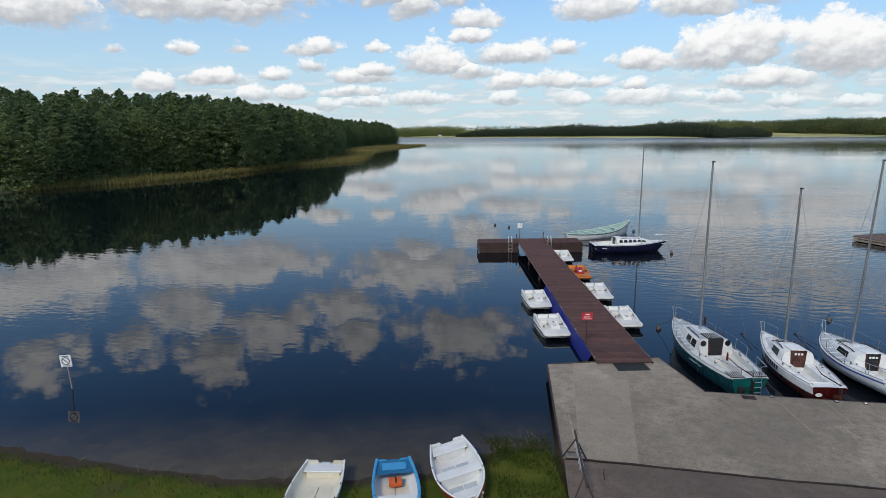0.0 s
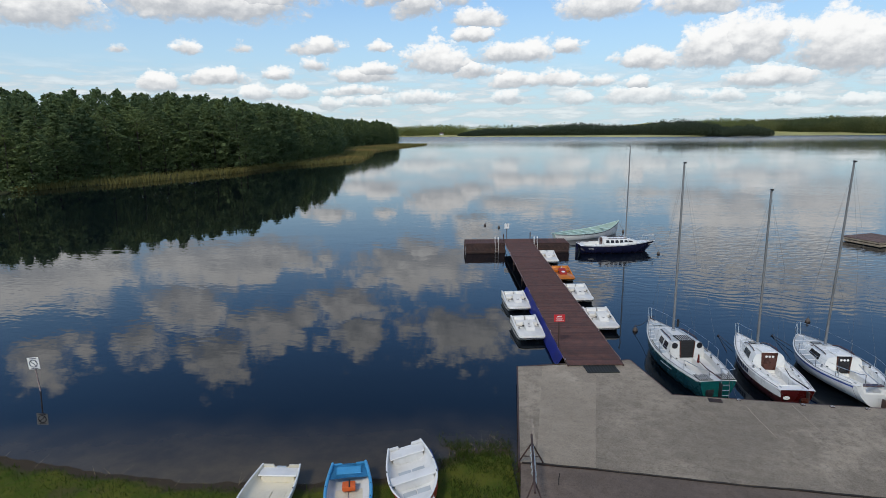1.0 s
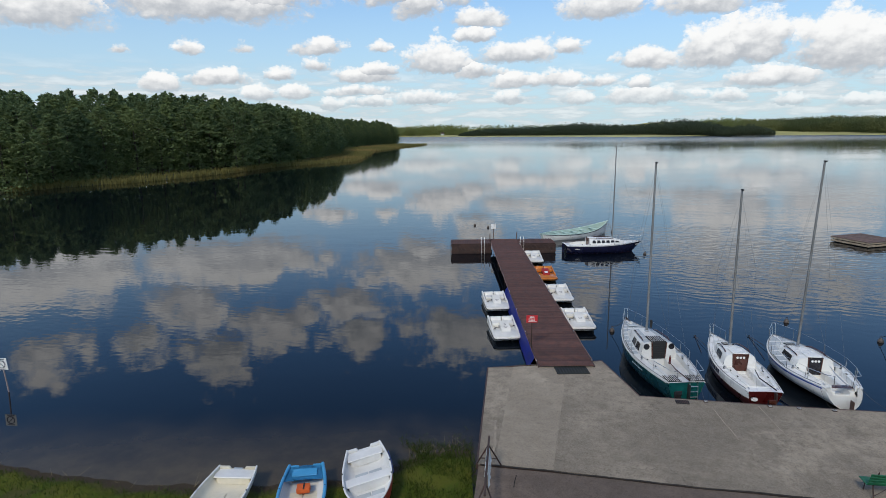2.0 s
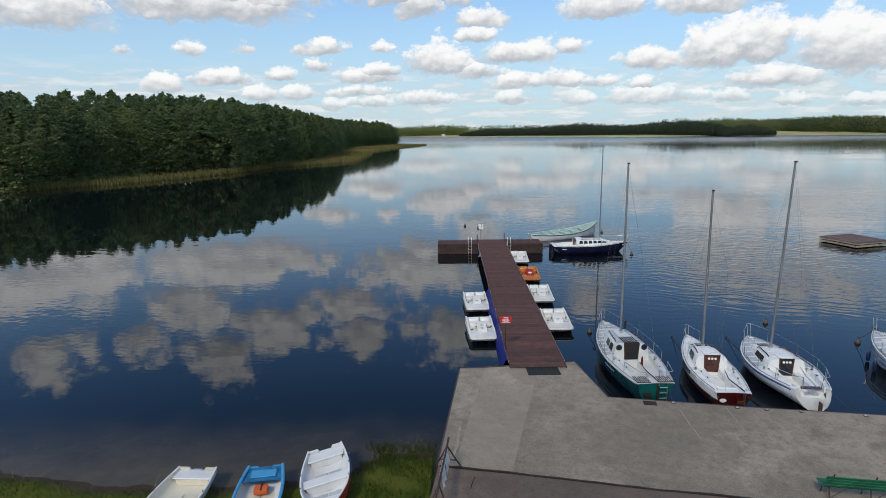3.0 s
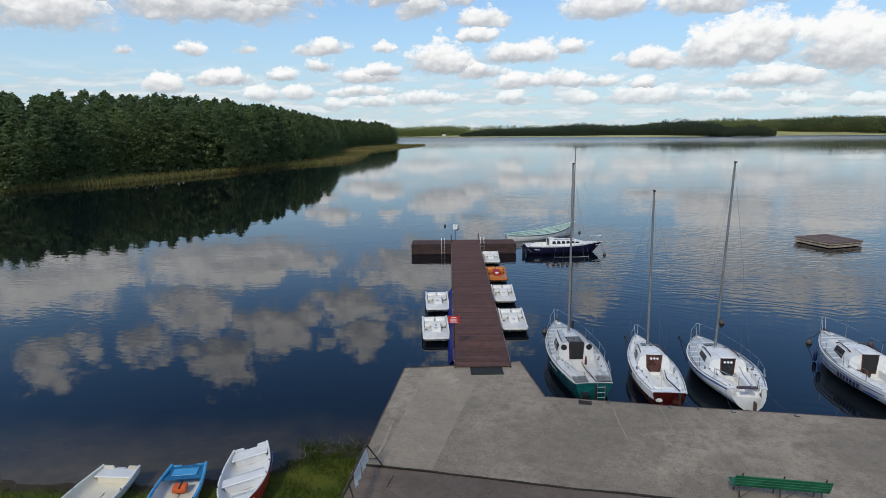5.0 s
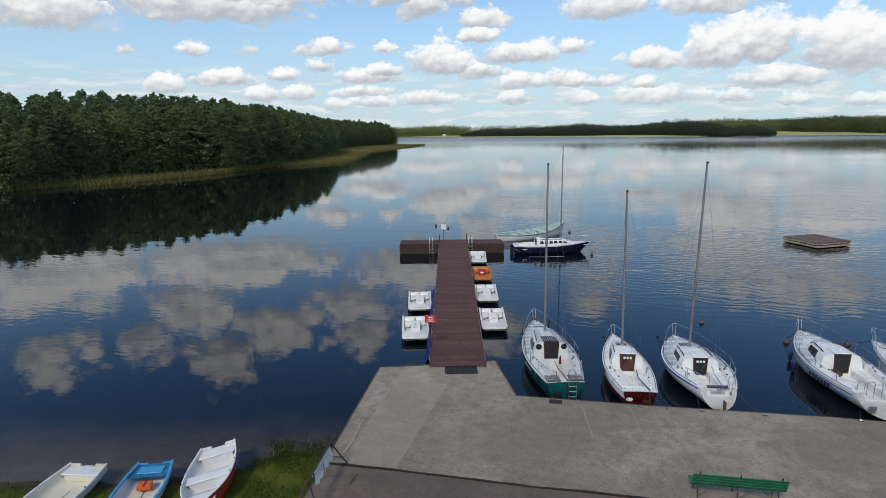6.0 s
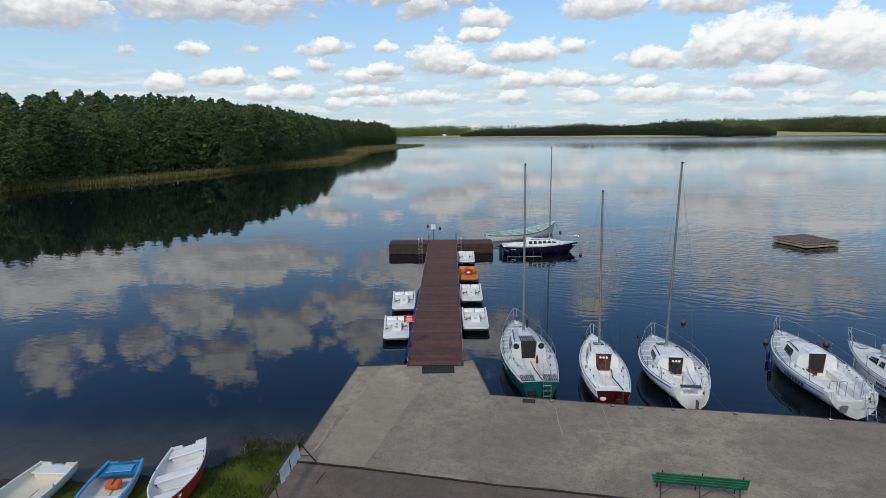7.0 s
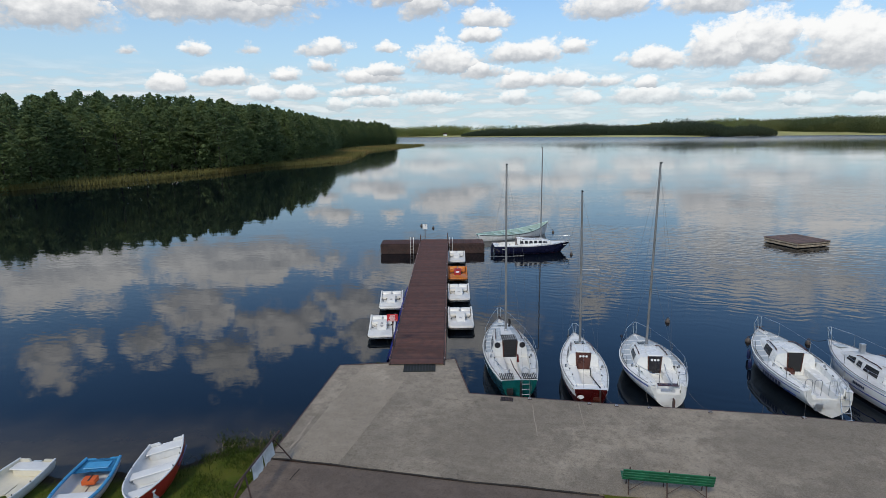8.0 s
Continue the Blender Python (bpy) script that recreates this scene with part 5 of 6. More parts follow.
    for sg in (-1, 1):
        tops = []
        for s in st:
            p = Vector((sg * (half(s) - 0.05), s * L, sheer(s)))
            part("stanchion", tube(B(), [p, p + Vector((sg * 0.02, 0, 0.52))], 0.013, 6), CHROME, root)
            tops.append(p + Vector((sg * 0.02, 0, 0.52)))
        if len(tops) > 1:
            part("lifeline", tube(B(), tops + [Vector((sg * (half(0.86) - 0.02), 0.86 * L, sheer(0.86) + ph))], 0.006, 4), GALV, root)
    if o.get("pushpit"):
        for sg in (-1, 1):
            w0, w1 = half(0.0) * 0.92, half(0.16) * 0.95
            pts = [(sg * w0 * 0.55, 0.05, sheer(0)), (sg * w0 * 0.6, 0.02, sheer(0) + 0.5), (sg * w0, 0.06, sheer(0) + 0.52), (sg * w1, 0.16 * L, sheer(0.16) + 0.5), (sg * w1, 0.165 * L, sheer(0.16))]
            part("pushpit", tube(B(), pts, 0.016, 6), CHROME, root, "polished stern rail", smooth=True)
    if o.get("hoops"):
        for sg in (-1, 1):
            for a, b in ((0.16, 0.46), (0.56, 0.86)):
                x0, x1, z = sg * half(0) * a, sg * half(0) * b, z0 - 0.28
                part("stern_hoop", tube(B(), [(x0, 0.22, z), (x0, 0.20, z + 0.62), (x0 + (x1 - x0) * 0.15, 0.20, z + 0.68), (x0 + (x1 - x0) * 0.85, 0.20, z + 0.68), (x1, 0.20, z + 0.62), (x1, 0.22, z)], 0.014, 6), CHROME, root, "polished stern hoop", smooth=True)
    # rudder and tiller
    if o.get("rudder", True):
        rud = part("rudder", box(B(), (o.get("rudder_x", 0.0), -0.12 + back(0.2), 0.15 + back(0) * 0.3), (0.05, 0.24, sheer(0) + 0.5 + back(0) * 0.6), 0.015), o.get("rudder_mat", STEEL_DARK), root)
        part("tiller", tube(B(), [(o.get("rudder_x", 0.0), -0.1, sheer(0) + 0.14), (o.get("tiller_x", 0.0), 0.9, sheer(0) + 0.22), (o.get("tiller_x", 0.0) * 1.5, 1.5, sheer(0) + 0.34)], 0.028, 6, 0.018), o.get("tiller_mat", TEAK), rud)
    if o.get("ladder") is not None:
        x = o["ladder"]
        lad = part("stern_ladder", tube(B(), [(x - 0.17, -0.10 + back(0), -0.15), (x - 0.17, -0.10 + back(0.55), 0.55), (x - 0.17, 0.04, sheer(0) + 0.42), (x - 0.05, 0.30, sheer(0) + 0.45), (x + 0.05, 0.30, sheer(0) + 0.45), (x + 0.17, 0.04, sheer(0) + 0.42), (x + 0.17, -0.10 + back(0.55), 0.55), (x + 0.17, -0.10 + back(0), -0.15)], 0.018, 6), CHROME, root, "steel stern ladder", smooth=True)
        for k in range(4):
            part("rung", tube(B(), [(x - 0.17, -0.1 + back(0.24 * k), 0.24 * k), (x + 0.17, -0.1 + back(0.24 * k), 0.24 * k)], 0.018, 6), CHROME, lad)
    if o.get("bracket") is not None:
        x = o["bracket"]
        part("motor_bracket", box(B(), (x, -0.10 + back(z0 * 0.42), z0 * 0.42), (0.26, 0.14, 0.24), 0.015), BLACK if o.get("bracket_dark") else GALV, root, "outboard motor bracket")
        part("motor_pad", box(B(), (x, -0.19 + back(z0 * 0.42), z0 * 0.55), (0.28, 0.05, 0.2), 0.012), o.get("pad_mat", TEAK), root)
    if o.get("badge") is not None:
        bm = B()
        bmesh.ops.create_cone(bm, cap_ends=True, segments=20, radius1=0.14, radius2=0.14, depth=0.01, matrix=Matrix.Translation((o["badge"], back(z0 * 0.55) - 0.014, z0 * 0.55 + 0.012)) @ Matrix.Rotation(math.pi / 2 - math.atan2(-min(0.0, tr), z0), 4, "X") @ Matrix.Diagonal((1, 0.6, 1, 1)))
        part("badge", bm, WHITE, root, "oval white badge")
    for s, mat in o.get("fenders", ()):
        p = Vector((-half(s) - 0.10, s * L, 0.32))
        bm = B()
        loft(bm, [[p + Vector((r_ * math.cos(k * math.pi / 5), r_ * math.sin(k * math.pi / 5), d)) for k in range(10)] for r_, d in ((0.02, -0.29), (0.07, -0.26), (0.092, -0.18), (0.092, 0.10), (0.07, 0.18), (0.025, 0.24))], round_=True, caps=(0, -1))
        f = part("fender", bm, mat, root, "hanging fender", smooth=True)
        part("line", tube(B(), [p + Vector((0, 0, 0.24)), (-half(s) + 0.04, s * L, sheer(s) + 0.04)], 0.008, 4), ROPE, f)
    # bars where the hull carries its registration
    for s0, s1, zf, hh, mat in o.get("marks", ()):
        for k in range(7):
            s = s0 + (s1 - s0) * k / 7
            e = s0 + (s1 - s0) * (k + 0.72) / 7
            for sg in (-1, 1):
                q = [(sg * (half(u) * 1.013 + 0.016), u * L - 0.0, sheer(u) * zf + d) for u, d in ((s, 0), (e, 0), (e, hh), (s, hh))]
                part("registration_bar", panel(B(), q if sg > 0 else q[::-1], 0.004), mat, root)
    for s0, s1, zf, hh, mat in o.get("lines", ()):
        for sg in (-1, 1):
            bm = B()
            loft(bm, [[(sg * (half(u) * 1.014 + 0.004), u * L, sheer(u) * zf), (sg * (half(u) * 1.014 + 0.004), u * L, sheer(u) * zf + hh)] for u in [s0 + (s1 - s0) * k / 20 for k in range(21)]])
            part("stripe", bm, mat, root)
    for p in o.get("cleats", ((0.04, 0.8), (0.93, 0.5))):
        for sg in (-1, 1):
            part("cleat", box(B(), (sg * half(p[0]) * p[1], p[0] * L, sheer(p[0]) + 0.05), (0.04, 0.16, 0.04), 0.01), GALV, root)
    for p in o.get("winches", ()):
        for sg in (-1, 1):
            s = p
            part("winch", tube(B(), [(sg * (half(s) * well + 0.09), s * L, sheer(s) + 0.02), (sg * (half(s) * well + 0.09), s * L, sheer(s) + 0.16)], 0.055, 10, 0.04), CHROME, root, smooth=True)
    if o.get("track"):
        for sg in (-1, 1):
            ss = [c0 + 0.02 + 0.03 * k for k in range(8)]
            part("genoa_track", tube(B(), [(sg * (half(s) - 0.10), s * L, sheer(s) + 0.035) for s in ss], 0.014, 4), BLACK, root, "dark sheet track")
    if o.get("tiller_board"):
        part("tiller_board", box(B(), (0.05, 0.26, z0 - 0.06), (0.86, 0.26, 0.03), 0.01), TEAK, root, "mahogany board across the stern")
    if o.get("canister"):
        part("canister", tube(B(), [(0.30, yb - 0.62, seat), (0.30, yb - 0.62, seat + 0.32), (0.30, yb - 0.62, seat + 0.40)], 0.06, 10, 0.02), DARK_RED, root, "small red canister", smooth=True)
    if o.get("step_box"):
        part("step_box", box(B(), (-0.34, yb - 0.35, floor + 0.30), (0.36, 0.30, 0.22), 0.015), TEAK, root, "brown wooden locker lid")
    for sg in (-1, 1):
        for s in (0.2, 0.3):
            part("jam_cleat", box(B(), (sg * (half(s) * well - 0.02), s * L, sheer(s) + 0.125), (0.05, 0.1, 0.04), 0.01), BLACK, root)
    if o.get("fore_hatch"):
        s = o["fore_hatch"]
        z = roof(s) if s < c1 else sheer(s) + 0.04
        part("fore_hatch", box(B(), (0, s * L, z + 0.02), (0.48, 0.42, 0.05), 0.02, Matrix.Rotation(-0.10, 4, "X")), o.get("fore_mat", DARK_GLASS), root, "dark fore hatch")
    return root


yacht("sailing_yacht", "white-decked sailing yacht with a teal transom and dark green hull",
           pose(4.65, -2.45, 0, 0, 0, 1.9), 7.75, 2.46, 0.62, 0.86, 1.12, DARK_GREEN, DARK_TEAL, DARK_GREEN, BOTTOM, WHITE_OLD,
           dict(peak=0.44, full=2.0, transom_mat=TEAL, rail_mat=WHITE_OLD, cabin0=0.40, cabin1=0.80, cabin_w=0.72, cabin_h=0.58, door_w=0.66, door_sill=0.36, door_slats=6, hatch_slats=7, hatch_mat=BLACK, door_mat=BLACK, door_label="black louvred door", hatch_l=0.85,
                ports=2, windows=((0.10, 0.27, 0.16, 0.78), (0.30, 0.48, 0.16, 0.76)), panels=9, roof_panels=4, anchor=True, mast=(4.70, 9.9), mast_lean=(-0.04, 0.0), spreader=0.46, drum=True, pulpit=0.6,
                stanchions=(0.30, 0.44, 0.66), pushpit=True, ladder=0.28, bracket=-0.42, bracket_dark=True, pad_mat=BLACK, rudder_mat=BLACK, canister=True, track=True, seat_slats=7, rudder_x=0.05, tiller_x=-0.12, lines=((0.02, 0.97, 0.90, 0.05, WHITE_OLD),),
                fore_hatch=0.87, fore_mat=GREY_PANEL, marks=((0.26, 0.40, 0.66, 0.05, GREY_PANEL),), winches=(0.34,)))
yacht("sailing_yacht", "small white sailing yacht with a dark red hull and mahogany door",
           pose(7.57, -3.25, 0, 0, 0, -5.5), 6.45, 2.02, 0.66, 0.78, 1.02, BROWN_RED, WHITE, BROWN_RED, BOTTOM, WHITE,
           dict(peak=0.40, full=2.0, transom_mat=DARK_RED, cabin0=0.42, cabin1=0.86, cabin_w=0.74, cabin_h=0.52, band=6, nose=0.6, door_w=0.62, door_dots=3, windows=((0.16, 0.44, 0.18, 0.80),),
                mast=(4.0, 8.75), mast_lean=(-0.18, -0.25), spreader=0.50, pulpit=0.48, badge=-0.42, bracket=0.22, bracket_dark=True, rudder_x=0.36, tiller_x=0.10, tiller_mat=BLACK, marks=((0.36, 0.60, 0.70, 0.20, DARK_TEXT),),
                fore_hatch=0.66, stanchions=(), floor=0.40, well_mat=WHITE, winches=(0.36,), stays=True, back_x=-0.3))
yacht("sailing_yacht", "white sailing yacht with a blue sheer stripe and mahogany companionway",
           pose(10.83, -3.15, 0, 0, 0, -4.3), 6.15, 2.68, 0.54, 0.88, 0.98, WHITE, WHITE, WHITE, BOTTOM, WHITE,
           dict(peak=0.42, full=2.2, scoop=True, tiller_board=True, track=True, well0=0.006, transom_rake=-0.50, rail_mat=WHITE, rail_r=0.03, lines=((0.02, 0.97, 0.86, 0.055, BLUE_LINE),), cabin0=0.36, cabin1=0.82, cabin_w=0.64, cabin_h=0.42, nose=0.5,
                door_w=0.56, door_mat=DARK_GLASS, door_label="dark acrylic door in a mahogany frame", door_dots=3, windows=((0.18, 0.52, 0.18, 0.80),), panels=6, mast=(3.75, 10.0), mast_lean=(0.05, -0.35), spreader=0.43,
                pulpit=0.62, stanchions=(0.14, 0.34, 0.60), rudder_x=0.10, rudder_mat=STEEL_DARK, tiller_x=0.15, tiller_mat=GALV, pushpit=True, fore_hatch=0.72, winches=(0.33,), bracket=None))
# its companionway is a solid black panel that imitates the dark of an open doorway
yacht("sailing_yacht", "white sailing yacht with navy hull stripes and no mast",
           pose(17.02, -3.85, 0, 0, 0, -6.2), 6.95, 2.74, 0.68, 0.92, 1.20, WHITE, WHITE, WHITE, BOTTOM, WHITE,
           dict(peak=0.42, full=2.2, step_box=True, track=True, scoop=True, well0=0.006, transom_rake=-0.50, rail_mat=WHITE, rail_r=0.025, lines=((0.02, 0.98, 0.80, 0.035, BLUE_LINE), (0.05, 0.16, 0.55, 0.05, BLUE_LINE), (0.43, 0.97, 0.60, 0.035, BLUE_LINE)),
                marks=((0.19, 0.40, 0.54, 0.20, DARK_TEXT),), cabin0=0.42, cabin1=0.84, cabin_w=0.66, cabin_h=0.46, nose=0.55, door_w=0.62, door_mat=BLACK, door_label="black panel standing for the shade of an open companionway, in a mahogany frame",
                windows=((0.20, 0.52, 0.08, 0.90),), panels=6, anchor=True, pulpit=0.66, stanchions=(0.16, 0.36, 0.60), pushpit=False, hoops=True, ladder=0.55, bracket=-0.52, pad_mat=GALV, rudder=False, fore_hatch=0.70, fore_mat=GREY_PANEL,
                fenders=((0.62, FENDER_BLUE), (0.80, FENDER_BLUE)), winches=(0.36,), foot_w=0.42))
Y5 = yacht("sailing_yacht", "white sailing yacht with a grey-blue hull line and three tinted windows",
           pose(20.55, -5.75, 0, 0, 0, 2.0), 7.1, 2.6, 0.80, 0.92, 1.22, WHITE, WHITE, MAROON, BLUE_LINE, WHITE_OLD,
           dict(peak=0.44, full=2.1, rail_mat=GREY_PANEL, lines=((0.1, 0.95, 0.84, 0.03, BLUE_LINE), (0.2, 0.6, 0.45, 0.05, BLUE_LINE)), marks=((0.40, 0.50, 0.62, 0.12, DARK_TEXT),), cabin0=0.36, cabin1=0.80, cabin_w=0.66, cabin_h=0.5, nose=0.4,
                door_w=0.72, windows=((0.10, 0.38, 0.20, 0.86), (0.43, 0.54, 0.24, 0.78), (0.58, 0.78, 0.20, 0.84)), pulpit=0.62, stanchions=(0.2, 0.4, 0.62), pushpit=True, rudder=True, fore_hatch=0.88, fore_mat=GREY_PANEL, panels=0))
part("mast_step", box(B(), (0, 4.9, 1.62), (0.22, 0.18, 0.42), 0.02), GALV, Y5, "upright mast step")
yacht("cabin_cruiser", "navy blue cabin sailing boat with a white cabin",
                  pose(5.75, 28.75, 0, 0, 0, -87.0), 7.45, 2.5, 0.74, 0.78, 0.98, NAVY, NAVY, NAVY, MAROON, WHITE,
                  dict(peak=0.45, full=2.0, rake=0.9, rail_mat=WHITE, rail_r=0.018, cabin0=0.30, cabin1=0.80, cabin_w=0.68, cabin_h=0.55, nose=0.35, windows=((0.06, 0.16, 0.34, 0.84), (0.18, 0.28, 0.34, 0.84), (0.30, 0.40, 0.34, 0.84), (0.42, 0.52, 0.34, 0.82), (0.54, 0.64, 0.34, 0.80), (0.66, 0.78, 0.34, 0.72)),
                       mast=(4.60, 9.95), mast_lean=(0, 0.0), spreader=0.5, spread_w=0.6, pulpit=0.5, stanchions=(0.6, 0.72), rudder=True, rudder_mat=NAVY, marks=((0.90, 0.97, 0.72, 0.07, WHITE_TEXT), (0.10, 0.16, 0.60, 0.07, WHITE_TEXT))))


def open_boat(name, label, category, group, m, L, beam, stern, z0, zb, outer, inner_mat, rim, seats, seat_mat, double=False, notch=0.0, keel=0.0, rim_r=0.03, floor=0.14, peak=0.42, foredeck=0.0, aftdeck=0.0, deck_mat=None):
    """An open rowing boat with a thick shell, rounded rim and thwarts; y from the stern (0) to the bow (L)."""
    root = thing(name, label, category, group, m)
    if double:
        half = lambda s: beam / 2 * max(0.03, 1 - abs((s - 0.48) / 0.52) ** 2.3)
        sheer = lambda s: z0 + (zb - z0) * (0.3 if s < 0.45 else 1.0) * abs((s - 0.45) / 0.55) ** 2.2
    else:
        half, sheer = hull_lines(L, beam, stern, z0, zb, peak, 2.4, 0.03)
    N = 28
    S = [i / N for i in range(N + 1)]

    def ring(s, w_off, bottom, k=1.0):
        b, z = max(0.012, half(s) - w_off), sheer(s)
        pr = ((1.0, 1.0), (0.985, 0.82), (0.95, 0.6), (0.88, 0.38), (0.76, 0.18), (0.60, 0.06), (0.0, 0.0))
        pts = []
        for a, f in pr:
            rise = bottom + (z - bottom) * f + (0.30 * (z - bottom) * max(0, s - 0.75) / 0.25 * (1 - f) if not double else 0.2 * (z - bottom) * abs(2 * s - 1) ** 4 * (1 - f))
            shift = -0.35 * (1 - f) * s ** 6 + (0.35 * (1 - f) * (1 - s) ** 6 if double else 0.05 * (1 - f) * (1 - s) ** 6)
            pts.append(Vector((b * a, s * L + shift, rise)))
        return [Vector((-p.x, p.y, p.z)) for p in pts] + pts[::-1][1:]
    bm = B()
    loft(bm, [ring(s, 0.0, -keel) for s in S])
    part("hull", bm, outer, root, smooth=True)
    bm = B()
    SI = [0.012 + 0.965 * i / N for i in range(N + 1)]
    loft(bm, [ring(s, 0.045, floor - keel) for s in SI])
    part("lining", bm, inner_mat, root, smooth=True)
    if not double:
        bm = B()
        r0 = ring(0, 0, -keel)
        o_, z_ = [], sheer(0)
        top = [(-half(0), z_), (-half(0) * 0.42, z_), (-half(0) * 0.34, z_ - notch), (half(0) * 0.34, z_ - notch), (half(0) * 0.42, z_), (half(0), z_)]
        out = [(p.x, p.z) for p in r0 if p.z < z_ - 0.01]
        pts = [(x, -0.005, z) for x, z in top] + [(x, -0.005, z) for x, z in out[::-1]]
        panel(bm, pts, 0.06)
        part("transom", bm, deck_mat or inner_mat, root)
    for sg in (-1, 1):
        part("gunwale", tube(B(), [(sg * (half(s) - 0.02), s * L, sheer(s) + 0.005) for s in S], rim_r, 8), rim, root, smooth=True)
    for s, d in seats:
        w = half(s) - 0.05
        part("thwart", box(B(), (0, s * L, sheer(s) - 0.20 * sheer(s)), (2 * w * 0.985, d, 0.05), 0.012), seat_mat, root)
        if not double:
            part("thwart_front", box(B(), (0, s * L, (sheer(s) * 0.8 + floor) / 2 - keel / 2), (2 * w * 0.86, d * 0.86, sheer(s) * 0.78 - floor), 0.02), inner_mat, root)
    for a, b in ((0.0, aftdeck), (1 - foredeck, 0.985)):
        if b > a and (aftdeck if a == 0 else foredeck):
            bm = B()
            T = [a + (b - a) * i / 8 for i in range(9)]
            loft(bm, [[(-half(s) + 0.03, s * L + 0.02, sheer(s) - 0.04), (0, s * L + 0.02, sheer(s) - 0.01), (half(s) - 0.03, s * L + 0.02, sheer(s) - 0.04)] for s in T])
            bmesh.ops.solidify(bm, geom=bm.faces, thickness=0.02)
            part("end_deck", bm, deck_mat or inner_mat, root, smooth=True)
    for s in (0.36, 0.56):
        for sg in (-1, 1):
            part("rowlock", tube(B(), [(sg * (half(s) - 0.02), s * L, sheer(s)), (sg * (half(s) - 0.02), s * L, sheer(s) + 0.07)], 0.018, 6), BLACK, root)
    return root


W = open_boat("whaleboat", "long white open rowing boat with a mint green interior", "rowing boat", "", pose(4.45, 34.6, -0.02, 0, 0, -62), 9.3, 2.6, 0.5, 0.62, 1.45, WHITE, MINT_DARK, MINT,
              tuple((0.16 + 0.125 * i, 0.24) for i in range(6)), MINT, double=True, keel=0.25, rim_r=0.045, floor=0.30)
for sg in (-1, 1):
    pts = []
    for i in range(25):
        s = 0.02 + 0.96 * i / 24
        pts.append((sg * (1.3 * max(0.03, 1 - abs((s - 0.48) / 0.52) ** 2.3) + 0.012), s * 9.3, 0.62 + 0.83 * (0.3 if s < 0.45 else 1.0) * abs((s - 0.45) / 0.55) ** 2.2 - 0.07))
    part("rubbing_strake", tube(B(), pts, 0.028, 6), matter("dark_strake", (0.03, 0.035, 0.035), 0.5), W, "dark rubbing strake", smooth=True)
# floor boards, coloured dark to deepen the shade painted between the thwarts
for i in range(6):
    part("floor_board", box(B(), (0, (0.2 + 0.11 * i) * 9.3, 0.34), (0.5, 0.2, 0.03), 0.005), matter("dark_floor", (0.05, 0.07, 0.065), 0.7), W)
part("registration_bar", box(B(), (1.17, 3.6, 0.34), (0.01, 0.7, 0.11), 0, Matrix.Rotation(radians(4), 4, "Z")), DARK_TEXT, W)

R1 = open_boat("rowing_boat", "white rowing boat with a cream floor on the bank", "rowing boat", "rowing boats on the bank", pose(-12.58, -8.0, 0.06, -1.0, 0, 177.5), 3.7, 1.62, 0.80, 0.52, 0.66, WHITE_OLD, CREAM, WHITE, ((0.078, 0.46), (0.60, 0.32), (0.84, 0.40)), WHITE_OLD, notch=0.10)
R2 = open_boat("rowing_boat", "sky blue rowing boat with a white floor on the bank", "rowing boat", "rowing boats on the bank", pose(-10.32, -7.95, 0.06, -1.0, 0, 184 + 4.0), 3.6, 1.45, 0.78, 0.52, 0.66, WHITE_OLD, WHITE_OLD, SKY_BLUE, ((0.56, 0.30), (0.82, 0.34)), WHITE_OLD, notch=0.10, rim_r=0.055, aftdeck=0.22, deck_mat=SKY_BLUE)
R3 = open_boat("rowing_boat", "white rowing boat with a red hull drawn up at an angle", "rowing boat", "rowing boats on the bank", pose(-8.40, -7.08, 0.22, -1.5, 0, 192) @ pose(0, 0, 0, 0, 12, 0), 3.75, 1.62, 0.74, 0.55, 0.72, RED_PAINT, WHITE_OLD, WHITE, ((0.085, 0.48), (0.47, 0.40), (0.80, 0.40)), WHITE_OLD, notch=0.10)
for b_, mat in ((R1, CREAM), (R2, CREAM), (R3, GREY_PANEL)):
    for y in (1.25, 2.35):
        for sg in (-1, 1):
            if b_ is not R2 or y < 2:
                part("floor_panel", box(B(), (sg * 0.235, y, 0.165), (0.43, 0.55, 0.02), 0.006), mat, b_)
part("outer_stripe", tube(B(), [(sg_x, y, z) for sg_x, y, z in ((-0.8, 0.6, 0.44), (-0.83, 1.2, 0.44), (-0.83, 1.9, 0.47))], 0.014, 6), BLUE_LINE, R3)
part("locker_lid", box(B(), (0, 0.42, 0.508), (0.80, 0.40, 0.02), 0.012), SKY_BLUE, R2, "blue locker lid")
part("drain_plate", box(B(), (0, 0.03, 0.44), (0.22, 0.09, 0.02), 0.006), GREY_PANEL, R2)
part("drain_plate", box(B(), (0, 0.03, 0.44), (0.30, 0.09, 0.02), 0.006), GREY_PANEL, R1)
# orange block lying in the blue boat
block = thing("life_vest", "folded orange life vest lying in the blue rowing boat", "life vest", m=pose(-10.17, -9.0, 0.30, 0, 0, 8))
part("pad", box(B(), (0, 0, 0.09), (0.42, 0.34, 0.17), 0.04), matter("orange_nylon", (0.62, 0.11, 0.018), 0.7, var=0.15), block)
part("strap", box(B(), (0.02, 0, 0.178), (0.05, 0.36, 0.012)), BLACK, block)


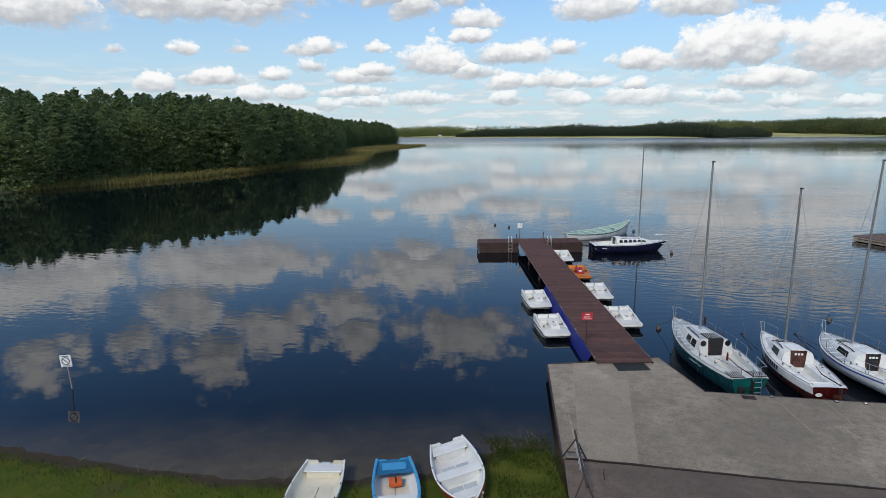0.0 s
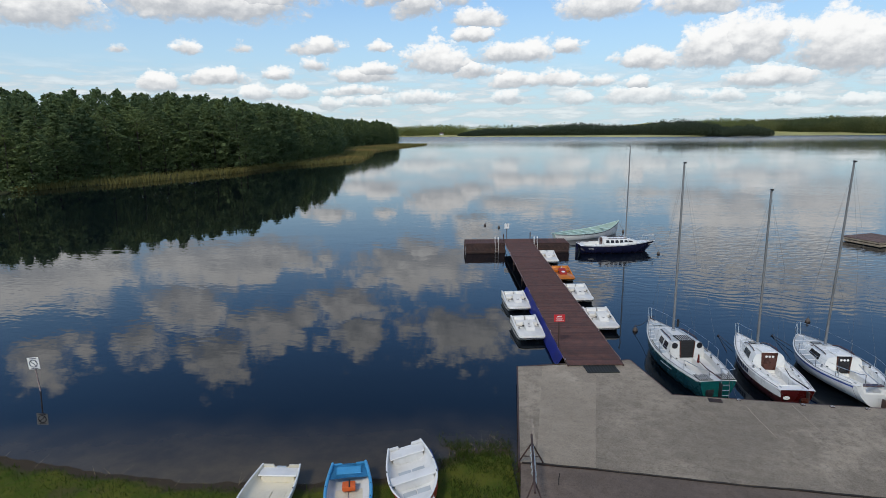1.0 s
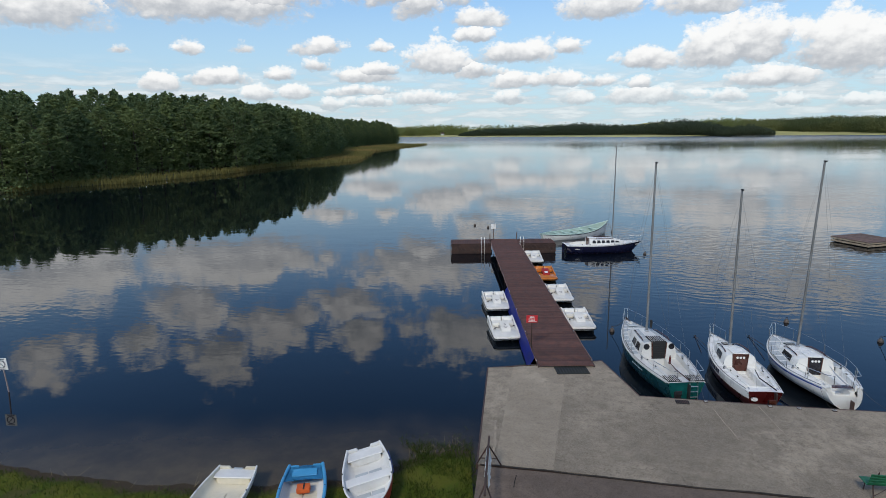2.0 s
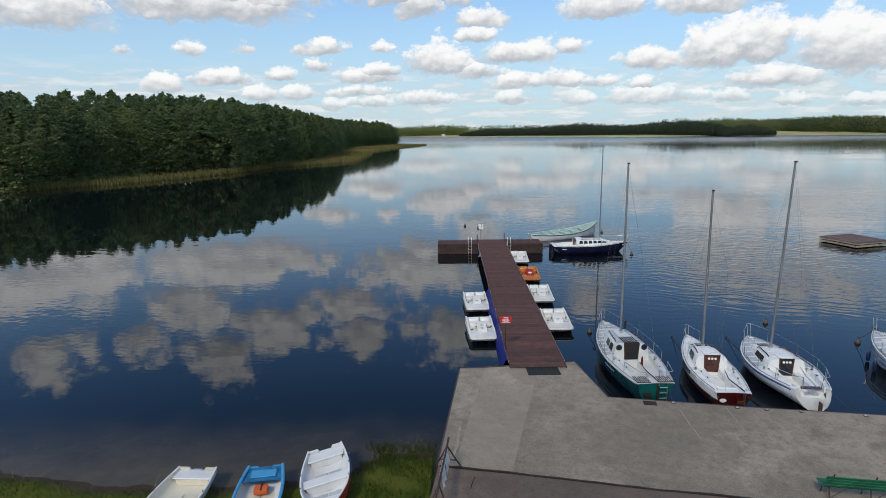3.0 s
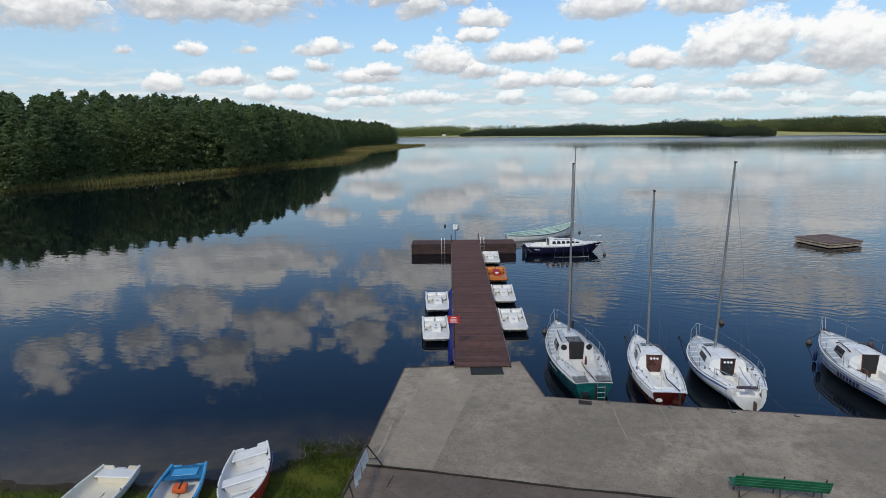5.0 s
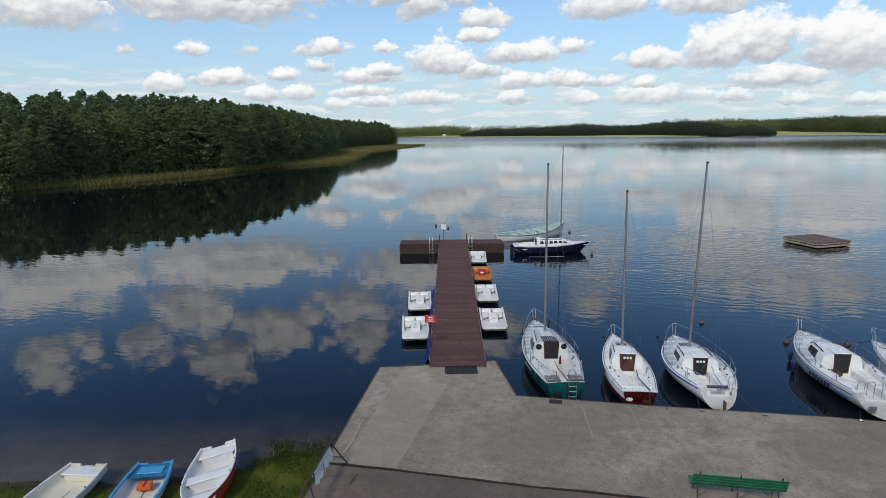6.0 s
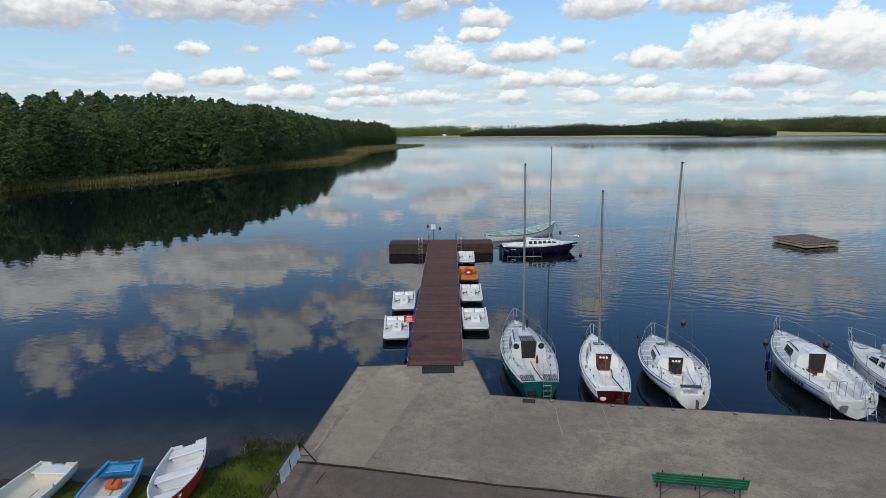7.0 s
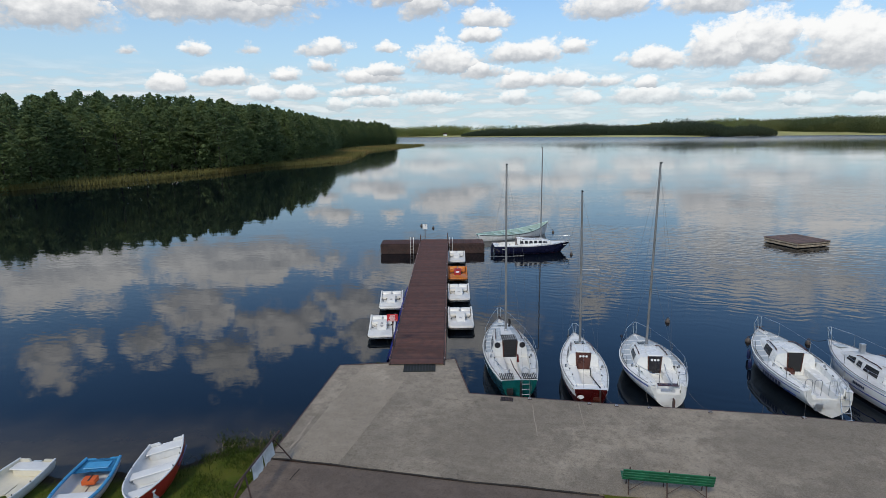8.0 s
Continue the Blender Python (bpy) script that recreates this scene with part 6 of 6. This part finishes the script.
def pedal_boat(m, shell, label, console, number=""):
    """A four-seat pedal boat: twin floats, a dished shell, seats at the back and a console; its front is at y = 0."""
    root = thing("pedal_boat", label, "pedal boat", "pedal boats along the jetty", m)
    for sg in (-1, 1):
        bm = B()
        rings = []
        for y, w, z in ((0.10, 0.05, 0.22), (0.25, 0.18, 0.14), (0.6, 0.24, -0.05), (1.6, 0.25, -0.12), (2.7, 0.24, -0.08), (2.95, 0.20, 0.10)):
            rings.append([(sg * 0.5 - w, y, 0.30), (sg * 0.5 - w, y, z + 0.1), (sg * 0.5 - w * 0.6, y, z), (sg * 0.5 + w * 0.6, y, z), (sg * 0.5 + w, y, z + 0.1), (sg * 0.5 + w, y, 0.30)])
        loft(bm, rings, caps=(0, -1))
        part("float", bm, matter_float, root, "grey-stained float", smooth=True)

    def outline(k, inset_):
        w, l = 0.775 - inset_, 3.0 - inset_
        pts = []
        for cx, cy, a0 in ((w - 0.28, 0.28 + inset_, -90), (w - 0.12, l - 0.12, 0), (-w + 0.12, l - 0.12, 90), (-w + 0.28, 0.28 + inset_, 180)):
            r = 0.28 if cy < 1 else 0.12
            for i in range(6):
                an = radians(a0 + 18 * i)
                pts.append((cx + r * math.cos(an), cy + r * math.sin(an)))
        return [(x, y, k) for x, y in pts]
    bm = B()
    loft(bm, [outline(0.20, 0.05), outline(0.27, 0.0), outline(0.36, 0.0), outline(0.40, 0.02), outline(0.41, 0.06)], round_=True, caps=(0, -1))
    part("shell", bm, shell, root, smooth=True)
    part("rubber_strip", tube(B(), outline(0.285, -0.012), 0.02, 5, closed=True), BLACK, root, "black rubbing strip")
    # rounded front deck
    bm = B()
    prof = ((0.10, 0.412), (0.25, 0.45), (0.75, 0.49), (1.02, 0.47), (1.10, 0.40))
    loft(bm, [[(-0.66, y, 0.405), (-0.58, y, z), (0, y, z + 0.015), (0.58, y, z), (0.66, y, 0.405)] for y, z in prof])
    part("front_deck", bm, shell, root, smooth=True)
    # side walls rise to the backrests
    for sg in (-1, 1):
        bm = B()
        loft(bm, [[(sg * 0.75, y, 0.40), (sg * 0.755, y, z), (sg * 0.66, y, z), (sg * 0.63, y, 0.40)] for y, z in ((0.9, 0.42), (1.3, 0.50), (1.9, 0.55), (2.35, 0.64), (2.95, 0.70))], caps=(0, -1))
        part("side_wall", bm, shell, root, smooth=True)
        part("foot_well", box(B(), (sg * 0.42, 1.36, 0.412), (0.36, 0.42, 0.012)), shell, root)
        bm = B()
        tube(bm, [(sg * 0.42 - 0.15, 1.30, 0.52), (sg * 0.42 + 0.15, 1.30, 0.52)], 0.016, 6)
        for d in (-0.13, 0.13):
            box(bm, (sg * 0.42 + d, 1.30 + d * 0.5, 0.52 + d * 0.4), (0.10, 0.10, 0.03), 0.008)
        part("pedals", bm, BLACK, root, "black pedals")
        # seat pan and backrest
        bm = B()
        box(bm, (sg * 0.33, 2.02, 0.52), (0.58, 0.52, 0.20), 0.05)
        part("seat", bm, shell, root, smooth=True)
        bm = B()
        loft(bm, [[(sg * 0.33 - 0.29, y0, z), (sg * 0.33 - 0.22, y0 - 0.035, z), (sg * 0.33 + 0.22, y0 - 0.035, z), (sg * 0.33 + 0.29, y0, z), (sg * 0.33 + 0.29, y1, z), (sg * 0.33 - 0.29, y1, z)] for y0, y1, z in ((2.24, 2.6, 0.42), (2.32, 2.62, 0.64), (2.38, 2.62, 0.74), (2.44, 2.58, 0.765))], round_=True, caps=(0, -1))
        part("backrest", bm, shell, root, smooth=True)
    bm = B()
    box(bm, (0, 2.78, 0.52), (1.3, 0.36, 0.24), 0.05)
    part("rear_bench", bm, shell, root, smooth=True)
    bm = B()
    loft(bm, [[(-w, y, 0.42), (-w * 0.92, y, z), (w * 0.92, y, z), (w, y, 0.42)] for y, w, z in ((0.66, 0.27, 0.52), (0.78, 0.29, 0.62), (1.72, 0.27, 0.78), (1.90, 0.24, 0.58))], caps=(0, -1))
    part("console", bm, console, root, smooth=True)
    part("steering_lever", tube(B(), [(0, 1.66, 0.74), (0, 1.72, 0.92)], 0.015, 6), GALV, root)
    for k in range(3):
        part("console_mark", box(B(), (0, 0.98 - 0.06 * k, 0.660 - 0.010 * k), (0.22 - 0.05 * k, 0.016, 0.004), 0, Matrix.Rotation(0.17, 4, "X")), DARK_TEXT if shell is WHITE_PEDAL else WHITE_TEXT, root)
    if shell is not WHITE_PEDAL:
        bm = B()
        bmesh.ops.create_cone(bm, cap_ends=True, segments=20, radius1=0.15, radius2=0.15, depth=0.02, matrix=Matrix.Translation((0, 0.9, 0.665)) @ Matrix.Rotation(0.17, 4, "X"))
        part("disc", bm, WHITE_TEXT, root, "round white disc")
    if number:
        lettering(number, 0.26, DARK_TEXT, root, pose(0, 1.22, 0.710, 9.7, 0, 0), "number")
    return root


WHITE_PEDAL = matter("scuffed_white_plastic", (0.70, 0.685, 0.64), 0.4, var=0.06, big=1.4, fine=12.0, tint=(0.44, 0.42, 0.37), stain=0.4)
matter_float = matter("grey_float_plastic", (0.38, 0.37, 0.35), 0.5, var=0.2, big=2.0, tint=(0.10, 0.10, 0.08), stain=0.7)
PED = "white plastic pedal boat moored along the jetty"
first = pedal_boat(pose(2.27, 6.0, 0, 0, 0, 0.5), WHITE_PEDAL, PED, WHITE_PEDAL)
pedal_boat(pose(-2.20, 4.55, 0, 0, 0, 4.0), WHITE_PEDAL, PED + ", numbered five", WHITE_PEDAL, "5")
for x, y, a in ((2.22, 11.65, 0.0), (2.16, 23.4, -1.0), (-2.22, 9.9, 3.5)):
    copy_thing(first, pose(x, y, 0, 0, 0, a))
pedal_boat(pose(2.2, 17.3, 0, 0, 0, -0.5), ORANGE, "orange plastic pedal boat with a red console, moored along the jetty", RED_PAINT)

# ---- loose things ----
raft = thing("swimming_raft", "square weathered wooden swimming raft floating on the lake", "raft", m=pose(36.4, 31.6, 0, 0, 0, 17))
for z, w, mat in ((0.16, 4.1, WOOD_PALE), (0.42, 4.15, WOOD_PALE)):
    for sg in (-1, 1):
        part("beam", box(B(), (0, sg * 1.9, z), (w, 0.16, 0.18), 0.012), mat, raft)
        part("beam", box(B(), (sg * 1.98, 0, z), (0.16, 3.7, 0.18), 0.012), mat, raft)
for sg in (-1, 1):
    part("float", tube(B(), [(-1.9, sg * 1.3, -0.05), (1.9, sg * 1.3, -0.05)], 0.24, 12), BLACK, raft, smooth=True)
pl = mesh_of("plank", box(B(), (0, 0, 0), (0.19, 4.1, 0.04), 0.006), WOOD_GREY)
for i in range(20):
    ob = new("plank", pl)
    ob.parent = raft
    ob.matrix_basis = pose(-2.0 + i * 0.2105, 0, 0.54 + seeds.uniform(-0.004, 0.004), 0, 0, seeds.uniform(-0.2, 0.2))


def buoy(x, y, label="small weathered mooring buoy on the water", r=0.15):
    root = thing("buoy", label, "buoy", "mooring buoys", pose(x, y, 0))
    bm = B()
    loft(bm, [[(rr * r * math.cos(k * math.pi / 6), rr * r * math.sin(k * math.pi / 6), z * r) for k in range(12)] for rr, z in ((0.25, -0.9), (0.7, -0.6), (1.0, 0.1), (0.95, 0.6), (0.6, 1.25), (0.15, 1.6))], round_=True, caps=(0, -1))
    part("body", bm, BUOY, root, smooth=True)
    part("eye", tube(B(), [(0.06 * math.cos(k * math.pi / 4), 0, r * 1.75 + 0.06 * math.sin(k * math.pi / 4)) for k in range(8)], 0.012, 5, closed=True), STEEL_DARK, root)
    return root


for x, y in ((-0.47, 43.4), (-2.0, 45.2), (14.82, 7.7), (20.97, 3.9), (17.95, 4.3), (4.0, 6.4), (13.0, 27.4), (13.4, 39.6)):
    buoy(x, y)

# park bench, back towards the grass
bench = thing("park_bench", "green slatted park bench facing the water", "bench", m=pose(8.22, -10.10, QZ, 0, 0, -9.5))
for k in range(4):
    part("seat_slat", box(B(), (0, 0.02 + 0.11 * k, 0.44), (2.62, 0.095, 0.035), 0.008), GREEN_PAINT, bench)
for k in range(4):
    part("back_slat", box(B(), (0, -0.10 - 0.035 * k, 0.53 + 0.105 * k), (2.62, 0.03, 0.095), 0.008, Matrix.Rotation(radians(18), 4, "X")), GREEN_PAINT, bench)
for x in (-1.12, 0.0, 1.12):
    leg = part("leg_frame", tube(B(), [(x, 0.42, 0), (x, 0.36, 0.42), (x, -0.04, 0.42), (x, -0.24, 0.98)], 0.02, 6), STEEL_DARK, bench, "thin dark steel frame")
    part("rear_leg", tube(B(), [(x, -0.16, 0), (x, -0.02, 0.42)], 0.02, 6), STEEL_DARK, leg)
    part("brace", tube(B(), [(x, -0.12, 0.12), (x + (0.45 if x < 0.5 else -0.45), -0.03, 0.40)], 0.012, 5), STEEL_DARK, leg)

# barrier: a pipe on two trestles with cloth banners
barrier = thing("barrier", "steel pipe barrier on two trestles with white cloth banners", "barrier", m=pose(0, 0, QZ))
ax, ay, bx, by = -4.24, -8.33, -4.48, -10.40
d = Vector((bx - ax, by - ay, 0)).normalized()
side = Vector((-d.y, d.x, 0))
top = 0.93
part("pipe", tube(B(), [Vector((ax, ay, top + 0.03)) - d * 0.45, Vector((bx, by, top)) + d * 0.62], 0.035, 8), STEEL_DARK, barrier, smooth=True)
# each trestle is one A-frame that leans inwards
for x, y, tilt in ((ax, ay, -0.36), (bx, by, 0.36)):
    foot = Vector((x, y, 0)) + d * tilt
    crown = Vector((x, y, top - 0.02))
    tr = part("trestle", tube(B(), [foot + side * 0.40, crown], 0.026, 6), STEEL_DARK, barrier)
    part("leg", tube(B(), [foot - side * 0.40, crown], 0.026, 6), STEEL_DARK, tr)
    lo = foot.lerp(crown, 0.30)
    part("cross_bar", tube(B(), [lo + side * 0.28, lo - side * 0.28], 0.02, 6), STEEL_DARK, tr)
for t0, t1 in ((0.10, 0.46), (0.47, 0.82)):
    bm = B()
    a, b = Vector((ax, ay, 0)).lerp(Vector((bx, by, 0)), t0), Vector((ax, ay, 0)).lerp(Vector((bx, by, 0)), t1)
    rows = []
    for i in range(9):
        p = a.lerp(b, i / 8)
        w = 0.03 * math.sin(i * 1.7 + t0 * 9)
        rows.append([p + side * (-0.05 - w) + Vector((0, 0, top - 0.16)), p + side * -0.045 + Vector((0, 0, top)), p + Vector((0, 0, top + 0.042)), p + side * 0.045 + Vector((0, 0, top)), p + side * (0.09 + w) + Vector((0, 0, top - 0.45))])
    loft(bm, rows)
    bmesh.ops.solidify(bm, geom=bm.faces, thickness=0.006)
    part("banner", bm, BANNER, barrier, "creased white banner", smooth=True)

mat_ob = thing("door_mat", "black rubber mat at the foot of the jetty", "mat", m=pose(0.20, -0.36, QZ + 0.005, 0, 0, 1.5))
part("sheet", box(B(), (0, 0, 0.012), (1.5, 0.86, 0.022), 0.006), MAT_GREEN, mat_ob)
for k in range(11):
    part("rib", box(B(), (-0.69 + 0.138 * k, 0, 0.026), (0.05, 0.80, 0.008)), BLACK, mat_ob)
drain = thing("drain_grate", "dark steel drain grate set in the quay", "drain", m=pose(4.0, -3.62, QZ, 0, 0, -10))
part("frame", box(B(), (0, 0, 0.006), (0.52, 0.34, 0.016), 0.003), BLACK, drain)
for k in range(7):
    part("bar", box(B(), (-0.2 + 0.066 * k, 0, 0.018), (0.03, 0.28, 0.012)), STEEL_DARK, drain)


# mooring rings and lines along the quay
def mooring(x, y, to):
    root = thing("mooring_ring", "worn steel mooring ring on the quay edge with a slack line", "mooring", "mooring rings of the quay", pose(x, y, QZ))
    part("plate", box(B(), (0, 0, 0.012), (0.16, 0.12, 0.02), 0.004), STEEL_DARK, root)
    part("ring", tube(B(), [(0.06 * math.cos(k * math.pi / 5), 0.06 * math.sin(k * math.pi / 5), 0.045) for k in range(10)], 0.012, 5, closed=True), GALV, root)
    if to:
        a, b = Vector((0, 0, 0.05)), Vector(to) - Vector((x, y, QZ))
        part("line", tube(B(), [a.lerp(b, i / 8) + Vector((0, 0, -0.18 * math.sin(math.pi * i / 8))) for i in range(9)], 0.005, 5), ROPE, root)


for x, y, to in ((4.95, -3.62, (5.2, -2.5, 0.9)), (8.35, -4.28, (8.0, -3.2, 0.8)), (11.85, -4.86, (11.5, -3.1, 0.9)), (7.3, -4.1, (6.8, -3.1, 0.8)), (15.2, -5.36, (16.2, -3.8, 0.95)), (19.3, -6.25, (18.0, -3.7, 0.95)), (9.6, -4.5, (9.9, -3.1, 0.85))):
    mooring(x, y, to)


# bow lines from the yachts to their buoys
def bow_line(a, b):
    a, b = Vector(a), Vector(b)
    ob = solid("mooring_line", tube(B(), [a.lerp(b, i / 10) + Vector((0, 0, -0.10 * math.sin(math.pi * i / 10))) for i in range(11)], 0.013, 5), ROPE, "slack bow line from a yacht to its buoy", "rope", "bow lines of the yachts")


bow_line((4.28, 5.15, 1.1), (4.0, 6.4, 0.3))
bow_line((17.65, 3.0, 1.2), (17.95, 4.3, 0.3))
bow_line((20.2, 1.3, 1.2), (20.97, 3.9, 0.3))
bow_line((13.05, 29.0, 0.95), (13.0, 27.4, 0.3))
bow_line((12.6, 38.9, 1.3), (13.4, 39.6, 0.3))

# slim dark mooring booms that float ahead of two yachts
def boom(tip, arms):
    root = thing("mooring_boom", "slim dark V-shaped mooring boom floating at a yacht's bow", "mooring boom", "mooring booms", pose(tip[0], tip[1], 0.04))
    for x, y, z in arms:
        part("arm", tube(B(), [(0, 0, 0), (x - tip[0], y - tip[1], z)], 0.012, 6), STEEL_DARK, root)
    part("float", tube(B(), [(-0.06, -0.03, 0), (0.06, 0.03, 0)], 0.03, 8), BLACK, root, smooth=True)


boom((8.38, 5.45), ((7.70, 3.00, 0.0), (8.20, 3.30, 0.1)))
boom((11.36, 5.36), ((10.45, 2.00, 0.0), (11.28, 3.15, 0.1)))


def in_boat(x, y):
    return any(abs(x - bx_ - (y + 9.5) * k) < 0.95 and y > -12.2 for bx_, k in ((-12.6, 0.0), (-10.4, 0.06), (-8.4, -0.08)))


# tufts of grass where the bank meets the quay and along the waterline
pts = []
for i in range(5200):
    x = seeds.uniform(-27, -4.75)
    y = shore_y(x) - abs(seeds.gauss(0, 1.0)) * (1.2 if x < -8 else 1.5)
    if y < -13:
        continue
    z = bank_z(x, y)
    if z > 0.06 and not in_boat(x, y):
        pts.append((x, y, z - 0.02))
for i in range(3400):
    x = seeds.uniform(-6.9, -4.6)
    y = seeds.uniform(-10.8, -5.6)
    if not in_boat(x, y) and noise.noise((x * 0.8, y * 0.8, 1)) > -0.15:
        pts.append((x, y, max(0.0, bank_z(x, y)) - 0.02))
for i in range(260):
    x, y = -1.75 + seeds.gauss(0, 0.28), 0.32 + seeds.gauss(0, 0.08)
    pts.append((x, y, seeds.uniform(0.2, 0.5)))
pts = np.array(pts)
soup("grass", blades(pts, 0.04, 0.17, 0.012, 0.5, rng).tolist(), quads(len(pts)), GRASS, "uneven green grass on the bank", "grass", kind="stuff")

# a lush clump between the rowing boats and the quay, with straw stalks standing in the water
pts = []
for i in range(2600):
    x, y = seeds.uniform(-7.3, -4.65), seeds.gauss(-6.6, 0.55)
    if noise.noise((x * 1.3, y * 1.3, 6)) > -0.05 and not in_boat(x, y) and y > -8.6:
        pts.append((x, y, max(-0.02, bank_z(x, y)) - 0.02))
pts = np.array(pts)
soup("grass_clump", blades(pts, 0.05, 0.20, 0.012, 0.7, rng).tolist(), quads(len(pts)), GRASS, "lush dark green grass clump at the water's edge", "grass", kind="stuff")
pts = []
for i in range(150):
    x = seeds.uniform(-8.0, -4.8)
    pts.append((x, shore_y(x) + seeds.gauss(0.1, 0.35), 0.0))
for i in range(70):
    x = seeds.uniform(-27, -7.2)
    pts.append((x, shore_y(x) - abs(seeds.gauss(0, 0.35)), max(0.0, bank_z(x, shore_y(x) - 0.2))))
pts = np.array(pts)
soup("straw", blades(pts, 0.05, 0.20, 0.008, 1.3, rng).tolist(), quads(len(pts)), STRAW, "dry straw stalks along the waterline", "straw", kind="stuff")
